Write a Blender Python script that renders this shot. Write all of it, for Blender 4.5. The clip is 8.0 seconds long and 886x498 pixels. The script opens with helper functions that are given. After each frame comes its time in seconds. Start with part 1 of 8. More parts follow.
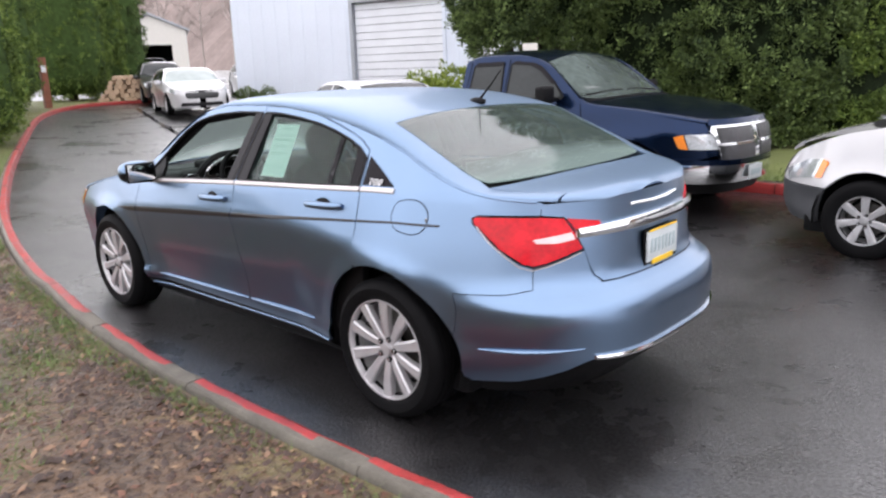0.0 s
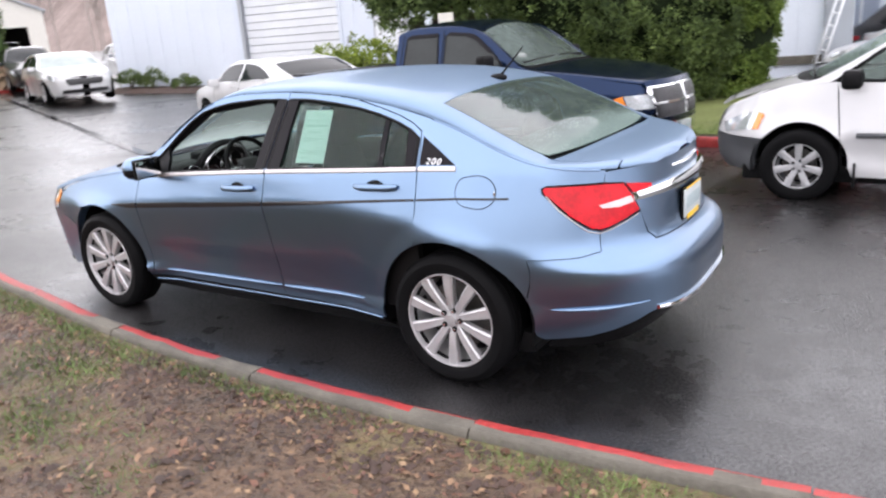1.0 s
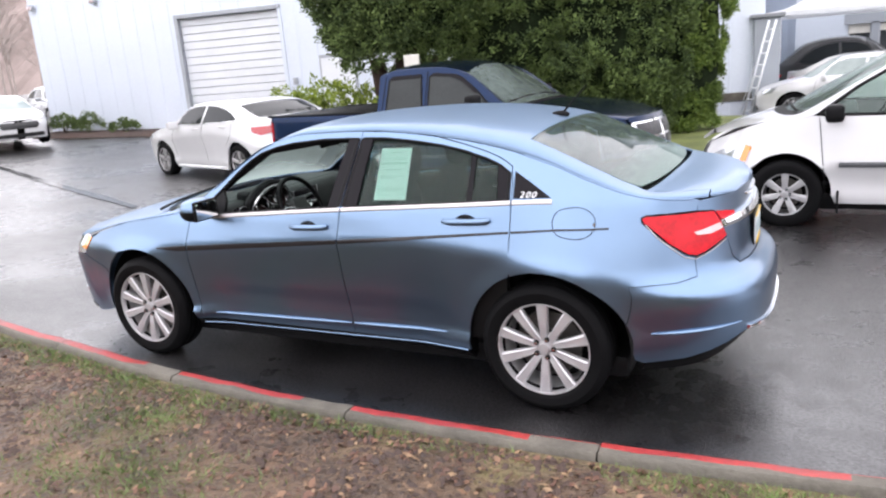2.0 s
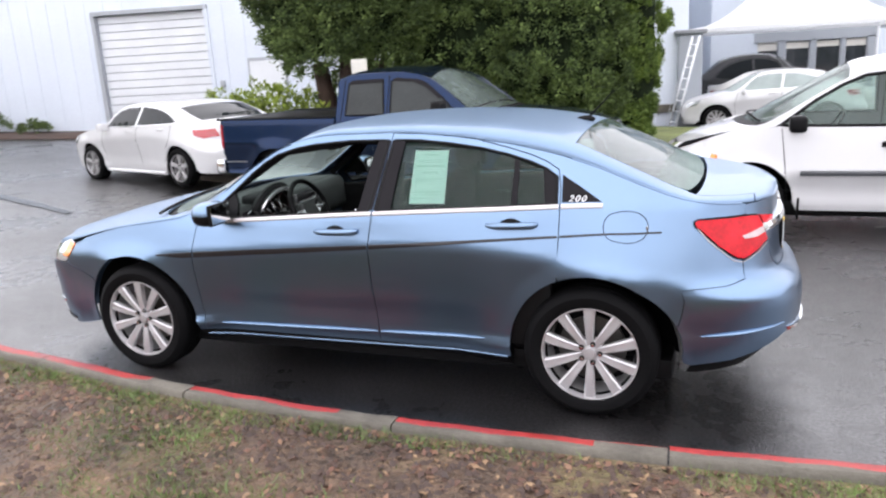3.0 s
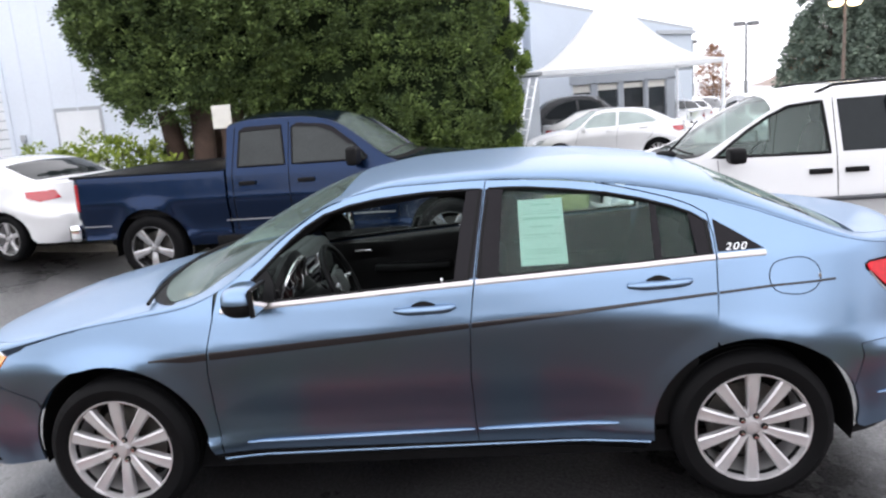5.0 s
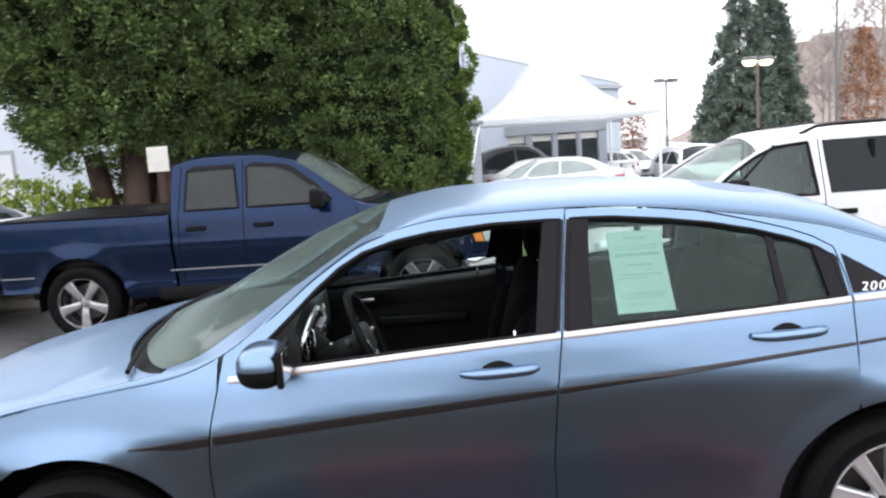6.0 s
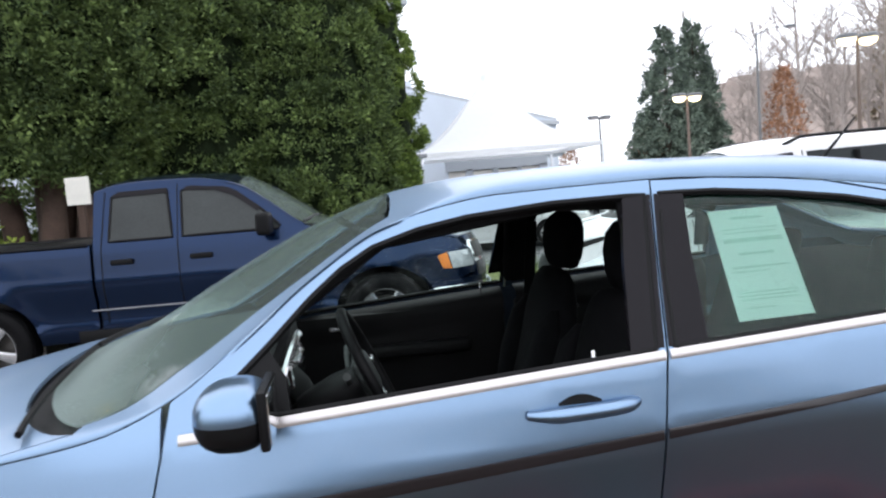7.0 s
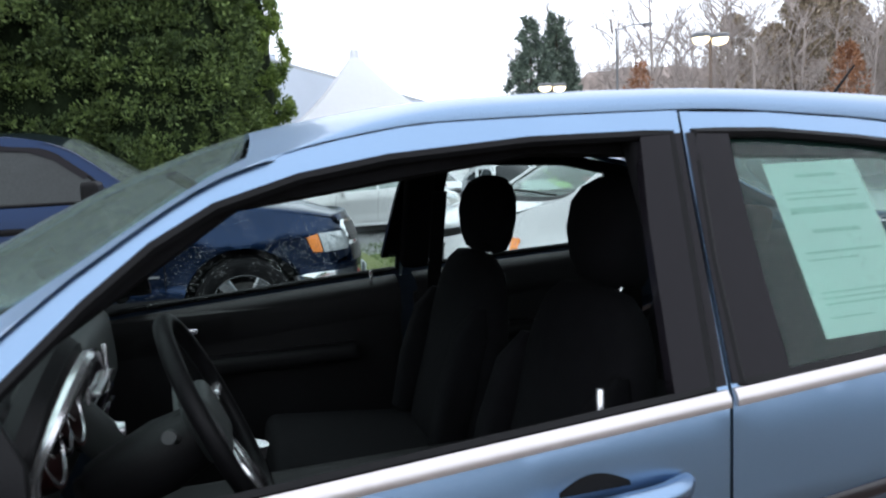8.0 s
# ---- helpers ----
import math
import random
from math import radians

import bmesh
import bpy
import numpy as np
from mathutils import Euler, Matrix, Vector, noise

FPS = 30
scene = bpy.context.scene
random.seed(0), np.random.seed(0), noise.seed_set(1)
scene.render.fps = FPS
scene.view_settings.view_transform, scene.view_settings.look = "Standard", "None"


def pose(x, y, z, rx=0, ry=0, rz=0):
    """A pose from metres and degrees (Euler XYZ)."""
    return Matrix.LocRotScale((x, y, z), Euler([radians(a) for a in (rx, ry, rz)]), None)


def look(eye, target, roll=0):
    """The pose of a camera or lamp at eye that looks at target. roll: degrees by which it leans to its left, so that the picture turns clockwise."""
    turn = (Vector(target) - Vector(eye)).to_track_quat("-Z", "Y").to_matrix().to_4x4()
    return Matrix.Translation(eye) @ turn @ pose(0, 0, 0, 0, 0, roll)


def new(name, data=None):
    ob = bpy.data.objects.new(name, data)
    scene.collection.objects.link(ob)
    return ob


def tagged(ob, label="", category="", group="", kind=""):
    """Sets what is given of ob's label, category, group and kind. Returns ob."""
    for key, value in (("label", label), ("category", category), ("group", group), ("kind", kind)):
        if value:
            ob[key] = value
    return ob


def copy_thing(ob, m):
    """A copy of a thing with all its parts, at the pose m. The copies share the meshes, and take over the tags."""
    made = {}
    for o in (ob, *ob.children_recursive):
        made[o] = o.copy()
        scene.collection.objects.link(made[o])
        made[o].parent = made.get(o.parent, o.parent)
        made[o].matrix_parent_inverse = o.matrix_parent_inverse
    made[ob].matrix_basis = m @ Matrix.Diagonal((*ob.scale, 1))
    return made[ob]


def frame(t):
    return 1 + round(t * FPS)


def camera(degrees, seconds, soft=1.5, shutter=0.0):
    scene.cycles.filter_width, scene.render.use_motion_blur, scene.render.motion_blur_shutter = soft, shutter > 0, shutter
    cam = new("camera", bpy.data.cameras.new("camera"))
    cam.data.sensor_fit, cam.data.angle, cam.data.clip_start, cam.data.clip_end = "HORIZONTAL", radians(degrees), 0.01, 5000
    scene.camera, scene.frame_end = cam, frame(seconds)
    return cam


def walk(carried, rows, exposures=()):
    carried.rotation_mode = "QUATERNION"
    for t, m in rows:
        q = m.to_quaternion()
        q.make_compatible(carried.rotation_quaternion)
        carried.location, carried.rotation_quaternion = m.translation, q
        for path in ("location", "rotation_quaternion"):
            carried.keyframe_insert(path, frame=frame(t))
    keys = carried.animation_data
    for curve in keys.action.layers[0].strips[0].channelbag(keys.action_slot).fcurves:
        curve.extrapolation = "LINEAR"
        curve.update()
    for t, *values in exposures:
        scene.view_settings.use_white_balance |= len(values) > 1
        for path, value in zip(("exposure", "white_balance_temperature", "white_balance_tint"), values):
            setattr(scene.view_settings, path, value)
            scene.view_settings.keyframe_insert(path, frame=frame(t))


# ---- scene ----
cam = camera(61.9, 8.0, soft=2.2, shutter=0.35)
PATH = [
    (0, (2.39, -2.139, 1.598), (1.073, -0.712, 1.12), -1.9),
    (0.5, (2.125, -2.426, 1.633), (0.871, -0.975, 1.065), 0.1),
    (1, (1.858, -2.755, 1.7), (0.791, -1.163, 1.128), -4.4),
    (1.5, (1.523, -3.024, 1.722), (0.52, -1.383, 1.173), -7.3),
    (1.7, (1.387, -3.115, 1.749), (0.42, -1.437, 1.251), -6.2),
    (3, (0.548, -3.412, 1.761), (-0.133, -1.594, 1.279), -3.2),
    (3.5, (0.204, -3.407, 1.762), (-0.326, -1.526, 1.337), -3.8),
    (4, (-0.174, -3.331, 1.756), (-0.612, -1.444, 1.26), -3.0),
    (4.5, (-0.559, -3.151, 1.773), (-0.954, -1.232, 1.369), -1.6),
    (4.7, (-0.743, -3.073, 1.788), (-1.045, -1.139, 1.377), -2.8),
    (6, (-1.558, -2.314, 1.661), (-1.507, -0.334, 1.39), -3.8),
    (6.5, (-1.746, -1.955, 1.587), (-1.552, 0.02, 1.344), -5.5),
    (7, (-1.813, -1.563, 1.453), (-1.578, 0.416, 1.282), -4.7),
    (7.5, (-1.845, -1.126, 1.394), (-1.282, 0.787, 1.230), -3.1),
    (8, (-1.776, -0.782, 1.363), (-1.188, 1.115, 1.128), -2.9),
]
walk(cam, [(t, look(eye, target, roll)) for t, eye, target, roll in PATH],
     exposures=[(0, 0.60, 6600, 13), (1.5, 0.84, 6600, 13), (3, 0.78, 6550, 12), (4.5, 0.68, 6500, 11), (6, 0.70, 6420, 9), (7, 0.58, 6300, 8), (8, 0.42, 6050, 7)])

# ---- light: a bright overcast winter sky ----
world = bpy.data.worlds.new("overcast")
scene.world = world
world.use_nodes = True
wn, wl = world.node_tree.nodes, world.node_tree.links
wn.clear()
sky = wn.new("ShaderNodeTexSky")
sky.sky_type, sky.sun_disc = "NISHITA", False
sky.sun_elevation, sky.sun_rotation = radians(60), radians(200)
sky.air_density, sky.dust_density, sky.ozone_density = 1.0, 0.5, 1.0
cloud = wn.new("ShaderNodeMix")
cloud.data_type = "RGBA"
cloud.inputs[0].default_value = 0.95
cloud.inputs[7].default_value = (9.6, 9.6, 10.3, 1)
back = wn.new("ShaderNodeBackground")
back.inputs[1].default_value = 0.15
wout = wn.new("ShaderNodeOutputWorld")
wl.new(sky.outputs[0], cloud.inputs[6])
wl.new(cloud.outputs[2], back.inputs[0])
wl.new(back.outputs[0], wout.inputs[0])

sun = new("sun", bpy.data.lights.new("sun", "SUN"))
sun.data.energy, sun.data.angle, sun.data.color = 1.0, radians(150), (1.0, 0.97, 0.94)
sun.matrix_world = look((-6, -12, 40), (0, 0, 0))

# ---- small tools ----
from mathutils.geometry import delaunay_2d_cdt

def curve(pts):
    """A smooth function through (x, value) points, without overshoot."""
    xs, ys = [p[0] for p in pts], [p[1] for p in pts]
    n = len(xs)
    d = [(ys[i + 1] - ys[i]) / (xs[i + 1] - xs[i]) for i in range(n - 1)]
    m = [d[0]] + [0 if d[i - 1] * d[i] <= 0 else 2 * d[i - 1] * d[i] / (d[i - 1] + d[i]) for i in range(1, n - 1)] + [d[-1]]

    def f(x):
        if x <= xs[0]:
            return ys[0]
        if x >= xs[-1]:
            return ys[-1]
        i = 0
        while x > xs[i + 1]:
            i += 1
        w = xs[i + 1] - xs[i]
        t = (x - xs[i]) / w
        return ((1 + 2 * t) * (1 - t) ** 2 * ys[i] + t * (1 - t) ** 2 * w * m[i]
                + t * t * (3 - 2 * t) * ys[i + 1] + t * t * (t - 1) * w * m[i + 1])
    return f


def smooth(a, b, x):
    t = min(1, max(0, (x - a) / (b - a)))
    return t * t * (3 - 2 * t)


def thing(name, label, category, at=(0, 0, 0), rz=0, group="", kind=""):
    ob = new(name)
    ob.matrix_world = pose(*at, 0, 0, rz)
    ob.empty_display_size = 0.1
    return tagged(ob, label, category, group, kind)


def part(name, bm, material, parent=None, label="", flat=False):
    """Links a bmesh as one mesh object under a thing or a part."""
    me = bpy.data.meshes.new(name)
    if not flat:
        for e in bm.edges:
            if len(e.link_faces) == 2 and e.calc_face_angle(0) > 0.7:
                e.smooth = False
    bm.to_mesh(me)
    bm.free()
    for m in (material if isinstance(material, (list, tuple)) else [material]):
        me.materials.append(m)
    if not flat:
        me.polygons.foreach_set("use_smooth", [True] * len(me.polygons))
    ob = new(name, me)
    if parent:
        ob.parent = parent
    if label:
        ob["label"] = label
    return ob


def again(ob, parent, m):
    """The same mesh once more, under another parent."""
    o = new(ob.name.split(".")[0], ob.data)
    o.parent, o.matrix_basis = parent, m
    return o


def raw(name, verts, faces, material, parent=None, label="", flat=False):
    me = bpy.data.meshes.new(name)
    me.from_pydata(verts, [], faces)
    me.materials.append(material)
    if not flat:
        me.polygons.foreach_set("use_smooth", [True] * len(me.polygons))
    ob = new(name, me)
    if parent:
        ob.parent = parent
    if label:
        ob["label"] = label
    return ob


def box(sx, sy, sz, at=(0, 0, 0), bevel=0.0, seg=2, m=None):
    """A bevelled block, its middle at the place given."""
    bm = bmesh.new()
    bmesh.ops.create_cube(bm, size=1)
    bmesh.ops.scale(bm, vec=(sx, sy, sz), verts=bm.verts)
    if bevel:
        bmesh.ops.bevel(bm, geom=bm.edges[:], offset=bevel, segments=seg, affect="EDGES", profile=0.6)
    if m is not None:
        bmesh.ops.transform(bm, matrix=m, verts=bm.verts)
    bmesh.ops.translate(bm, vec=at, verts=bm.verts)
    return bm


def join(*bms):
    out = bmesh.new()
    for b in bms:
        me = bpy.data.meshes.new("tmp")
        b.to_mesh(me)
        b.free()
        out.from_mesh(me)
        bpy.data.meshes.remove(me)
    return out


def tube(points, radius, sides=10, closed=False):
    """A round bar along points; radius may be a list."""
    bm = bmesh.new()
    pts = [Vector(p) for p in points]
    n = len(pts)
    rings = []
    up = None
    for i, p in enumerate(pts):
        a = pts[(i - 1) % n] if closed or i else p
        b = pts[(i + 1) % n] if closed or i < n - 1 else p
        d = (b - a).normalized()
        if up is None:
            up = d.orthogonal().normalized()
        up = (up - d * up.dot(d)).normalized()
        s = d.cross(up)
        r = radius[i] if isinstance(radius, (list, tuple)) else radius
        rings.append([bm.verts.new(p + r * (math.cos(k * math.tau / sides) * up + math.sin(k * math.tau / sides) * s)) for k in range(sides)])
    for i in range(n if closed else n - 1):
        a, b = rings[i], rings[(i + 1) % n]
        for k in range(sides):
            bm.faces.new((a[k], a[(k + 1) % sides], b[(k + 1) % sides], b[k]))
    if not closed:
        bm.faces.new(rings[0][::-1])
        bm.faces.new(rings[-1])
    bmesh.ops.recalc_face_normals(bm, faces=bm.faces)
    return bm


def lathe(profile, sides=48, axis="y"):
    """Turns (radius, height) points round an axis."""
    bm = bmesh.new()
    rings = []
    for r, h in profile:
        ring = []
        for k in range(sides):
            a = k * math.tau / sides
            c, s = r * math.cos(a), r * math.sin(a)
            ring.append(bm.verts.new((c, h, s) if axis == "y" else (c, s, h)))
        rings.append(ring)
    for a, b in zip(rings, rings[1:]):
        for k in range(sides):
            bm.faces.new((a[k], a[(k + 1) % sides], b[(k + 1) % sides], b[k]))
    bmesh.ops.recalc_face_normals(bm, faces=bm.faces)
    return bm


def prism(outline, depth, m=None, bevel=0.0):
    """A flat outline (x, z) given a depth along y, standing on y = 0."""
    bm = bmesh.new()
    a = [bm.verts.new((x, 0, z)) for x, z in outline]
    b = [bm.verts.new((x, depth, z)) for x, z in outline]
    n = len(outline)
    bm.faces.new(a)
    bm.faces.new(b[::-1])
    for i in range(n):
        bm.faces.new((a[i], b[i], b[(i + 1) % n], a[(i + 1) % n]))
    bmesh.ops.recalc_face_normals(bm, faces=bm.faces)
    if bevel:
        bmesh.ops.bevel(bm, geom=bm.edges[:], offset=bevel, segments=2, affect="EDGES")
    if m is not None:
        bmesh.ops.transform(bm, matrix=m, verts=bm.verts)
    return bm


def lines(pts, step=0.03, closed=False):
    """Points along a polyline, no further apart than step."""
    out = []
    ring = pts + [pts[0]] if closed else pts
    for (x0, y0), (x1, y1) in zip(ring, ring[1:]):
        n = max(1, math.ceil(math.hypot(x1 - x0, y1 - y0) / step))
        out += [(x0 + (x1 - x0) * i / n, y0 + (y1 - y0) * i / n) for i in range(n)]
    return out if closed else out + [pts[-1]]


def arc(cx, cy, r, a0, a1, n=16):
    return [(cx + r * math.cos(radians(a0 + (a1 - a0) * i / n)), cy + r * math.sin(radians(a0 + (a1 - a0) * i / n))) for i in range(n + 1)]


def inside(poly, p):
    """Which of the points p (n x 2) lie inside a polygon."""
    q = np.asarray(poly)
    x, y = p[:, 0][:, None], p[:, 1][:, None]
    x0, y0 = q[:, 0][None], q[:, 1][None]
    x1, y1 = np.roll(q[:, 0], -1)[None], np.roll(q[:, 1], -1)[None]
    with np.errstate(divide="ignore", invalid="ignore"):
        c = ((y0 > y) != (y1 > y)) & (x < (x1 - x0) * (y - y0) / (y1 - y0) + x0)
    return c.sum(1) % 2 == 1


def shrink(poly, g):
    """The polygon, drawn in by g."""
    q = np.asarray(poly, float)
    a, b = np.roll(q, 1, 0), np.roll(q, -1, 0)
    area = np.sum(q[:, 0] * b[:, 1] - b[:, 0] * q[:, 1])
    d = b - a
    n = np.stack([-d[:, 1], d[:, 0]], 1) / (np.linalg.norm(d, axis=1)[:, None] + 1e-9)
    return [tuple(p) for p in q + n * (g if area > 0 else -g)]


def panel(outline, fn, step=0.035, holes=(), rim=0.012, gap=0.0, out=0.0, centre=(-1.3, 0, 0.6)):
    """A sheet cut to an outline in two flat coordinates and bent onto fn(u, v), with its edge folded in by rim."""
    outline = lines(shrink(outline, gap) if gap else list(outline), step, True)
    holes = [lines(list(h), step, True) for h in holes]
    pts, edges = [], []
    for ring in (outline, *holes):
        k = len(pts)
        pts += ring
        edges += [(k + i, k + (i + 1) % len(ring)) for i in range(len(ring))]
    edge = np.array(pts)
    lo, hi = edge.min(0), edge.max(0)
    gu, gv = np.meshgrid(np.arange(lo[0] + step / 2, hi[0], step), np.arange(lo[1] + step / 2, hi[1], step))
    gu = gu + (np.arange(gu.shape[0]) % 2)[:, None] * step / 2
    grid = np.stack([gu.ravel(), gv.ravel()], 1)
    ok = inside(outline, grid)
    for h in holes:
        ok &= ~inside(h, grid)
    grid = grid[ok]
    if len(grid):
        near = np.min(np.linalg.norm(grid[:, None] - edge[None], axis=2), 1)
        grid = grid[near > 0.45 * step]
    pts += [tuple(p) for p in grid]
    v, e, f, *_ = delaunay_2d_cdt([Vector(p) for p in pts], edges, [], 0, 1e-6)
    flatp = np.array([tuple(p) for p in v])
    tri = np.array([t for t in f if len(t) == 3])
    mid = flatp[tri].mean(1)
    ok = inside(outline, mid)
    for h in holes:
        ok &= ~inside(h, mid)
    bm = bmesh.new()
    vs = [bm.verts.new(fn(u, w)) for u, w in flatp]
    for t in tri[ok]:
        try:
            bm.faces.new([vs[i] for i in t])
        except ValueError:
            pass
    for w in [w for w in bm.verts if not w.link_faces]:
        bm.verts.remove(w)
    bm.normal_update()
    c = Vector(centre)
    if sum(fc.normal.dot(fc.calc_center_median() - c) * fc.calc_area() for fc in bm.faces) < 0:
        bmesh.ops.reverse_faces(bm, faces=bm.faces)
    bm.normal_update()
    if out:
        moves = [(w, w.normal.copy()) for w in bm.verts]
        for w, nrm in moves:
            w.co += nrm * out
    if rim:
        be = [ed for ed in bm.edges if ed.is_boundary]
        normals = {}
        for ed in be:
            ed.smooth = False
            for w in ed.verts:
                normals[w] = w.normal.copy()
        got = bmesh.ops.extrude_edge_only(bm, edges=be)
        done = {}
        for g in got["geom"]:
            if isinstance(g, bmesh.types.BMVert):
                near = min((ed.other_vert(g) for ed in g.link_edges if ed.other_vert(g) in normals), key=lambda o: (o.co - g.co).length)
                done[g] = normals[near]
        for g, nrm in done.items():
            g.co -= nrm * rim
    return bm

# ---- materials ----
def mat(name, color, rough=0.5, metal=0.0, coat=0.0, var=0.12, scale=8.0, fine=60.0, bump=0.0, bump_scale=80.0, rvar=0.0, spec=0.5, trans=0.0, per=0.0):
    """Colour varied at two scales, roughness varied by the same noise, and a fine relief. per: shade by piece."""
    m = bpy.data.materials.new(name)
    m.use_nodes = True
    n, l = m.node_tree.nodes, m.node_tree.links
    b = n["Principled BSDF"]
    b.inputs["Metallic"].default_value, b.inputs["Roughness"].default_value = metal, rough
    b.inputs["Coat Weight"].default_value, b.inputs["Coat Roughness"].default_value = coat, 0.04
    b.inputs["Specular IOR Level"].default_value = spec
    b.inputs["Transmission Weight"].default_value = trans
    tc = n.new("ShaderNodeTexCoord")
    big, small = n.new("ShaderNodeTexNoise"), n.new("ShaderNodeTexNoise")
    big.inputs["Scale"].default_value, big.inputs["Detail"].default_value = scale, 4
    small.inputs["Scale"].default_value, small.inputs["Detail"].default_value = fine, 3
    for t in (big, small):
        l.new(tc.outputs["Object"], t.inputs["Vector"])
    add = n.new("ShaderNodeMath")
    add.operation = "MULTIPLY_ADD"
    l.new(small.outputs[0], add.inputs[0])
    add.inputs[1].default_value = 0.6
    l.new(big.outputs[0], add.inputs[2])
    src = add.outputs[0]
    if per:
        ob = n.new("ShaderNodeObjectInfo")
        a2 = n.new("ShaderNodeMath")
        a2.operation = "MULTIPLY_ADD"
        l.new(ob.outputs["Random"], a2.inputs[0])
        a2.inputs[1].default_value = per
        l.new(src, a2.inputs[2])
        src = a2.outputs[0]
    ramp = n.new("ShaderNodeMapRange")
    ramp.inputs["From Min"].default_value, ramp.inputs["From Max"].default_value = 0.5, 1.1 + per
    l.new(src, ramp.inputs["Value"])
    mix = n.new("ShaderNodeMix")
    mix.data_type = "RGBA"
    c = Vector(color)
    mix.inputs[6].default_value = (*(c * (1 - var)), 1)
    mix.inputs[7].default_value = (*[min(1, v) for v in c * (1 + var)], 1)
    l.new(ramp.outputs[0], mix.inputs[0])
    l.new(mix.outputs[2], b.inputs["Base Color"])
    if rvar:
        rr = n.new("ShaderNodeMapRange")
        rr.inputs["To Min"].default_value, rr.inputs["To Max"].default_value = max(0.02, rough - rvar), min(1, rough + rvar)
        l.new(ramp.outputs[0], rr.inputs["Value"])
        l.new(rr.outputs[0], b.inputs["Roughness"])
    if bump:
        bn, bt = n.new("ShaderNodeBump"), n.new("ShaderNodeTexNoise")
        bt.inputs["Scale"].default_value, bt.inputs["Detail"].default_value = bump_scale, 5
        l.new(tc.outputs["Object"], bt.inputs["Vector"])
        bn.inputs["Strength"].default_value, bn.inputs["Distance"].default_value = bump, 0.01
        l.new(bt.outputs[0], bn.inputs["Height"])
        l.new(bn.outputs[0], b.inputs["Normal"])
    return m


def node(m, kind, **inputs):
    o = m.node_tree.nodes.new(kind)
    for k, v in inputs.items():
        o.inputs[k].default_value = v
    return o


def droplets(m, scale=160.0, strength=0.25, cover=0.35):
    """Beads of rain water standing on a painted or glass surface."""
    n, l = m.node_tree.nodes, m.node_tree.links
    b = n["Principled BSDF"]
    tc = n.new("ShaderNodeTexCoord")
    vo = n.new("ShaderNodeTexVoronoi")
    vo.inputs["Scale"].default_value = scale
    l.new(tc.outputs["Object"], vo.inputs["Vector"])
    mr = n.new("ShaderNodeMapRange")
    mr.inputs["From Min"].default_value, mr.inputs["From Max"].default_value = 0.0, cover
    mr.inputs["To Min"].default_value, mr.inputs["To Max"].default_value = 1.0, 0.0
    l.new(vo.outputs["Distance"], mr.inputs["Value"])
    bn = n.new("ShaderNodeBump")
    bn.inputs["Strength"].default_value, bn.inputs["Distance"].default_value = strength, 0.002
    l.new(mr.outputs[0], bn.inputs["Height"])
    l.new(bn.outputs[0], b.inputs["Coat Normal"])
    l.new(bn.outputs[0], b.inputs["Normal"])
    return m


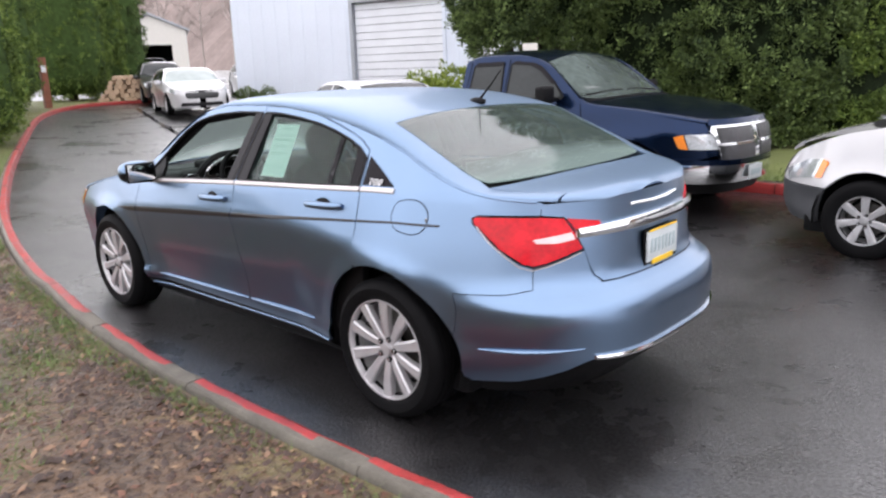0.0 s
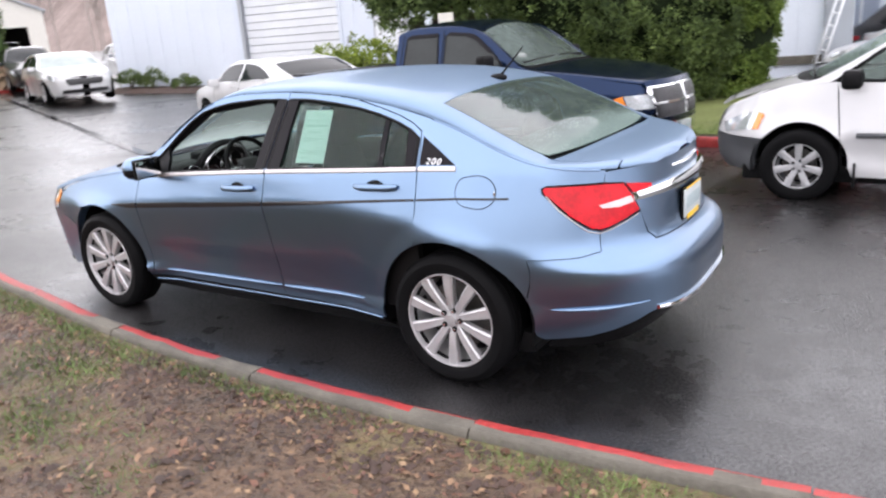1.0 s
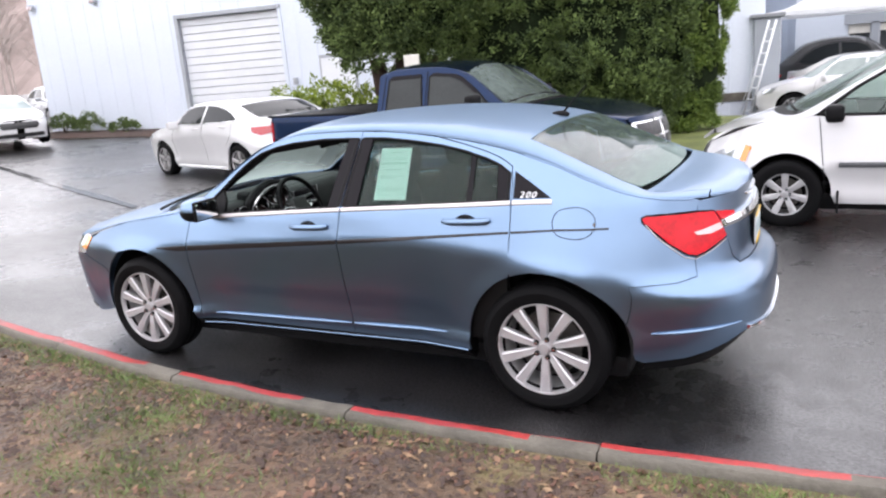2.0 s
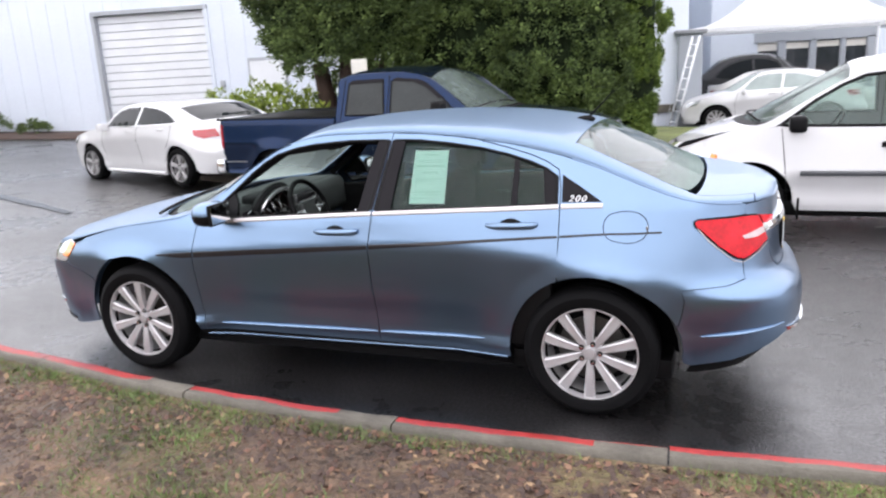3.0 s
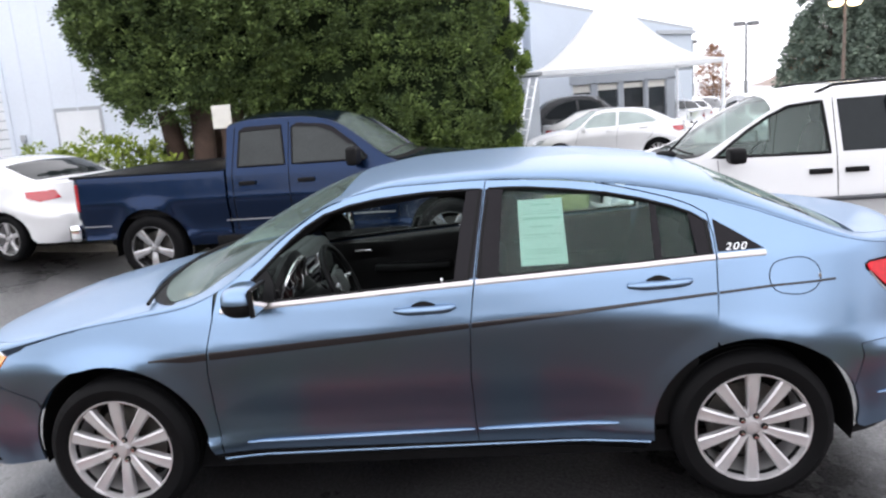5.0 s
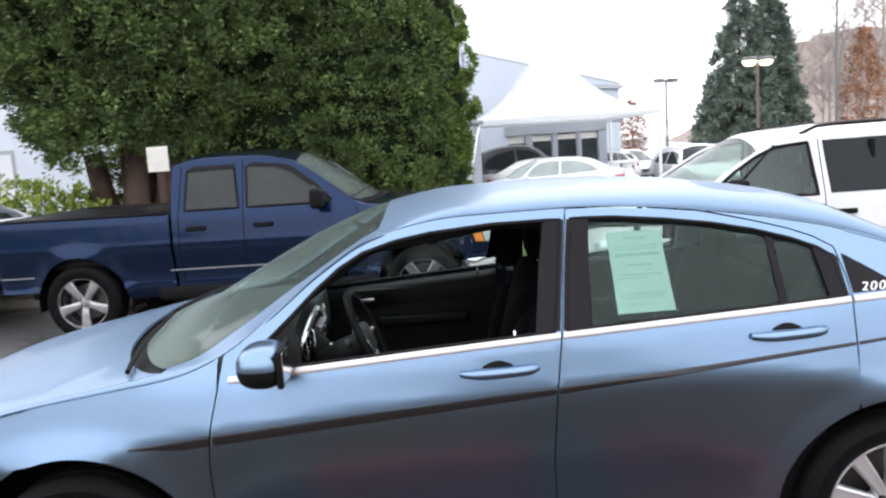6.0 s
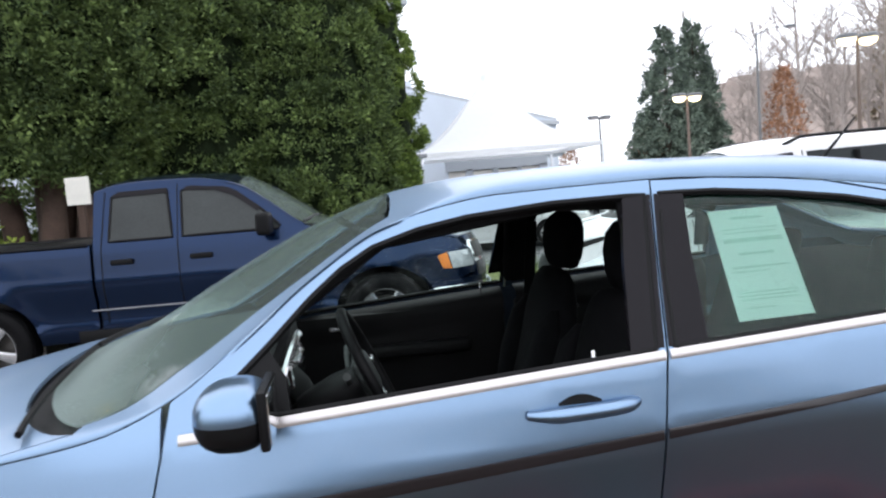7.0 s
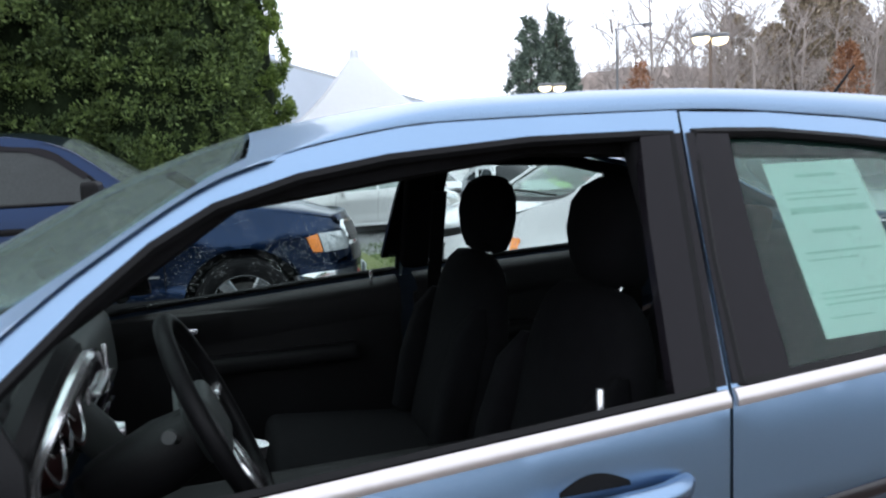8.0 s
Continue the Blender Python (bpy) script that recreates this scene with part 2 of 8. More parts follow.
def glass(name, tint=(0.75, 0.85, 0.82), beads=0.0, rough=0.0, ior=1.38, run=(1, 1, 0.45), film=0.0, bead=(0.52, 0.60, 0.58), sky_sheen=None):
    """A thin pane: clear with a tint, mirroring more at a slant; beads: how much rain stands on it. One end can be
    painted pale for reflected sky.
    """
    m = bpy.data.materials.new(name)
    m.use_nodes = True
    n, l = m.node_tree.nodes, m.node_tree.links
    n.clear()
    tr, gl, mix, out, fr = (n.new("ShaderNode" + k) for k in ("BsdfTransparent", "BsdfGlossy", "MixShader", "OutputMaterial", "Fresnel"))
    tr.inputs[0].default_value = (*tint, 1)
    gl.inputs["Roughness"].default_value = rough
    fr.inputs[0].default_value = ior
    l.new(fr.outputs[0], mix.inputs[0])
    l.new(tr.outputs[0], mix.inputs[1])
    l.new(gl.outputs[0], mix.inputs[2])
    last = mix
    if beads:
        tc, vo, nz, cmp_, df, mx2, mul = (n.new("ShaderNode" + k) for k in ("TexCoord", "TexVoronoi", "TexNoise", "MapRange", "BsdfDiffuse", "MixShader", "Math"))
        stretch = n.new("ShaderNodeMapping")
        stretch.inputs["Scale"].default_value = run
        l.new(tc.outputs["Object"], stretch.inputs[0])
        vo.inputs["Scale"].default_value = 130
        nz.inputs["Scale"].default_value, nz.inputs["Detail"].default_value = 9, 4
        l.new(stretch.outputs[0], vo.inputs["Vector"])
        l.new(stretch.outputs[0], nz.inputs["Vector"])
        cmp_.inputs["From Min"].default_value, cmp_.inputs["From Max"].default_value = 0.33, 0.28
        l.new(vo.outputs["Distance"], cmp_.inputs["Value"])
        mul.operation = "MULTIPLY_ADD"
        mul.inputs[2].default_value = film
        rng = n.new("ShaderNodeMapRange")
        rng.inputs["From Min"].default_value, rng.inputs["From Max"].default_value, rng.inputs["To Max"].default_value = 0.42, 0.62, beads
        l.new(nz.outputs[0], rng.inputs["Value"])
        l.new(cmp_.outputs[0], mul.inputs[0])
        l.new(rng.outputs[0], mul.inputs[1])
        last_fac = mul.outputs[0]
        # diffuse pale ramp towards one end, painted in for the sky's reflection
        if sky_sheen:
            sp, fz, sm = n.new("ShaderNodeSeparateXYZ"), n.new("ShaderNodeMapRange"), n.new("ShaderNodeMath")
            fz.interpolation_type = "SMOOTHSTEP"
            fz.inputs["From Min"].default_value, fz.inputs["From Max"].default_value, fz.inputs["To Max"].default_value = sky_sheen
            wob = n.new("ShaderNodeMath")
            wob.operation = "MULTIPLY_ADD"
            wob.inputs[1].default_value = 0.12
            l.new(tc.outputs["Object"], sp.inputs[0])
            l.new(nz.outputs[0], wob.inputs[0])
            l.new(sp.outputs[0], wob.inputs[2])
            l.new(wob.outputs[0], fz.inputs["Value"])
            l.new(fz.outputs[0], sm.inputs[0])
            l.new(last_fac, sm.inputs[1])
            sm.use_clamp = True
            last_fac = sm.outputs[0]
        df.inputs[0].default_value = (*bead, 1)
        l.new(last_fac, mx2.inputs[0])
        l.new(mix.outputs[0], mx2.inputs[1])
        l.new(df.outputs[0], mx2.inputs[2])
        tl, mx3 = n.new("ShaderNodeBsdfTranslucent"), n.new("ShaderNodeMixShader")
        tl.inputs[0].default_value = (*bead, 1)
        mx3.inputs[0].default_value = 0.62
        l.new(df.outputs[0], mx3.inputs[1])
        l.new(tl.outputs[0], mx3.inputs[2])
        l.new(mx3.outputs[0], mx2.inputs[2])
        last = mx2
    l.new(last.outputs[0], out.inputs[0])
    return m


BLUE = (0.170, 0.252, 0.370)
paint_blue = mat("steel_blue_paint", BLUE, 0.31, 1.0, 0.4, 0.05, 3, 400)
paint_wet = droplets(mat("wet_blue_paint", BLUE, 0.42, 0.76, 0.35, 0.06, 3, 400), 150, 0.30, 0.32)
inner_blue = mat("inner_body_blue", (0.030, 0.050, 0.080), 0.6)
black_plastic = mat("black_plastic", (0.006, 0.006, 0.0066), 0.45, bump=0.1, bump_scale=300, spec=0.10)
black_gloss = mat("black_gloss_trim", (0.008, 0.007, 0.009), 0.12, 0, 0.0, rvar=0.05, spec=0.11)
stripe_paint = mat("dark_stripe", (0.010, 0.008, 0.010), 0.35)
rubber = mat("black_rubber", (0.004, 0.004, 0.0045), 0.65, rvar=0.1, bump=0.2, bump_scale=120, spec=0.08)
chrome = mat("chrome", (0.78, 0.79, 0.80), 0.10, 1.0, var=0.03)
alloy = mat("silver_alloy", (0.50, 0.49, 0.50), 0.36, 0.55, 0.2, 0.06, 20, 300)
brake = mat("brake_steel", (0.10, 0.095, 0.09), 0.45, 0.8, var=0.3)
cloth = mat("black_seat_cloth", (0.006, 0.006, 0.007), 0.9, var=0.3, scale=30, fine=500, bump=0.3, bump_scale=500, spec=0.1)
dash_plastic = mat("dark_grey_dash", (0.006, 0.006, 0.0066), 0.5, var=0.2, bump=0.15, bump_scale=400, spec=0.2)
dash_grey = mat("grey_dash_top", (0.045, 0.050, 0.049), 0.55, var=0.15, bump=0.15, bump_scale=400, spec=0.3)
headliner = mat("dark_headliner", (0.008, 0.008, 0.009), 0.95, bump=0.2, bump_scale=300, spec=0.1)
satin_metal = mat("satin_metal", (0.65, 0.65, 0.66), 0.25, 0.9)
dial_red = mat("red_gauge_face", (0.014, 0.003, 0.003), 0.4)
paper_mat = mat("pale_green_paper", (0.74, 0.89, 0.85), 0.8, var=0.04, bump=0.1)
ink = mat("grey_ink", (0.54, 0.74, 0.68), 0.8)
glass_clear = glass("clear_glass", (0.86, 0.93, 0.90))
glass_side = glass("tinted_side_glass", (0.78, 0.90, 0.85), 0.10, film=0.08, bead=(0.15, 0.38, 0.30))
glass_beaded = glass("rain_beaded_glass", (0.74, 0.84, 0.80), 0.28)
# rain beads on both panes; the pale lower ends paint reflected sky
glass_rear = glass("rain_beaded_rear_glass", (0.55, 0.68, 0.62), 0.40, ior=2.2, run=(1.3, 0.3, 1), film=0.20, bead=(0.42, 0.55, 0.51), sky_sheen=(0.33, 0.50, 0.5))
glass_shield = glass("rain_beaded_windshield", (0.66, 0.80, 0.75), 0.12, run=(0.7, 1, 0.6), film=0.16, bead=(0.52, 0.63, 0.60), sky_sheen=(-2.15, -2.55, 0.45))
belt_metal = mat("dull_bright_strip", (0.52, 0.49, 0.49), 0.38, 0.85, var=0.05)
glass_dark = mat("dark_car_glass", (0.012, 0.015, 0.017), 0.04, 0, 0.0, spec=0.16)
glass_screen = mat("wet_windshield", (0.085, 0.105, 0.100), 0.06, 0, 0.6, var=0.5, scale=1.6, fine=14, spec=0.6)
cabin_glass = glass("pale_green_cabin_glass", (0.70, 0.82, 0.77), 0.12, film=0.28, bead=(0.42, 0.52, 0.49))
glass_pale = mat("pale_car_glass", (0.27, 0.32, 0.31), 0.05, var=0.25, scale=1.2, fine=3)
red_lens = mat("red_lens", (0.55, 0.004, 0.014), 0.25, 0, 0.1, 0.35, 9, 60, spec=0.3)
clear_lens = mat("clear_lens", (0.62, 0.50, 0.50), 0.12, 0.2, 1.0)
amber_lens = mat("amber_lens", (0.85, 0.25, 0.03), 0.12, 0, 1.0)
head_lens = mat("headlight_lens", (0.55, 0.58, 0.60), 0.08, 0.5, 1.0, 0.3, 40, 90)
plate_white = mat("number_plate", (0.50, 0.54, 0.55), 0.4)
plate_yellow = mat("yellow_plate_holder", (0.80, 0.50, 0.03), 0.4)
plate_ink = mat("plate_ink", (0.36, 0.44, 0.46), 0.5)
white_ink = mat("white_lettering", (0.8, 0.8, 0.82), 0.35)

# ---- the form of a car: sides that wrap round nose and tail, and one top from bonnet to boot ----
# car coordinates: x back from the rear axle, y across from the middle, z up; the nose looks along -x
def car_form(P):
    zs, zc = curve(P["shoulder"]), curve(P["spine"])
    xr, xf = curve(P["tail"]), curve(P["nose"])
    belt = curve(P["belt"])
    crease = curve(P["crease"])
    W, lean = P["half_width"], P["lean"]
    swell = curve(P["swell"]) if "swell" in P else crease
    inset = curve(P.get("belt_in", [(-9, .056), (9, .056)]))
    r0, f0 = P["rear_turn"], P["front_turn"]
    rn, re, fn_, fe = P.get("corner", (2.7, 0.42, 2.0, 0.55))
    re_low = P.get("bumper_corner", re)
    dome = P.get("dome", 0.9)
    flare, flare_w = P.get("flare", (0.014, 0.045))
    rear_len, front_len = P["tail_nominal"] - r0, f0 - P["nose_nominal"]
    hubs, arch = P["hubs"], P["arch"]
    under = P.get("under", 0.0)
    front_taper, rear_taper = P.get("front_taper", 0.045), P.get("rear_taper", 0.02)

    def width(x, z):
        """Half the width of the side at x and height z, before nose and tail turn in."""
        c, b = swell(x), belt(x)
        g = P.get("ground", 0.17)
        prof = [(g, W - 0.12), (g + 0.05, W - 0.080), (g + 0.13, W - 0.056), (g + 0.165, W - 0.044), (g + 0.20, W - 0.062),
                (g + 0.30, W - 0.054), (c - 0.03, W - 0.002), (c, W), (c + 0.02, W - 0.006), (b, W - inset(x))]
        plain = P.get("plain_ends", 0.0) * (smooth(.25, .42, x) + smooth(-3.1, -3.2, x))
        if plain:
            flat_ = (0.090, 0.066, 0.056, 0.052, 0.048, 0.040)
            prof[:6] = [(p[0], p[1] + (W - e - p[1]) * plain) for p, e in zip(prof[:6], flat_)]
        hollow = P.get("hollow", 0.0) * smooth(-.45, -.75, x) * smooth(-2.36, -2.1, x)
        if hollow:
            lower = (0.150, 0.112, 0.092, 0.080, 0.084, 0.076)
            prof[:6] = [(p[0], p[1] + (W - e - p[1]) * hollow) for p, e in zip(prof[:6], lower)]
        if z > b:
            h = W - inset(x) - (z - b) * lean
        else:
            h = np.interp(z, [p[0] for p in prof], [p[1] for p in prof])
        if x < -2.1:
            h -= front_taper * ((-2.1 - x) / 1.0) ** 2
        if x > -0.3:
            h -= rear_taper * (x + 0.3) ** 2
        for hx in hubs:
            r = math.hypot(x - hx, z - P["hub_z"])
            h += flare * math.exp(-((r - arch) / flare_w) ** 2)
        return h

    def q_of(x):
        """The unrolled coordinate of a place x along the side."""
        if x > r0:
            return r0 + math.asin(min(1, (x - r0) / rear_len) ** (rn / 2)) / (math.pi / 2) * 1.35
        if x < f0:
            return f0 - math.asin(min(1, (f0 - x) / front_len) ** (fn_ / 2)) / (math.pi / 2) * 1.35
        return x

    def side(s=-1, off=0.0):
        def f(q, z):
            if q > r0:
                a = min(1, (q - r0) / 1.35) * math.pi / 2
                t, k = math.sin(a) ** (2 / rn), math.cos(a) ** (2 * (re + (re_low - re) * smooth(.725, .625, z)))
                x = r0 + (xr(z) - r0) * t
                return Vector((x - off * t, s * (width(min(x, r0 + 0.45), z) * k - off * k), z))
            if q < f0:
                a = min(1, (f0 - q) / 1.35) * math.pi / 2
                t, k = math.sin(a) ** (2 / fn_), math.cos(a) ** (2 * fe)
                x = f0 - (f0 - xf(z)) * t
                return Vector((x + off * t, s * (width(max(x, f0 - 0.45), z) * k - off * k), z))
            return Vector((q, s * (width(q, z) - off), z))
        return f

    def half(x):
        """Half the width at the shoulder."""
        z = zs(x)
        if x > r0:
            t = min(1, (x - r0) / (xr(z) - r0))
            return width(min(x, r0 + 0.45), z) * (1 - t ** rn) ** re
        if x < f0:
            t = min(1, (f0 - x) / (f0 - xf(z)))
            return width(max(x, f0 - 0.45), z) * (1 - t ** fn_) ** fe
        return width(x, z)

    bow = P.get("bow", 0.3)

    def top(x, v):
        """v: across, from -0.8 (the shoulder on the left) to 0.8."""
        a = v / 0.8 * math.pi / 2
        s2 = math.sin(a) ** 2
        xe = x - bow * s2 * smooth(-1.2, -2.0, x) * smooth(-3.6, -2.9, x)
        xe += P.get("bow_rear", 0.06) * s2 * smooth(-0.4, 0.2, x)
        z = zs(x) + (zc(xe) - zs(x)) * max(0, math.cos(a)) ** dome
        return Vector((x, half(x) * math.sin(a), z))
    return side, top, q_of, zs, zc, belt, crease, width, half


def qpoly(pts, q_of, step=0.03):
    return [(q_of(x), z) for x, z in lines(pts, step, True)]

# ---- the blue saloon ----
HERO = dict(
    half_width=0.925, lean=0.53, belt_in=[(-3.5, .06), (-2.3, .045), (-1.1, .032), (-.6, .045), (-.14, .066), (.1, .085), (.6, .085)], front_taper=.05, hubs=(0.0, -2.765), hub_z=0.335, arch=0.41, rear_turn=0.1, front_turn=-2.9,
    tail_nominal=0.90, nose_nominal=-3.72, corner=(2.7, .42, 4.0, .28), bumper_corner=.31, dome=.55, hollow=1.0, plain_ends=1.0, swell=[(-3.6, .70), (-2.6, .755), (-2.3, .783), (-1.15, .862), (-.8, .875), (-.45, .852), (-.1, .80), (.2, .745), (.5, .70), (1.0, .68)],
    shoulder=[(-3.74, .70), (-3.45, .765), (-3.2, .83), (-2.9, .90), (-2.6, .945), (-2.4, .975), (-2.25, 1.03), (-2.08, 1.146), (-1.93, 1.259),
              (-1.75, 1.362), (-1.6, 1.402), (-1.45, 1.421), (-1.05, 1.427), (-.8, 1.412), (-.5, 1.375), (-.2, 1.315), (0, 1.255), (.2, 1.18), (.4, 1.11),
              (.5, 1.085), (.6, 1.068), (.75, 1.05), (.9, 1.035)],
    spine=[(-3.74, .70), (-3.64, .79), (-3.4, .87), (-3.1, .94), (-2.8, .995), (-2.62, 1.02), (-2.45, 1.10), (-2.2, 1.235), (-1.9, 1.375), (-1.65, 1.45),
           (-1.4, 1.478), (-1.0, 1.487), (-.6, 1.475), (-.3, 1.44), (-.1, 1.40), (.1, 1.315), (.3, 1.22), (.45, 1.14), (.55, 1.105), (.7, 1.10), (.82, 1.09), (.9, 1.05)],
    tail=[(.18, .86), (.25, .93), (.33, .98), (.42, 1.005), (.55, 1.008), (.63, .987), (.675, .928), (.75, .895), (.88, .885), (.98, .875), (1.1, .87)],
    nose=[(.18, -3.70), (.3, -3.765), (.45, -3.785), (.6, -3.775), (.7, -3.72), (.8, -3.64), (1.1, -3.54)],
    belt=[(-3.6, .95), (-2.25, .955), (-2.0, .972), (-1.128, 1.026), (-.5, 1.054), (.06, 1.074), (.5, 1.07), (1.0, 1.06)],
    crease=[(-3.6, .70), (-2.6, .755), (-2.3, .783), (-1.15, .862), (-.14, .932), (.3, .955), (1.0, .97)],
)
side, top, q_of, zs, zc, belt, crease, width, half = car_form(HERO)
CAR_Y = 0.92
car = thing("sedan", "light steel-blue four-door sedan, wet with rain, driver window open", "car", (0, CAR_Y, 0))
ARCH = 0.405
rail = lambda a, b, n=24: [(a + (b - a) * i / n, zs(a + (b - a) * i / n)) for i in range(n + 1)]
belt_pts = lambda a, b, dz=0.0, n=14: [(a + (b - a) * i / n, belt(a + (b - a) * i / n) + dz) for i in range(n + 1)]

B_GAP = [(-1.155, .29), (-1.162, .40), (-1.167, .60), (-1.155, .85), (-1.128, 1.026), (-1.09, 1.26), (-1.06, 1.425)]
F_GAP = [(-2.30, .29), (-2.312, .50), (-2.307, .68), (-2.288, .82), (-2.262, .93), (-2.245, 1.03)]
R_GAP = [(-.158, 1.238), (-.143, 1.15), (-.141, 1.06), (-.145, .89), (-.160, .745)]
REAR_SEAM = [(-1.06, 1.425), (-.9, zs(-.9) - .001), (-.73, zs(-.73) - .001), (-.6, zs(-.6) - .002), (-.42, 1.343), (-.30, 1.308), (-.22, 1.276), (-.158, 1.238)]
FRONT_WIN = [(-2.185, .99), (-2.12, 1.045), (-2.023, 1.128), (-1.928, 1.215), (-1.85, 1.275), (-1.771, 1.318), (-1.66, 1.350), (-1.536, 1.370), (-1.32, 1.386),
             (-1.085, 1.388), (-1.13, 1.15), (-1.152, 1.038)] + belt_pts(-1.19, -2.15, 0.012)
REAR_WIN = [(-1.045, 1.388), (-.9, 1.383), (-.73, 1.365), (-.56, 1.340), (-.42, 1.309), (-.30, 1.273), (-.22, 1.240), (-.172, 1.208), (-.162, 1.10), (-.160, 1.083)] + belt_pts(-.2, -1.10, 0.012) + [(-1.105, 1.04), (-1.085, 1.2)]
rear_arch_f = [p for p in arc(0, .335, ARCH, 112, 187, 18)]
door_f = F_GAP + rail(-2.24, -1.065) + B_GAP[::-1]
door_r = B_GAP + REAR_SEAM[1:] + R_GAP[1:-1] + rear_arch_f + [(-.418, .285)]
quarter = ([(-.16, .745)] + R_GAP[::-1][1:] + REAR_SEAM[::-1][1:4] + [(-.6, zs(-.6) - .001)] + rail(-.55, .72, 30)
           + [(.715, 1.0), (.60, 1.003), (.505, 1.004), (.480, .994), (.484, .972), (.52, .935), (.60, .858), (.66, .808), (.70, .79), (.70, .705), (.62, .69), (.42, .685), (.375, .49)]
           + arc(0, .335, ARCH, 22, 111, 18))
rear_bumper = ([(.375, .49), (.42, .685), (.62, .69), (.70, .705), (.702, .787), (.738, .798), (.778, .817), (.822, .843), (.838, .735), (.852, .702), (.8999, .695), (.8999, .402), (.86, .408), (.825, .414), (.80, .402), (.76, .372), (.70, .342), (.62, .315), (.45, .292), (.415, .31), (.405, .335)]
               + arc(0, .335, ARCH, 1, 21, 6))
fender = (F_GAP[::-1][1:] + [(-2.34, .29)] + arc(-2.765, .335, ARCH, 2, 150, 28) + [(-3.13, .57), (-3.2, .60), (-3.36, .655), (-3.325, .72), (-3.30, .785), (-3.22, .815)]
          + rail(-3.2, -2.26))
front_bumper = (arc(-2.765, .335, ARCH, 151, 181, 8) + [(-3.168, .27), (-3.3, .235), (-3.5, .20), (-3.7199, .19), (-3.7199, .70), (-3.65, .67), (-3.50, .65), (-3.36, .653), (-3.2, .598), (-3.13, .568)])
headlight = [(-3.302, .785), (-3.325, .72), (-3.365, .66), (-3.50, .655), (-3.66, .675), (-3.655, .745), (-3.50, .80), (-3.36, .81)]
tail_a = [(.505, 1.0), (.60, .999), (.715, .995), (.775, .985), (.797, .93), (.817, .853), (.776, .826), (.736, .806), (.70, .797), (.665, .812), (.60, .864), (.525, .940), (.490, .975), (.486, .990)]
tail_b = [(.780, .985), (.815, .975), (.848, .960), (.852, .930), (.828, .905), (.808, .900), (.801, .93)]
trunk_face = [(.7165, 1.045), (.7165, 1.0), (.777, .988), (.800, .93), (.821, .848), (.8395, .737), (.8535, .706), (.8999, .699), (.8999, 1.06), (.86, 1.043), (.78, 1.047)]

def ribbon(lo, hi, f, s, out, k=3):
    """A thin raised strip between two lines on a side."""
    bm = bmesh.new()
    rows = []
    for (x0, z0), (x1, z1) in zip(lo, hi):
        prof = [f(x0, z0)] + [f(x0 + (x1 - x0) * j / k, z0 + (z1 - z0) * j / k) + Vector((0, s * out * (1 if 0 < j < k else 0.7), 0)) for j in range(k + 1)] + [f(x1, z1)]
        rows.append([bm.verts.new(p) for p in prof])
    for a, b in zip(rows, rows[1:]):
        for j in range(len(a) - 1):
            bm.faces.new((a[j], b[j], b[j + 1], a[j + 1]))
    bm.faces.new(rows[0])
    bm.faces.new(rows[-1][::-1])
    bmesh.ops.recalc_face_normals(bm, faces=bm.faces)
    return bm


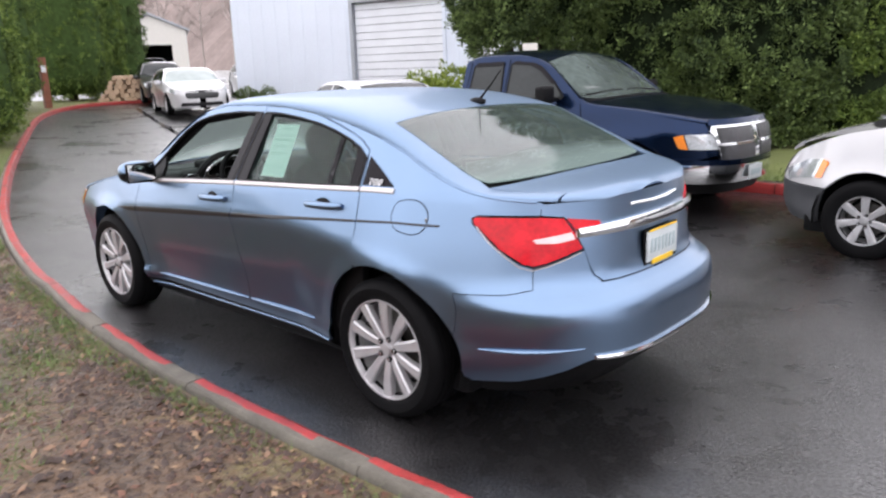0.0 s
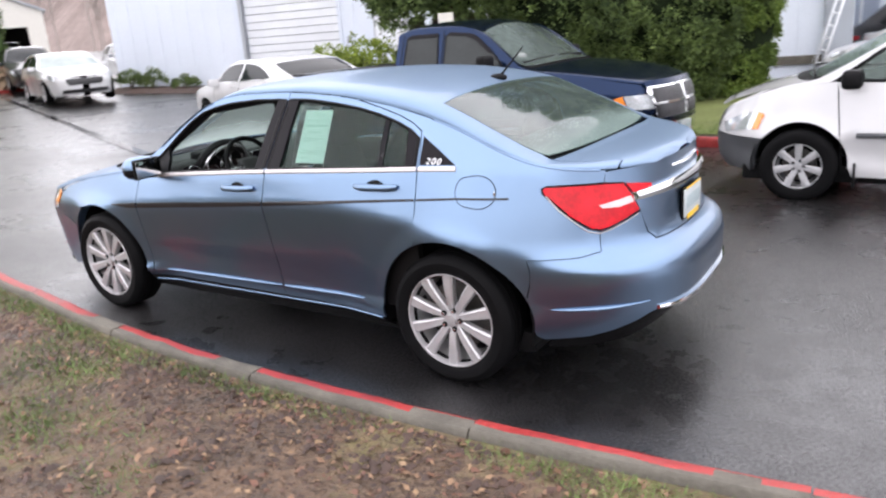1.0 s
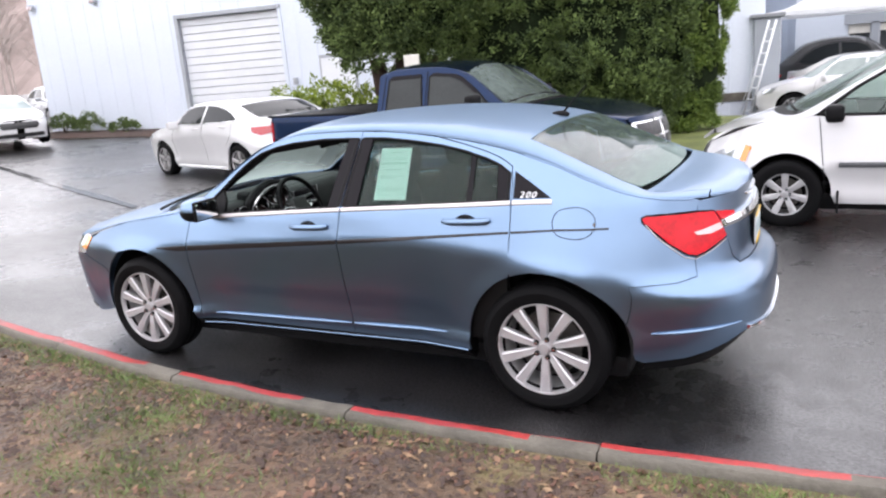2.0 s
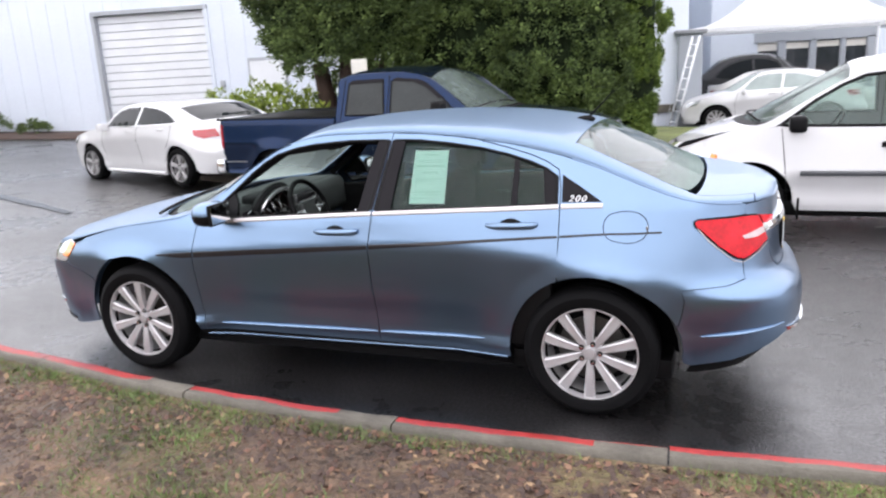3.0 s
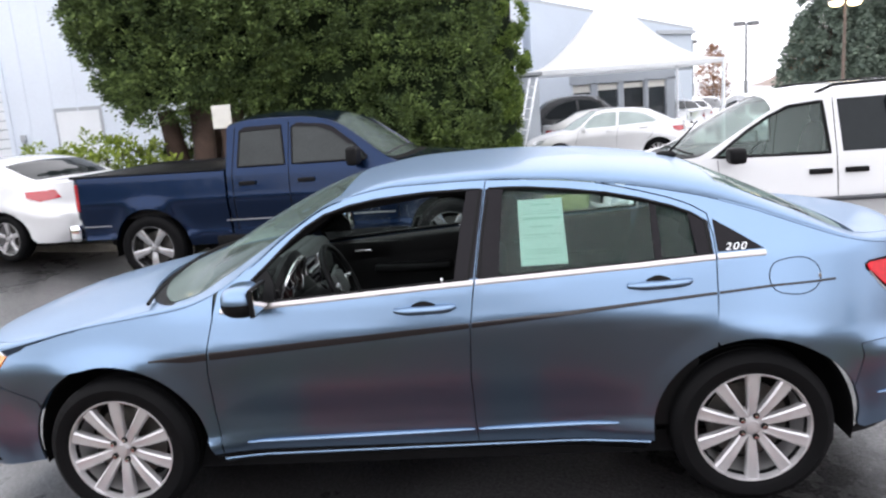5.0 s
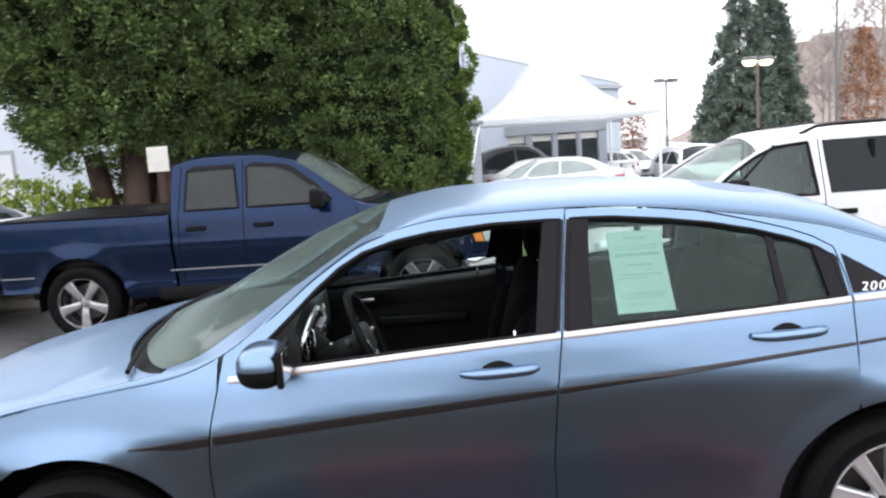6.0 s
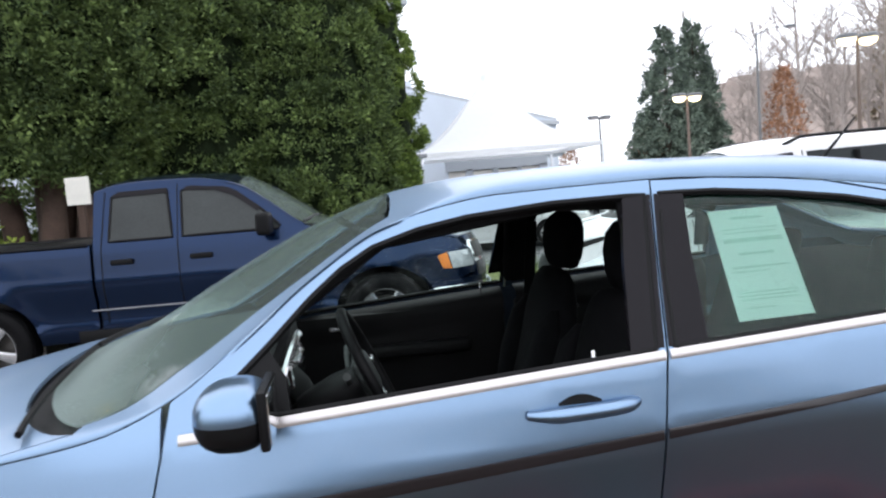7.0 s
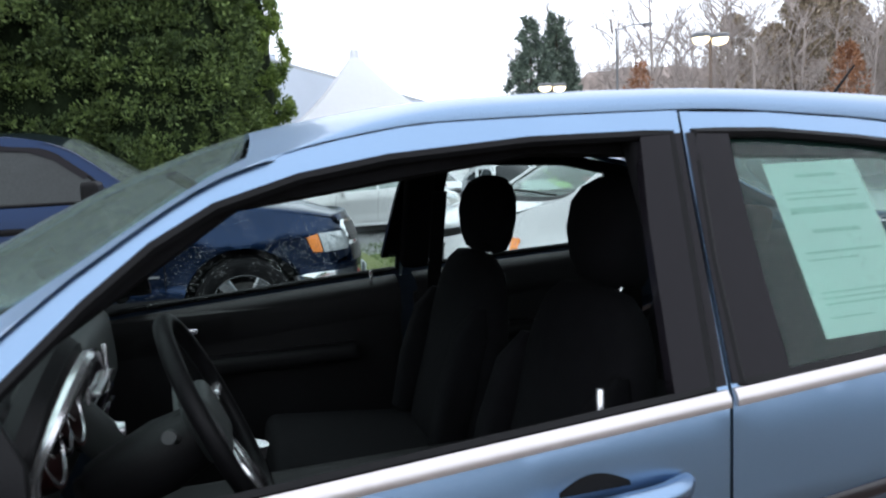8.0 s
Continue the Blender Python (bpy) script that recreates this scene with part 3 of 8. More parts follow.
for s in (-1, 1):
    f = side(s)
    deep = lambda win: win if s < 0 else [(x, z - .05 if z < belt(x) + .03 else z) for x, z in win]
    front_win, rear_win = deep(FRONT_WIN), deep(REAR_WIN)
    cut = lambda pts, step=0.035, **k: panel(qpoly(pts, q_of), f, step, gap=0.0025, **k)
    fd = part("front_door", panel(qpoly(door_f, q_of), f, 0.035, [front_win], gap=0.0025), paint_blue, car)
    rd = part("rear_door", panel(qpoly(door_r, q_of), f, 0.035, [rear_win], gap=0.0025), paint_blue, car)
    part("rear_quarter", cut(quarter, 0.03), paint_blue, car)
    part("fender", cut(fender), paint_blue, car)
    tuck = lambda q, z, f=f, s=s: f(q, max(z, .27)) + Vector((0, -s * 1.5 * max(0, .266 - z), min(0, z - .27)))
    # sill coloured black to paint the shade where it tucks under
    part("sill", panel([(-2.335, .20), (-2.335, .283), (-.425, .283), (-.425, .20)], tuck, 0.03), black_plastic, car, "sill blackened for the shade under the doors")
    part("headlight", cut(headlight, 0.025, out=0.002), head_lens, car, "clear headlight with an amber corner")
    amber = [(-3.300, .785), (-3.323, .72), (-3.345, .69), (-3.40, .70), (-3.375, .80)]
    part("amber_corner", cut(amber, 0.02, out=0.005), amber_lens, car, "amber corner of the headlight")
    part("tail_light", cut(tail_a, 0.02, out=0.006), red_lens, car, "large red tail light")
    part("trunk_light", cut(tail_b, 0.02, out=0.006), red_lens, car, "red light on the trunk lid")
    ring = [f(*p) for p in lines([(q_of(x), z) for x, z in lines(tail_a, .02, True)], .02)]
    part("tail_light_edge", tube(ring, .0025, 6, True), black_plastic, car)
    low_edge = [f(q_of(x), z - .006) for x, z in lines([(.50, .968), (.55, .905), (.66, .802), (.70, .788), (.738, .799), (.778, .818), (.815, .842)], .02)]
    part("tail_light_lip", tube(low_edge, .0035, 6), belt_metal, car, "bright lip under the tail light")
    part("roof_joint", tube([f(q_of(-.10 + .80 * i / 40), zs(-.10 + .80 * i / 40)) - Vector((0, s * .002, .001)) for i in range(41)], .0055, 8), paint_blue, car)
    # dark lining that shows in the gaps
    lining = [(-3.1, .62), (-3.2, .82)] + rail(-3.1, -2.3, 8) + [(-2.24, .965)] + belt_pts(-2.2, -.2, -0.03 if s < 0 else -0.065) + [(.1, 1.06), (.45, 1.06), (.62, .95), (.8999, .95), (.8999, .45), (.80, .44), (.70, .39), (.60, .36), (.47, .34), (.45, .40)] + arc(0, .335, .45, 10, 170, 14) + [(-.45, .29), (-2.3, .29)] + arc(-2.765, .335, .45, 10, 170, 14)
    part("door_lining", panel(qpoly(lining, q_of), side(s, 0.016), 0.06, rim=0), inner_blue, car)
    # glass and black pillars
    pil_f = [(-1.131, 1.043), (-1.094, 1.26), (-1.071, 1.389), (-1.142, 1.389), (-1.175, 1.25), (-1.212, 1.040)]
    pil_r = [(-1.121, 1.044), (-1.086, 1.26), (-1.061, 1.389), (-.985, 1.388), (-1.005, 1.25), (-1.024, 1.048)]
    part("pillar_cover", panel(pil_f, side(s, -0.003), 0.03, rim=0.02), black_gloss, fd, "black door pillar cover")
    part("pillar_cover", panel(pil_r, side(s, -0.003), 0.03, rim=0.02), black_gloss, rd, "black door pillar cover")
    part("divider", panel([(-.385, 1.065), (-.385, 1.30), (-.358, 1.29), (-.353, 1.068)], side(s, 0.006), 0.03, rim=0.015), black_gloss, rd)
    part("pillar_cover", panel([(-.150, 1.083), (-.156, 1.205), (-.165, 1.215), (-.235, 1.252), (-.215, 1.080)], side(s, -0.003), 0.03, rim=0.015), black_gloss, rd)
    part("corner_cover", panel([(-.133, 1.09), (-.138, 1.216), (-.06, 1.168), (.055, 1.092)], side(s, -0.003), 0.03, rim=0.006), black_gloss, car, "black corner cover with a silver badge")
    part("sail_cover", panel([(-2.18, .99), (-2.12, 1.045), (-2.03, 1.122), (-1.992, 1.06), (-1.985, .992)], side(s, 0.004), 0.03, rim=0.02), black_plastic, fd)
    g = part("rear_door_glass", panel(shrink(rear_win, -0.004), side(s, 0.012), 0.05, rim=0), glass_side if s < 0 else glass_beaded, rd, "tinted door glass beaded with rain")
    g.visible_shadow = False
    if s > 0:
        g = part("front_door_glass", panel(shrink(front_win, -0.004), side(s, 0.012), 0.05, rim=0), glass_beaded, fd, "door glass beaded with rain")
        g.visible_shadow = False
    # dark rubber round the openings
    for win, d in ((front_win, fd), (rear_win, rd)):
        ring = [side(s, 0.004)(*p) for p in lines(win, 0.05, True)]
        part("window_seal", tube(ring, 0.009, 6, True), black_plastic, d)
    # bright strip along the belt
    dz = 0 if s < 0 else -.05
    strip = lambda a, b: ribbon(belt_pts(a, b, dz - 0.010, 24), belt_pts(a, b, dz + 0.012, 24), f, s, 0.007)
    part("belt_strip", strip(-2.225, -1.133), belt_metal, fd, "bright belt strip")
    part("belt_strip", strip(-1.122, -.147), belt_metal, rd, "bright belt strip")
    part("belt_strip", strip(-.136, .06), belt_metal, car, "bright belt strip")
    # dark stripe that tapers towards the tail
    def stripe(a, b):
        n = 40
        xs = [a + (b - a) * i / n for i in range(n + 1)]
        thick = lambda x: 0.003 + 0.012 * smooth(.3, -2.2, x) * smooth(-2.56, -2.35, x)
        return ribbon([(x, crease(x) - 2 * thick(x)) for x in xs], [(x, crease(x) + 0.003) for x in xs], f, s, 0.0035, 6)
    for a, b, d in ((-2.56, -2.296, car), (-2.283, -1.160, fd), (-1.148, -.15, rd), (-.138, .27, car)):
        part("stripe", stripe(a, b), stripe_paint, d, "dark side stripe")
    # door handles: a scooped cup and a bar
    for x0, x1, z0, d in ((-1.465, -1.215, .929, fd), (-.50, -.25, .98, rd)):
        xm = (x0 + x1) / 2
        cup = [(xm - .01 + .062 * math.cos(t * math.tau / 20), z0 + .005 + .034 * math.sin(t * math.tau / 20)) for t in range(20)]
        part("handle_cup", panel(cup, f, 0.02, rim=0, out=0.0015), paint_blue, d)
        bar = []
        for i in range(13):
            t = i / 12
            x = x0 + (x1 - x0) * t
            p = f(x, z0 + 0.006 * t)
            bar.append(p + Vector((0, s * (0.006 + 0.030 * (1 - (2 * t - 1) ** 4)), 0)))
        bmh = tube(bar, [0.011 + 0.006 * smooth(0, .25, i / 12) * smooth(1, .9, i / 12) for i in range(13)], 10)
        part("handle", bmh, paint_blue, d, "body-coloured pull handle")
        # black crescent laid on the skin as the shade in the handle scoop
        shade = [(xm - .055 + .10 * i / 10, z0 + .018 + .016 * math.sin(i / 10 * math.pi)) for i in range(11)] + [(xm + .045 - .10 * i / 10, z0 + .012) for i in range(11)]
        part("handle_shade", panel(shade, f, 0.02, rim=0, out=0.002), black_plastic, d)
        if s < 0:
            lock = lathe([(0.0001, 0), (0.009, 0), (0.009, 0.006)], 16)
            bmesh.ops.translate(lock, vec=f(x1 - 0.018, z0 + .005) + Vector((0, s * 0.030, 0)), verts=lock.verts)
            part("lock", lock, chrome, d)
    # fuel flap
    if s < 0:
        flap = arc(.139, .976, .0715, 0, 342, 19)
        part("fuel_flap", panel(flap, f, 0.03, rim=0.004, out=0.0015), paint_blue, car, "round fuel flap")
        edge = [f(*p) + Vector((0, -0.0005, 0)) for p in arc(.139, .976, .0735, 0, 345, 23)]
        part("fuel_flap_gap", tube(edge, 0.0022, 5, True), black_plastic, car)
        pull = box(.012, .006, .018, f(.208, .972) + Vector((0, -.003, 0)), 0.002)
        part("flap_pull", pull, chrome, car)
    # door-bottom ledge that catches the sky
    for a, b, d in ((-2.19, -1.17, fd), (-1.15, -.55, rd)):
        n = 14
        pts = [(a + (b - a) * i / n, .337 + .0175 * (a + (b - a) * i / n + 2.19)) for i in range(n + 1)]
        bm = tube([f(*p) + Vector((0, s * 0.002, 0)) for p in pts], [0.004 + 0.007 * math.sin(min(1, max(0, i / n)) * math.pi) ** 0.5 for i in range(n + 1)], 8)
        part("door_ledge", bm, paint_blue, d)
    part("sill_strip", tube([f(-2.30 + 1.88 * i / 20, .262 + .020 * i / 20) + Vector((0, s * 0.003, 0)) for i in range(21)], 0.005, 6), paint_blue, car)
    # bumper side ledge
    part("bumper_ledge", tube([f(q_of(x), .448 + .05 * (x - .47)) + Vector((0, s * .003, 0)) for x in [.47 + .33 * i / 12 for i in range(13)]], [0.003 + .009 * math.sin(i / 12 * math.pi) for i in range(13)], 8), paint_blue, car)
    # wheel wells
    for hx in (0, -2.765):
        bm = bmesh.new()
        rows = []
        for i in range(25):
            a = radians(-12 + 204 * i / 24)
            c, z = hx + .425 * math.cos(a), .335 + .425 * math.sin(a)
            rows.append([bm.verts.new((c, s * (.80 if hx < -1 else .845), z)), bm.verts.new((c, s * .55, z)), bm.verts.new((hx, s * .55, .30))])
        for a, b in zip(rows, rows[1:]):
            bm.faces.new((a[0], a[1], b[1], b[0]))
            bm.faces.new((a[1], a[2], b[1]))
        part("wheel_well", bm, black_plastic, car)
    # mirror
    bm = bmesh.new()
    bmesh.ops.create_uvsphere(bm, u_segments=20, v_segments=14, radius=1)
    for w in bm.verts:
        x, y, z = w.co
        w.co = Vector(((0.085 if x < 0 else 0.066) * math.copysign(abs(x) ** 0.8, x), 0.105 * math.copysign(abs(y) ** 0.7, y), 0.068 * math.copysign(abs(z) ** 0.75, z)))
    bmesh.ops.translate(bm, vec=(-2.075, s * 0.985, 1.032), verts=bm.verts)
    for face in bm.faces:
        face.material_index = 1 if face.calc_center_median().z < 1.028 else 0
    mir = part("mirror", bm, [paint_blue, black_plastic], fd, "door mirror, body-coloured above and black below")
    part("mirror_foot", tube([(-2.08, s * .875, .985), (-2.085, s * .93, .985), (-2.08, s * .97, .99)], [.03, .026, .03], 10), black_plastic, mir)
    part("mirror_glass", box(.006, .165, .10, (-2.008, s * .985, 1.032), 0.002), chrome, mir, "mirror glass")
    part("mirror_rim", box(.02, .185, .118, (-2.017, s * .985, 1.032), 0.008), black_plastic, mir)

# pieces that run across nose and tail
def across(pts, end):
    """Mirrors an outline about the middle of the nose (-1) or tail (1); the coordinate runs from the middle outwards."""
    mid = HERO["rear_turn"] + 1.35 if end > 0 else HERO["front_turn"] - 1.35
    near = [(-abs(mid - q), z) for q, z in qpoly(pts, q_of)]
    near = [p for p in near if p[0] < -0.03]
    def f(u, z):
        return side(-1 if u <= 0 else 1)(mid - end * abs(u), z)
    return near, f
near, f = across(rear_bumper, 1)
def ring_of(near):
    """Orders the near outline as one open run that starts and ends at the middle, and adds its mirror."""
    i = max(range(len(near)), key=lambda j: math.hypot(near[j][0] - near[j - 1][0], near[j][1] - near[j - 1][1]))
    run = near[i:] + near[:i]
    return run + [(-u, z) for u, z in run[::-1]]
part("rear_bumper", panel(ring_of(near), f, 0.02, gap=0.0012), paint_blue, car, "body-coloured rear bumper")
near, f = across(front_bumper, -1)
part("front_bumper", panel(ring_of(near), f, 0.035, gap=0.0012), paint_blue, car, "body-coloured front bumper")
near, f = across(trunk_face, 1)
part("trunk_face", panel(ring_of(near), f, 0.03, gap=0.0008), paint_blue, car)
# bright bar across the trunk, between the lights
def bar_across(h0, z_of, thick, depth, n=30):
    bm = bmesh.new()
    rows = []
    for i in range(n + 1):
        u = -h0 + 2 * h0 * i / n
        t = thick * (1 - 0.25 * abs(u / h0) ** 2)
        z = z_of(u)
        p, q = f(u, z - t), f(u, z + t)
        o = Vector((depth, 0, 0))
        rows.append([bm.verts.new(v) for v in (p, p + o * 0.7, (p + q) / 2 + o, q + o * 0.7, q)])
    for r0_, r1_ in zip(rows, rows[1:]):
        for j in range(4):
            bm.faces.new((r0_[j], r1_[j], r1_[j + 1], r0_[j + 1]))
    bm.faces.new(rows[0])
    bm.faces.new(rows[-1][::-1])
    bmesh.ops.recalc_face_normals(bm, faces=bm.faces)
    return bm
part("trunk_bar", bar_across(.50, lambda u: .925 - .02 * u * u, .025, .030), chrome, car, "bright chrome bar across the trunk")
part("wing_badge", bar_across(.17, lambda u: 1.000 - .004 * math.cos(u * 18), .007, .012, 24), chrome, car, "silver winged badge")
part("bumper_strip", bar_across(.45, lambda u: .402 + .10 * u * u, .012, .016), chrome, car, "chrome strip low on the bumper")
for s in (-1, 1):
    lens = [(s * u, z) for u, z in ((-.72, .905), (-.52, .925), (-.50, .895), (-.60, .885), (-.70, .89))]
    part("reversing_lens", panel(lens, f, 0.02, out=0.010, rim=0.004), clear_lens, car, "clear reversing lens")
part("rear_skirt", panel([(-.95, .22), (-1.0, .40), (0, .42), (1.0, .40), (.95, .22)], lambda u, z: f(u, z) + Vector((-.045 - .25 * max(0, .40 - z), -.05 * u, 0)), 0.04, rim=0), black_plastic, car, "black skirt under the bumper")
# number plate, its yellow-edged holder
px = f(0, .79).x
pl = part("number_plate", box(.012, .290, .138, (px + .014, .02, .794), 0.003), plate_white, car, "white number plate in a black and yellow holder")
part("holder", box(.010, .312, .166, (px + .008, .02, .790), 0.004), black_plastic, pl)
part("holder_strip", box(.006, .20, .024, (px + .020, .02, .722), 0.002), plate_yellow, pl)
part("holder_strip", box(.006, .26, .008, (px + .020, .02, .866), 0.002), plate_yellow, pl)
for i in range(7):
    part("plate_bar", box(.003, .018, .064, (px + .0215, .02 - .105 + .035 * i, .796), 0.001), plate_ink, pl)
# nose: grille, lower strip
near, f = across(front_bumper, -1)
part("grille", bar_across(.42, lambda u: .66, .055, -.02), black_plastic, car)
part("lip_strip", bar_across(.95, lambda u: .245, .014, -.02, 40), black_gloss, car)
part("lamp_strip", bar_across(.86, lambda u: .36, .012, -.015, 40), chrome, car)

# the top, from bonnet to boot
tp = lambda pts: lines(pts, 0.03, True)
def cross(xm, xe, v, n=24):
    """A line across the top that lies at xm in the middle and at xe at both ends."""
    return [(xm + (xe - xm) * (2 * i / n - 1) ** 2, -v + 2 * v * i / n) for i in range(n + 1)]
hood = cross(-3.62, -3.36, .62) + [(-3.2, .70), (-2.9, .705), (-2.6, .70), (-2.46, .66)] + cross(-2.735, -2.50, .62)[::-1] + [(-2.46, -.66), (-2.6, -.70), (-2.9, -.705), (-3.2, -.70)]
part("hood", panel(hood, top, 0.04, gap=0.003), paint_wet, car, "wet blue hood")
shield = cross(-2.68, -2.46, .585) + [(-2.25, .518), (-2.05, .497), (-1.74, .478)] + cross(-1.70, -1.735, .468)[::-1] + [(-1.74, -.478), (-2.05, -.497), (-2.25, -.518)]
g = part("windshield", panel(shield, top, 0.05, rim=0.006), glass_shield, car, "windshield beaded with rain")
g.visible_shadow = False
fore = [(-3.36, .625), (-3.2, .705), (-2.9, .71), (-2.6, .705), (-2.455, .665), (-2.44, .60), (-2.25, .530), (-2.05, .509), (-1.85, .498), (-1.72, .488)]
aft = [(-.10, .56), (.15, .545), (.42, .535), (.47, .565), (.6, .565), (.735, .565)]
mir = lambda pts: [(x, -v) for x, v in pts[::-1]]
roof = (fore + cross(-1.693, -1.72, .478)[::-1] + mir(fore) + [(-3.48, -.8), (-3.0, -.8), (-2.0, -.8), (-1.0, -.8), (.0, -.8), (.735, -.8)] + mir(aft)
        + cross(-.088, -.095, .55) + aft + [(.735, .8), (0, .8), (-1, .8), (-2, .8), (-3, .8), (-3.48, .8)])
part("roof", panel(roof, top, 0.03, rim=0.010), paint_wet, car, "wet blue roof with its pillars")
part("headliner", panel(cross(-1.70, -1.72, .7) + cross(-.10, -.10, .7)[::-1], lambda x, v: top(x, v) - Vector((0, 0, .03)), 0.06, rim=0), headliner, car)
light = cross(-.085, -.09, .552) + [(.15, .535), (.40, .525)] + cross(.50, .44, .50)[::-1] + [(.40, -.525), (.15, -.535)]
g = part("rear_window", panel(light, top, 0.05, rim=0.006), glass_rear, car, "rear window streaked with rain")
g.visible_shadow = False
lid = cross(.515, .475, .555) + [(.6, .56), (.738, .56), (.742, .8), (.80, .8), (.845, .8)] + cross(.868, .866, .78)[::-1] + [(.845, -.8), (.80, -.8), (.742, -.8), (.738, -.56), (.6, -.56)]
part("trunk_lid", panel(lid, top, 0.03, gap=0.001), paint_wet, car, "wet blue trunk lid")
# cowl with wipers
part("cowl", panel(cross(-2.76, -2.49, .64) + cross(-2.62, -2.36, .64)[::-1], lambda x, v: top(x, v) - Vector((0, 0, .02)), 0.05, rim=0), black_plastic, car)
for y0, y1 in ((-.62, -.02), (.0, .52)):
    pts = [top(-2.68 + .14 * abs(y0 + (y1 - y0) * i / 10), (y0 + (y1 - y0) * i / 10)) + Vector((.02, 0, .022)) for i in range(11)]
    part("wiper", tube(pts, 0.009, 6), black_plastic, car)
# roof aerial
foot = bmesh.new()
bmesh.ops.create_uvsphere(foot, u_segments=14, v_segments=8, radius=1)
bmesh.ops.scale(foot, vec=(.055, .022, .022), verts=foot.verts)
bmesh.ops.translate(foot, vec=(-.15, 0, zc(-.15) + .004), verts=foot.verts)
aer = part("antenna", foot, black_plastic, car, "short black roof antenna")
part("mast", tube([(-.14, 0, zc(-.15) + .01), (-.06, 0, zc(-.15) + .09), (.01, 0, zc(-.15) + .165)], [.007, .005, .003], 8), black_plastic, aer)

# ---- wheels ----
def spoke(r0, r1, w0, w1, y0, y1, depth):
    """One wheel spoke, flat-faced, from the hub out to the rim."""
    bm = bmesh.new()
    n, rows = 8, []
    for i in range(n + 1):
        t = i / n
        r, w, y = r0 + (r1 - r0) * t, w0 + (w1 - w0) * t, y0 + (y1 - y0) * t - 0.006 * math.sin(t * math.pi)
        rows.append([bm.verts.new(p) for p in ((-w, y + depth, r), (-w, y + .006, r), (-w * .68, y, r), (0, y + .0025, r), (w * .68, y, r), (w, y + .006, r), (w, y + depth, r))])
    for a, b in zip(rows, rows[1:]):
        for j in range(6):
            bm.faces.new((a[j], a[j + 1], b[j + 1], b[j]))
    bm.faces.new(rows[-1])
    bmesh.ops.recalc_face_normals(bm, faces=bm.faces)
    return bm


def wheel(parent, at, radius, rim_r, half_w, s, n_spokes, metal, twin=False, spoke_w=(0.017, 0.024), turn=0.0):
    """A tyre on a spoked rim; its outer face looks along s * y."""
    w = half_w
    bm = lathe([(rim_r - .02, w * .55), (rim_r + .004, w * .90), (rim_r + .03, w * .98), ((rim_r + radius) / 2 + .01, w * 1.02), (radius - .028, w * .95), (radius - .008, w * .82),
                (radius, w * .66), (radius, w * .45), (radius - .008, w * .43), (radius - .008, w * .37), (radius, w * .35), (radius, w * .03), (radius - .008, w * .02), (radius - .008, -w * .05),
                (radius, -w * .06), (radius, -w * .66), (radius - .02, -w * .9), (rim_r, -w * .95)], 56)
    m = pose(*at) if s > 0 else pose(*at) @ Matrix.Rotation(math.pi, 4, "Z")
    tyre = part("wheel", bm, rubber, parent, "black tyre on a silver alloy wheel")
    tyre.matrix_basis = m
    face = w * 0.80
    bm = lathe([(rim_r + .004, w * .90), (rim_r + .002, w * .94), (rim_r - .003, w * .93), (rim_r - .008, w * .80), (rim_r - .022, w * .2), (rim_r - .03, -w * .8)], 56)
    rim = part("rim", bm, metal, tyre)
    sp = []
    for i in range(n_spokes):
        b = spoke(.035, rim_r - .006, spoke_w[0], spoke_w[1], -(face - .012), -(face + .008), 0.035)
        bmesh.ops.rotate(b, cent=(0, 0, 0), matrix=Matrix.Rotation(math.tau * (i + turn) / n_spokes, 3, "Y"), verts=b.verts)
        bmesh.ops.scale(b, vec=(1, -1, 1), verts=b.verts)
        bmesh.ops.reverse_faces(b, faces=b.faces)
        o = part("spoke", b, metal, tyre)
    hub = lathe([(.0001, face + .004), (.026, face + .002), (.029, face - .010), (.060, face - .016), (.074, face - .030), (.076, face - .05)], 30)
    part("hub", hub, metal, tyre)
    for i in range(5):
        a = math.tau * (i + .5) / 5
        b = lathe([(.0001, face + .004), (.008, face + .003), (.0095, face - .010)], 10)
        bmesh.ops.translate(b, vec=(.050 * math.cos(a), 0, .050 * math.sin(a)), verts=b.verts)
        part("lug_nut", b, chrome, tyre)
        # raised black disc that paints the shade of a recess round the nut
        b = lathe([(.0001, face - .003), (.0135, face - .003), (.0140, face - .014)], 12)
        bmesh.ops.translate(b, vec=(.050 * math.cos(a), 0, .050 * math.sin(a)), verts=b.verts)
        part("lug_shade", b, black_plastic, tyre)
    disc = lathe([(.05, -.0), (rim_r * .72, -.0), (rim_r * .72, -.02)], 32)
    part("brake_disc", disc, brake, tyre)
    back = lathe([(.0001, -w * .55), (rim_r - .02, -w * .5)], 32)
    part("wheel_back", back, black_plastic, tyre)
    return tyre


for s in (-1, 1):
    for hx in (0, -2.765):
        wheel(car, (hx, s * .795, .335), .335, .237, .112, s, 10, alloy, spoke_w=(.016, .029))

# ---- inside the saloon ----
def soft_block(sx, sy, sz, at, r, rx=0, ry=0):
    """A padded block with generous rounding, tilted by ry."""
    m = Euler((radians(rx), radians(ry), 0)).to_matrix().to_4x4()
    return box(sx, sy, sz, at, r, 4, m)


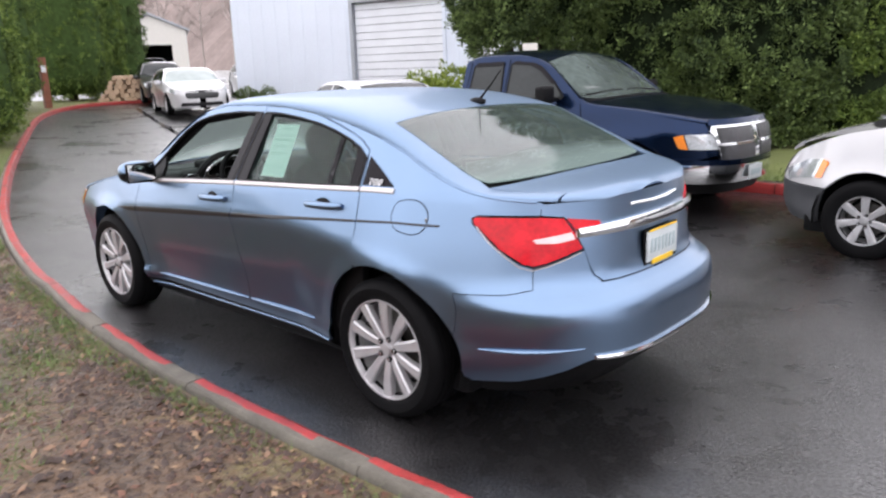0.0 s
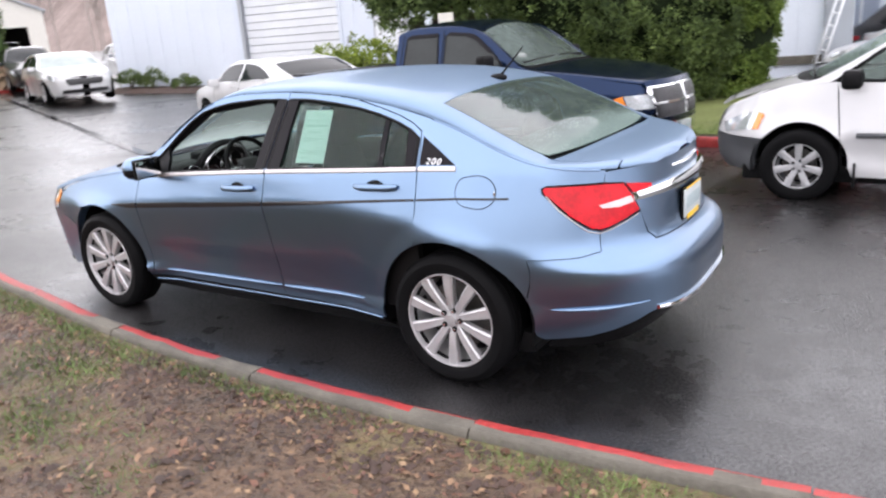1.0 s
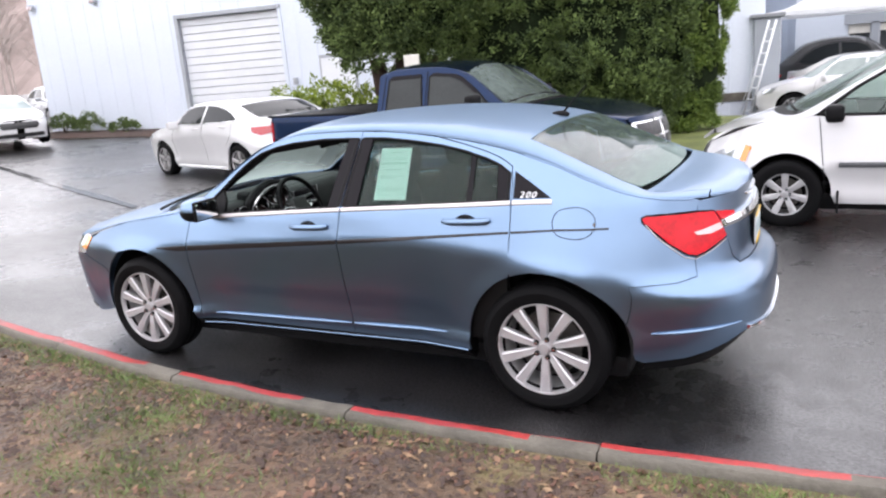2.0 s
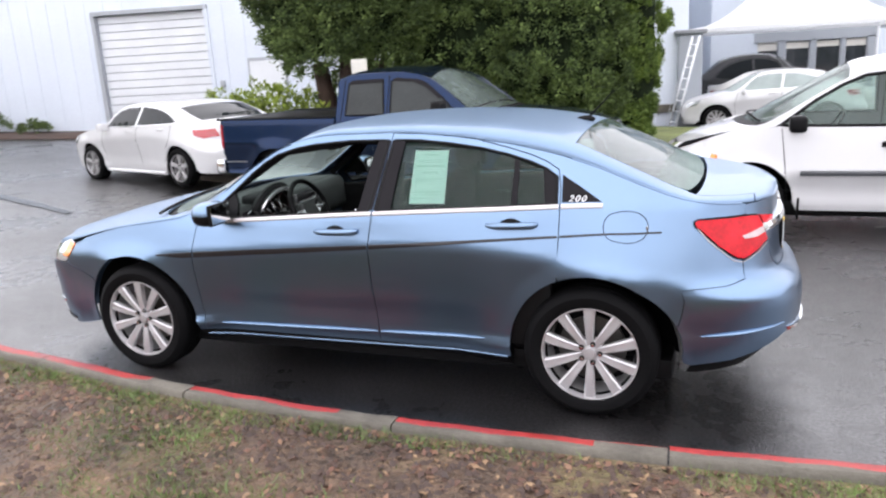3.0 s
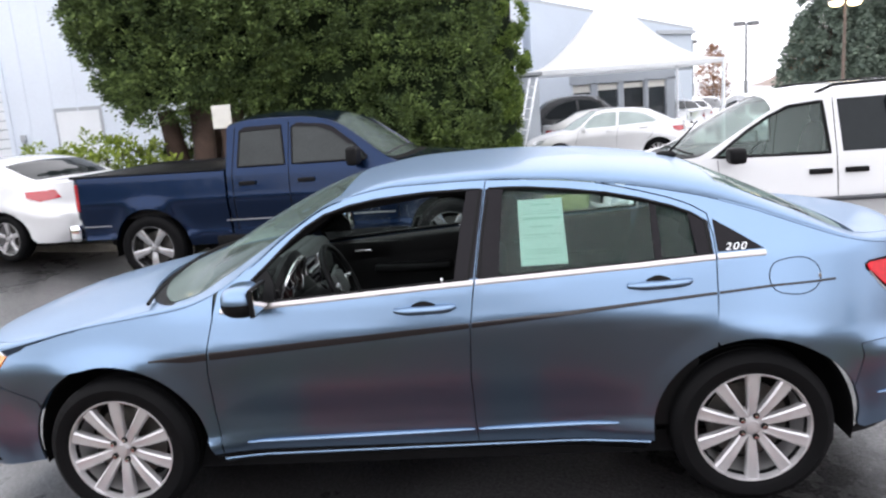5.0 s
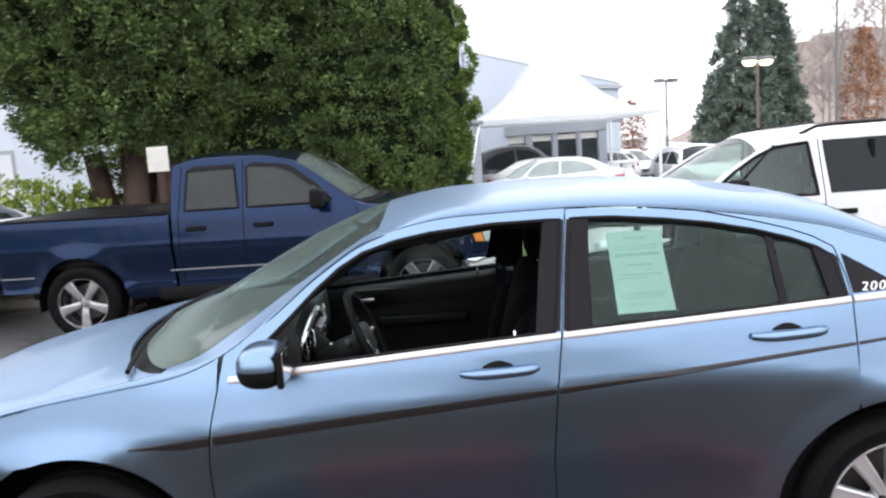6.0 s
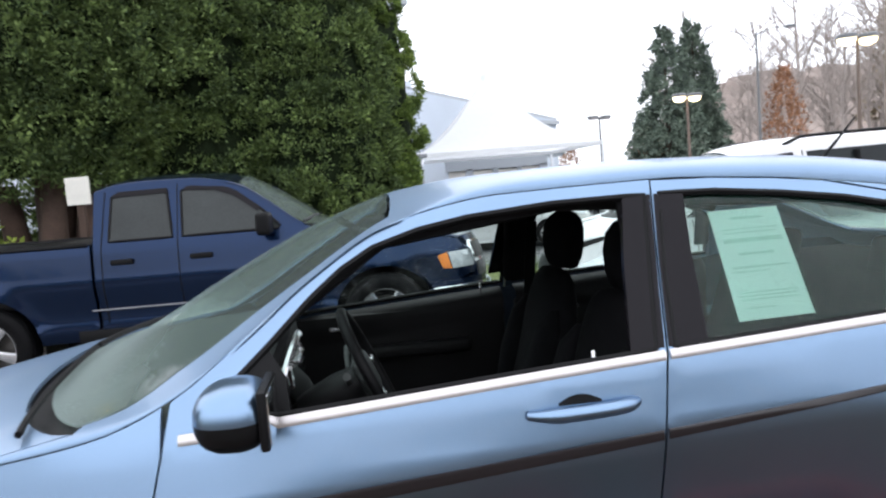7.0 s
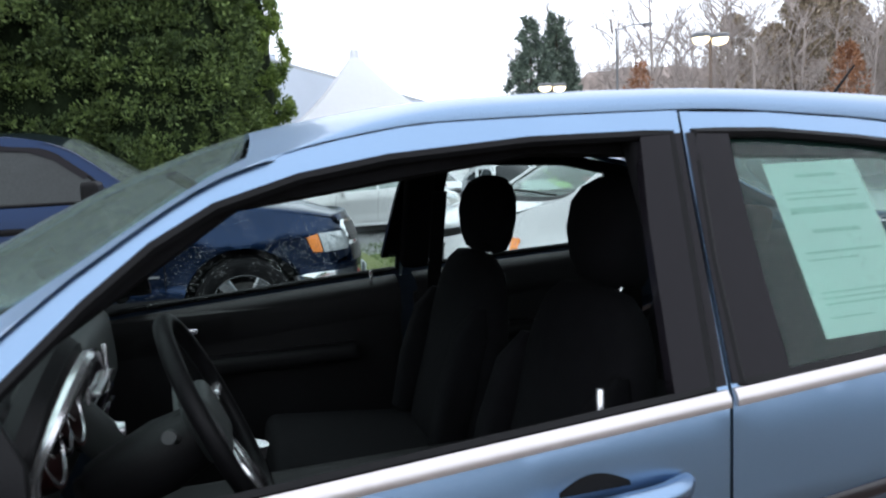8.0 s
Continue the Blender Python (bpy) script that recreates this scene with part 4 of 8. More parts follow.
def loft(sections, m, sides=28, e=2.6):
    """Rounded cross-sections (height, half depth, half width, shift) stacked along z and closed at both ends."""
    bm, rows = bmesh.new(), []
    for z, hx, hy, dx in sections:
        ring = []
        for k in range(sides):
            a = k * math.tau / sides
            c, d = math.cos(a), math.sin(a)
            ring.append(bm.verts.new((dx + hx * math.copysign(abs(c) ** (2 / e), c), hy * math.copysign(abs(d) ** (2 / e), d), z)))
        rows.append(ring)
    for a, b in zip(rows, rows[1:]):
        for k in range(sides):
            bm.faces.new((a[k], a[(k + 1) % sides], b[(k + 1) % sides], b[k]))
    bm.faces.new(rows[0][::-1])
    bm.faces.new(rows[-1])
    bmesh.ops.transform(bm, matrix=m, verts=bm.verts)
    return bm


BACK = [(0, .05, .20, 0), (.03, .075, .235, 0), (.15, .085, .25, .01), (.30, .08, .25, .012), (.42, .075, .235, .006), (.51, .066, .205, 0), (.57, .056, .17, -.004), (.605, .036, .12, -.006), (.615, .012, .05, -.006)]
HEAD = [(0, .030, .05, 0), (.012, .052, .085, 0), (.05, .066, .108, -.004), (.11, .072, .124, -.010), (.165, .068, .120, -.012), (.20, .054, .098, -.010), (.222, .032, .06, -.006), (.228, .010, .02, -.004)]
for y in (-.36, .36):
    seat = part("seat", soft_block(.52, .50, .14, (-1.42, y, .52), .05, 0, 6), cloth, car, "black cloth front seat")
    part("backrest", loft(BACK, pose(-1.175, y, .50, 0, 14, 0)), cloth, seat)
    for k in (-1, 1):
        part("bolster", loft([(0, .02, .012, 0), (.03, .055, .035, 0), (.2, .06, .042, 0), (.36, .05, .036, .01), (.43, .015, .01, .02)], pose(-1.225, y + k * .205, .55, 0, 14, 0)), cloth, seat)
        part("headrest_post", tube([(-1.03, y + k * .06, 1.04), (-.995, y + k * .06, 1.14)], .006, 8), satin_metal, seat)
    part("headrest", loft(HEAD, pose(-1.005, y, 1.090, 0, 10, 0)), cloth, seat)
rear = part("seat", soft_block(.50, 1.30, .16, (-.50, 0, .50), .06), cloth, car, "black cloth rear bench")
part("backrest", soft_block(.16, 1.30, .62, (-.20, 0, .76), .06, 0, 20), cloth, rear)
for y in (-.36, .36):
    part("headrest", soft_block(.10, .24, .15, (-.10, y, 1.10), .04, 0, 12), cloth, rear)
part("parcel_shelf", box(.46, 1.28, .02, (.18, 0, 1.03), .008), headliner, car)
part("floor_pan", box(2.6, 1.5, .03, (-1.25, 0, .30), .01), headliner, car)
part("underside", box(3.55, 1.52, .12, (-1.38, 0, .225), .04), black_plastic, car)
dash = part("dashboard", soft_block(.42, 1.36, .24, (-2.29, 0, .87), .07, 0, -4), dash_grey, car, "dark grey dashboard")
part("dash_top", soft_block(.40, 1.30, .06, (-2.36, 0, .965), .028, 0, -3), dash_grey, dash)
part("dial_cowl", soft_block(.12, .36, .17, (-2.13, -.36, .965), .03, 0, 0), dash_plastic, dash)
arch_ = lambda r, q, dx, n=24: [(-2.055 + dx + .055 * max(0, math.sin(radians(205 - 230 * i / n))), -.36 + r * math.cos(radians(205 - 230 * i / n)), .935 + q * math.sin(radians(205 - 230 * i / n))) for i in range(n + 1)]
part("visor", tube(arch_(.190, .140, -.04), .030, 8), dash_plastic, dash, "dark hood over the dials")
part("bezel", tube(arch_(.180, .126, 0), [.006 + .008 * math.sin(math.pi * i / 24) for i in range(25)], 8), satin_metal, dash, "bright arched dial bezel")
for k, r in ((-.095, .060), (.0, .042), (.095, .060)):
    cup = pose(-2.058, -.36 + k, .950, 0, 0, -90) @ pose(0, 0, 0, 12, 0, 0)
    b = lathe([(.0001, -.012), (r, -.012), (r + .004, .014), (r + .008, .014), (r + .010, -.01)], 28)
    bmesh.ops.transform(b, matrix=cup, verts=b.verts)
    dial = part("dial", b, dial_red if k else black_gloss, dash, "round dial with a bright ring")
    part("dial_ring", tube([cup @ Vector((r * math.cos(i * math.tau / 28), .012, r * math.sin(i * math.tau / 28))) for i in range(28)], .0035, 6, True), satin_metal, dial)
    part("needle", tube([cup @ Vector((0, .002, 0)), cup @ Vector((-r * .6, .002, -r * .5))], .0015, 4), white_ink, dial)
part("stack_blade", loft([(0, .012, .006, 0), (.02, .03, .009, 0), (.12, .045, .011, -.03), (.24, .03, .010, -.08), (.26, .008, .005, -.09)], pose(-1.985, -.135, .76, 0, -12, 0)), dash_grey, dash, "grey blade beside the centre stack")
for k in range(3):
    part("vent_slat", box(.02, .20, .010, (-2.03, 0, .865 + .032 * k), .003), satin_metal if k == 2 else black_gloss, dash)
for k in range(2):
    b = lathe([(.0001, .018), (.020, .018), (.024, .006), (.026, -.004)], 20)
    bmesh.ops.transform(b, matrix=pose(-2.02, -.06 + .12 * k, .795, 0, 0, -90), verts=b.verts)
    part("heater_knob", b, satin_metal, dash)
part("radio", soft_block(.03, .20, .075, (-2.045, 0, .735), .008, 0, -10), black_gloss, dash)
part("door_vent", soft_block(.03, .11, .09, (-2.07, -.63, .93), .02, 0, -8), black_gloss, dash)
part("vent_ring", tube([(-2.05, -.63 + .055 * math.cos(i * math.tau / 20), .93 + .045 * math.sin(i * math.tau / 20)) for i in range(20)], .004, 6, True), satin_metal, dash)
part("vent_panel", soft_block(.05, .26, .16, (-2.06, 0, .90), .02, 0, -8), black_gloss, dash)
part("vent_trim", box(.012, .015, .17, (-2.04, -.135, .90), .005), satin_metal, dash)
part("vent_trim", box(.012, .015, .17, (-2.04, .135, .90), .005), satin_metal, dash)
part("console", soft_block(1.0, .24, .22, (-1.55, 0, .52), .05), dash_plastic, car)
part("gear_lever", tube([(-1.75, 0, .60), (-1.72, 0, .74)], [.016, .028], 10), satin_metal, car)
sw = Matrix.Translation((-1.795, -.37, .940)) @ Matrix.Rotation(radians(-24), 4, "Y")
ring = [sw @ Vector((0, .188 * math.cos(i * math.tau / 40), .188 * math.sin(i * math.tau / 40))) for i in range(40)]
steer = part("steering_wheel", tube(ring, .0155, 10, True), black_plastic, car, "black steering wheel with silver spokes")
b = soft_block(.05, .15, .12, (0, 0, 0), .025)
bmesh.ops.transform(b, matrix=sw @ Matrix.Translation((-.02, 0, 0)), verts=b.verts)
part("hub_pad", b, dash_grey, steer)
for a in (0, 180, 255, 285):
    d = Vector((0, math.cos(radians(a)), math.sin(radians(a))))
    part("wheel_spoke", tube([sw @ (d * .06 + Vector((-.015, 0, 0))), sw @ (d * .18)], [.016, .011], 8), satin_metal, steer)
part("column_shroud", loft([(0, .05, .05, 0), (.03, .055, .06, 0), (.12, .06, .075, 0), (.20, .05, .06, 0)], sw @ pose(-.23, 0, -.015, 0, 90, 0)), dash_plastic, steer)
for k in (-1, 1):
    part("stalk", tube([sw @ Vector((-.07, k * .05, .01)), sw @ Vector((-.06, k * .12, .045)), sw @ Vector((-.05, k * .19, .06))], [.009, .008, .011], 8), dash_grey, steer, "indicator stalk")
    part("wheel_button", box(.012, .030, .045, (0, 0, 0), .004, 2, sw @ pose(-.004, k * .085, -.01)), satin_metal, steer, "silver switch on the wheel")
part("column", tube([sw @ Vector((-.02, 0, 0)), sw @ Vector((-.25, 0, -.02))], .045, 12), dash_plastic, steer)
# inner door skins
for s in (-1, 1):
    for a, b in ((-2.2, -1.17), (-1.12, -.2)):
        skin = box(b - a, .05, .63, ((a + b) / 2, s * .80, .645 if s < 0 else .60), .02)
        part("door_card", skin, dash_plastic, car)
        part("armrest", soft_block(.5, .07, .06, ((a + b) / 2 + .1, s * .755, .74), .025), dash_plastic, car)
        part("door_pull", box(.11, .012, .02, ((a + b) / 2 - .22, s * .768, .86), .006), satin_metal, car)
        part("lock_knob", tube([(b - .10, s * .79, .95), (b - .10, s * .79, 1.03 if s < 0 else 1.0)], .006, 8), satin_metal, car)
    drop = -.004 if s < 0 else -.056
    for a, b in ((-2.17, -1.17), (-1.11, -.20)):
        bm, rows = bmesh.new(), []
        for i in range(15):
            x = a + (b - a) * i / 14
            y, z = width(x, belt(x)) - .014, belt(x) + drop
            rows.append([bm.verts.new(p) for p in ((x, s * y, z), (x, s * (y - .03), z + .004), (x, s * .79, z - .018), (x, s * .775, z - .04), (x, s * .775, z - .12))])
        for r0_, r1_ in zip(rows, rows[1:]):
            for k in range(4):
                bm.faces.new((r0_[k], r1_[k], r1_[k + 1], r0_[k + 1]))
        bmesh.ops.recalc_face_normals(bm, faces=bm.faces)
        part("door_ledge_trim", bm, dash_plastic, car, "dark padded ledge under the window")
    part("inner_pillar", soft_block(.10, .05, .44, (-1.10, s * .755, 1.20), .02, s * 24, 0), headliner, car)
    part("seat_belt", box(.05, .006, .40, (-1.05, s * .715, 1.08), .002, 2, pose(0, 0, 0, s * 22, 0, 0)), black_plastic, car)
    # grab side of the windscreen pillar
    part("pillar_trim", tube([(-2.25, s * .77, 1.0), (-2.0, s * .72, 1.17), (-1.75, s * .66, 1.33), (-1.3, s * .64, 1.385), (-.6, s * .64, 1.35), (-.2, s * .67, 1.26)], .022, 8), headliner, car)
part("rear_view_mirror", soft_block(.03, .23, .065, (-1.78, 0, 1.30), .02), black_plastic, car)
part("mirror_stem", tube([(-1.80, 0, 1.33), (-1.86, 0, 1.37)], .012, 8), black_plastic, car)

# ---- paper on the rear door glass, badge, sticker ----
def sheet(corners, n, off):
    """A thin sheet between four corners (x, z) on the near side, lying off inside the glass."""
    bm = bmesh.new()
    (x00, z00), (x10, z10), (x11, z11), (x01, z01) = corners
    f = side(-1, off)
    g = []
    for i in range(n + 1):
        row = []
        for j in range(n + 1):
            u, w = i / n, j / n
            x = (x00 * (1 - u) + x10 * u) * (1 - w) + (x01 * (1 - u) + x11 * u) * w
            z = (z00 * (1 - u) + z10 * u) * (1 - w) + (z01 * (1 - u) + z11 * u) * w
            row.append(bm.verts.new(f(x, z)))
        g.append(row)
    for i in range(n):
        for j in range(n):
            bm.faces.new((g[i][j], g[i + 1][j], g[i + 1][j + 1], g[i][j + 1]))
    bmesh.ops.solidify(bm, geom=bm.faces[:], thickness=0.0006)
    bmesh.ops.recalc_face_normals(bm, faces=bm.faces)
    return bm


paper = part("window_notice", sheet([(-.930, 1.075), (-.735, 1.077), (-.742, 1.333), (-.928, 1.333)], 6, .0155), paper_mat, car, "pale green printed notice inside the rear door glass", True)
for z, a, b, t in ((1.308, .28, .72, .006), (1.283, .12, .9, .003), (1.274, .12, .86, .003), (1.252, .10, .92, .010), (1.222, .25, .75, .006), (1.192, .1, .9, .004), (1.182, .1, .6, .003), (1.135, .1, .9, .003), (1.127, .1, .88, .003), (1.119, .1, .9, .003), (1.100, .1, .55, .003)):
    x0, x1 = -.929 + .19 * a, -.929 + .19 * b
    part("printed_line", sheet([(x0, z), (x1, z), (x1, z + t), (x0, z + t)], 1, .0145), ink, paper)
for figure, dx in (("2", -.030), ("0", 0), ("0", .030)):
    txt = bpy.data.curves.new("badge", "FONT")
    txt.body, txt.size, txt.extrude, txt.align_x, txt.align_y, txt.shear = figure, .043, .0015, "CENTER", "CENTER", 0.3
    tmp = new("badge_tmp", txt)
    me = bpy.data.meshes.new_from_object(tmp.evaluated_get(bpy.context.evaluated_depsgraph_get()))
    bpy.data.objects.remove(tmp)
    me.name = "badge"
    me.materials.append(white_ink)
    badge = new("badge", me)
    badge.parent = car
    badge["label"] = "silver figure of the model number"
    badge.matrix_basis = Matrix.Translation(side(-1)(-.062, 1.106) + Vector((dx, -.006, 0))) @ pose(0, 0, 0, 90 - 22, 0, 0) @ Matrix.Scale(1.15, 4, (1, 0, 0))
part("inspection_sticker", box(.03, .05, .002, top(-2.43, -.50) + Vector((.012, 0, -.008)), 0, 2, pose(0, 0, 0, 0, -38, 0)), plate_yellow, car)

# ---- ground, kerbs and verge ----
def gz(x, y):
    """Height of the ground: the road climbs gently one way and the far lot falls away the other."""
    up = max(0.0, -8 - x)
    z = 0.035 * (up * up / (up + 3)) if up < 60 else 0.035 * 57.1
    z -= 0.085 * smooth(1.5, 4.6, y) * smooth(-9.5, -6, x)
    return z - 0.022 * min(55, max(0.0, y - 9)) * smooth(-6, 3, x)


def wet_asphalt():
    m = mat("wet_asphalt", (0.0105, 0.0100, 0.0105), 0.3, 0, 0, 0.85, 0.9, 130, 0.35, 75, 0.0)
    n, l = m.node_tree.nodes, m.node_tree.links
    b = n["Principled BSDF"]
    tc = n.new("ShaderNodeTexCoord")
    film, fine = n.new("ShaderNodeTexNoise"), n.new("ShaderNodeTexNoise")
    film.inputs["Scale"].default_value, film.inputs["Detail"].default_value, film.inputs["Roughness"].default_value = 0.45, 5, 0.6
    fine.inputs["Scale"].default_value, fine.inputs["Detail"].default_value = 7, 4
    l.new(tc.outputs["Object"], film.inputs["Vector"])
    l.new(tc.outputs["Object"], fine.inputs["Vector"])
    add = n.new("ShaderNodeMath")
    add.operation = "MULTIPLY_ADD"
    l.new(fine.outputs[0], add.inputs[0])
    add.inputs[1].default_value = 0.35
    l.new(film.outputs[0], add.inputs[2])
    rr = n.new("ShaderNodeMapRange")
    rr.inputs["From Min"].default_value, rr.inputs["From Max"].default_value = 0.52, 0.86
    rr.inputs["To Min"].default_value, rr.inputs["To Max"].default_value = 0.20, 0.48
    l.new(add.outputs[0], rr.inputs["Value"])
    l.new(rr.outputs[0], b.inputs["Roughness"])
    st = n.new("ShaderNodeMapRange")
    st.inputs["From Min"].default_value, st.inputs["From Max"].default_value = 0.55, 0.9
    st.inputs["To Min"].default_value, st.inputs["To Max"].default_value = 0.22, 0.75
    l.new(add.outputs[0], st.inputs["Value"])
    b.inputs["Coat Weight"].default_value, b.inputs["Coat Roughness"].default_value, b.inputs["Coat IOR"].default_value = 0.7, 0.36, 1.62
    bump = next(k for k in n if k.type == "BUMP")
    l.new(bump.outputs[0], b.inputs["Coat Normal"])
    chip, dry = n.new("ShaderNodeTexNoise"), n.new("ShaderNodeMapRange")
    chip.inputs["Scale"].default_value, chip.inputs["Detail"].default_value = 60, 3
    l.new(tc.outputs["Object"], chip.inputs["Vector"])
    dry.inputs["From Min"].default_value, dry.inputs["From Max"].default_value, dry.inputs["To Min"].default_value, dry.inputs["To Max"].default_value = 0.38, 0.60, 0.3, 1.0
    l.new(chip.outputs[0], dry.inputs["Value"])
    l.new(dry.outputs[0], b.inputs["Coat Weight"])
    bump.inputs["Distance"].default_value = 0.010
    l.new(st.outputs[0], bump.inputs["Strength"])
    return m


asphalt = wet_asphalt()
tar = mat("tar_seam", (0.012, 0.012, 0.013), 0.12, rvar=0.06)
concrete = mat("old_concrete", (0.120, 0.108, 0.088), 0.75, var=0.5, scale=6, fine=45, bump=0.5, bump_scale=60, per=0.3)
red_paint = mat("red_kerb_paint", (0.31, 0.032, 0.030), 0.42, var=0.35, scale=5, fine=40, bump=0.3, bump_scale=70, rvar=0.15)
soil = mat("wet_soil", (0.060, 0.038, 0.030), 0.8, var=0.5, scale=1.6, fine=22, bump=0.9, bump_scale=35, rvar=0.18)
grass_mat = mat("grass_blades", (0.105, 0.155, 0.04), 0.6, var=0.5, scale=1.2, fine=30)
leaf_brown = mat("fallen_leaves", (0.15, 0.075, 0.04), 0.6, var=0.6, scale=6, fine=50, per=0)
lawn = mat("winter_lawn", (0.11, 0.13, 0.035), 0.85, var=0.45, scale=1.2, fine=60, bump=0.7, bump_scale=90)
white_line = mat("worn_white_line", (0.62, 0.62, 0.60), 0.4, var=0.3, scale=5, fine=40)

xs = [-600, -400, -280, -200, -150, -110, -85, -70] + [-60 + i for i in range(101)] + [50, 65, 90, 130, 180, 260, 380, 600]
ys = [-400, -200, -100, -50, -25, -15] + [-10 + i for i in range(71)] + [75, 95, 130, 180, 260, 400, 600]
verts = [(x, y, gz(x, y)) for y in ys for x in xs]
W_ = len(xs)
faces = [(j * W_ + i, j * W_ + i + 1, (j + 1) * W_ + i + 1, (j + 1) * W_ + i) for j in range(len(ys) - 1) for i in range(W_ - 1)]
tagged(raw("ground", verts, faces, asphalt), "wet dark asphalt road and parking lot", "ground", kind="structure")

# the line of the kerb, on its road side
KERB = [(9, 1.1), (6, .30), (3.5, -.14), (1.2, -.35), (.4, -.405), (-.4, -.42), (-1.3, -.405), (-2.4, -.31), (-3.3, -.17), (-3.9, -.09), (-5.3, .21), (-7, .66), (-8.7, 1.2), (-11, 2.0),
        (-13.5, 2.95), (-18, 4.75), (-22, 6.45), (-25, 8.2), (-26.6, 9.8), (-27.0, 11.4), (-26.8, 13.2)]


def along(pts, step):
    """Evenly spaced points and directions along a rounded polyline."""
    fine = []
    n = len(pts)
    for i in range(n - 1):
        p0, p1, p2, p3 = (Vector(pts[max(0, min(n - 1, k))]) for k in (i - 1, i, i + 1, i + 2))
        for j in range(12):
            t = j / 12
            fine.append(0.5 * ((2 * p1) + (p2 - p0) * t + (2 * p0 - 5 * p1 + 4 * p2 - p3) * t * t + (3 * p1 - p0 - 3 * p2 + p3) * t ** 3))
    fine.append(Vector(pts[-1]))
    out, d = [fine[0]], 0.0
    for a, b in zip(fine, fine[1:]):
        L = (b - a).length
        while d + L >= step:
            a = a + (b - a) * ((step - d) / L)
            L = (b - a).length
            d = 0.0
            out.append(a.copy())
        d += L
    return out


def kerb_stone(run, width, height, red, seed):
    """One kerb stone along a short run of points; the red goes over its face and the front of its top."""
    rnd = random.Random(seed)
    bm = bmesh.new()
    rows = []
    dz = rnd.uniform(-.006, .006)
    for i, p in enumerate(run):
        a, b = run[max(0, i - 1)], run[min(len(run) - 1, i + 1)]
        d = (b - a).normalized()
        nrm = Vector((d.y, -d.x))
        wob = rnd.uniform(-.004, .004)
        g = gz(p.x, p.y)
        prof = [(0.012 + wob, -.05), (0.006 + wob, height * .35), (-.004, height * .8), (-.016, height * .97 + wob), (-.034, height + .002), (-.066 + wob * 2, height + wob), (-width * .7, height + wob * .6), (-width + .014, height), (-width, height - .016), (-width - .01, -.05)]
        rows.append([bm.verts.new((p.x + nrm.x * o, p.y + nrm.y * o, g + z + dz)) for o, z in prof])
    for a, b in zip(rows, rows[1:]):
        for j in range(len(a) - 1):
            fc = bm.faces.new((a[j], b[j], b[j + 1], a[j + 1]))
            x = (a[0].co.x + b[0].co.x) / 2
            worn = 5 if x < 0 or noise.noise(Vector((x * 1.7, 0, 9))) > -.45 else 4
            fc.material_index = 1 if not any(g0 < x < g1 for g0, g1 in red) and j < (6 if x < -2.6 else worn) else 0
    bm.faces.new(rows[0])
    bm.faces.new(rows[-1][::-1])
    bmesh.ops.recalc_face_normals(bm, faces=bm.faces)
    return bm


def kerb(name, pts, label, width=.15, height=.13, stone=1.25, grey=()):
    base = thing(name, label, "kerb", kind="structure")
    run = along(pts, stone / 8)
    k = 0
    for i in range(0, len(run) - 8, 8):
        seg = run[i:i + 9]
        a, b = seg[0], seg[-1]
        d = (b - a).normalized() * 0.004
        seg = [a + d] + seg[1:-1] + [b - d]
        part("kerb_stone", kerb_stone(seg, width, height, grey, k), [concrete, red_paint], base)
        k += 1
    return base


kerb("kerb_near", KERB, "red-painted worn concrete kerb beside the verge", width=.115, grey=((-2.38, -2.05), (-1.13, -.92)))
kerb("kerb_island", [(-9.5, 8.4), (-8.3, 7.7), (-7.0, 7.45), (-4, 7.42), (-.5, 7.38), (3, 7.34), (8, 7.3), (14, 7.4)], "red-painted kerb of the planted island", stone=1.5, grey=((-20, -3.0),))

# the verge: soil with thin grass, moss and leaves, rising slightly from the kerb
vr = along(KERB, 0.35)
offs = [.13, .18, .26, .36, .5, .65, .8, 1.0, 1.25, 1.5, 1.8, 2.2, 2.7, 3.3, 4.2, 5.5, 8, 14, 30]
vv, vf = [], []
for i, p in enumerate(vr):
    a, b = vr[max(0, i - 1)], vr[min(len(vr) - 1, i + 1)]
    d = (b - a).normalized()
    nrm = Vector((d.y, -d.x)) * -1
    if nrm.y > 0 and p.x > -20:
        nrm = -nrm
    for o in offs:
        x, y = p.x + nrm.x * o, p.y + nrm.y * o
        lump = 0.030 * noise.noise(Vector((x * 1.3, y * 1.3, 0))) + 0.018 * noise.noise(Vector((x * 5, y * 5, 3))) + 0.010 * noise.noise(Vector((x * 14, y * 14, 5)))
        vv.append((x, y, gz(p.x, p.y) + .098 + .045 * min(o, 3) * .6 + lump * smooth(.12, .4, o)))
n_o = len(offs)
for i in range(len(vr) - 1):
    for j in range(n_o - 1):
        vf.append((i * n_o + j, i * n_o + j + 1, (i + 1) * n_o + j + 1, (i + 1) * n_o + j))


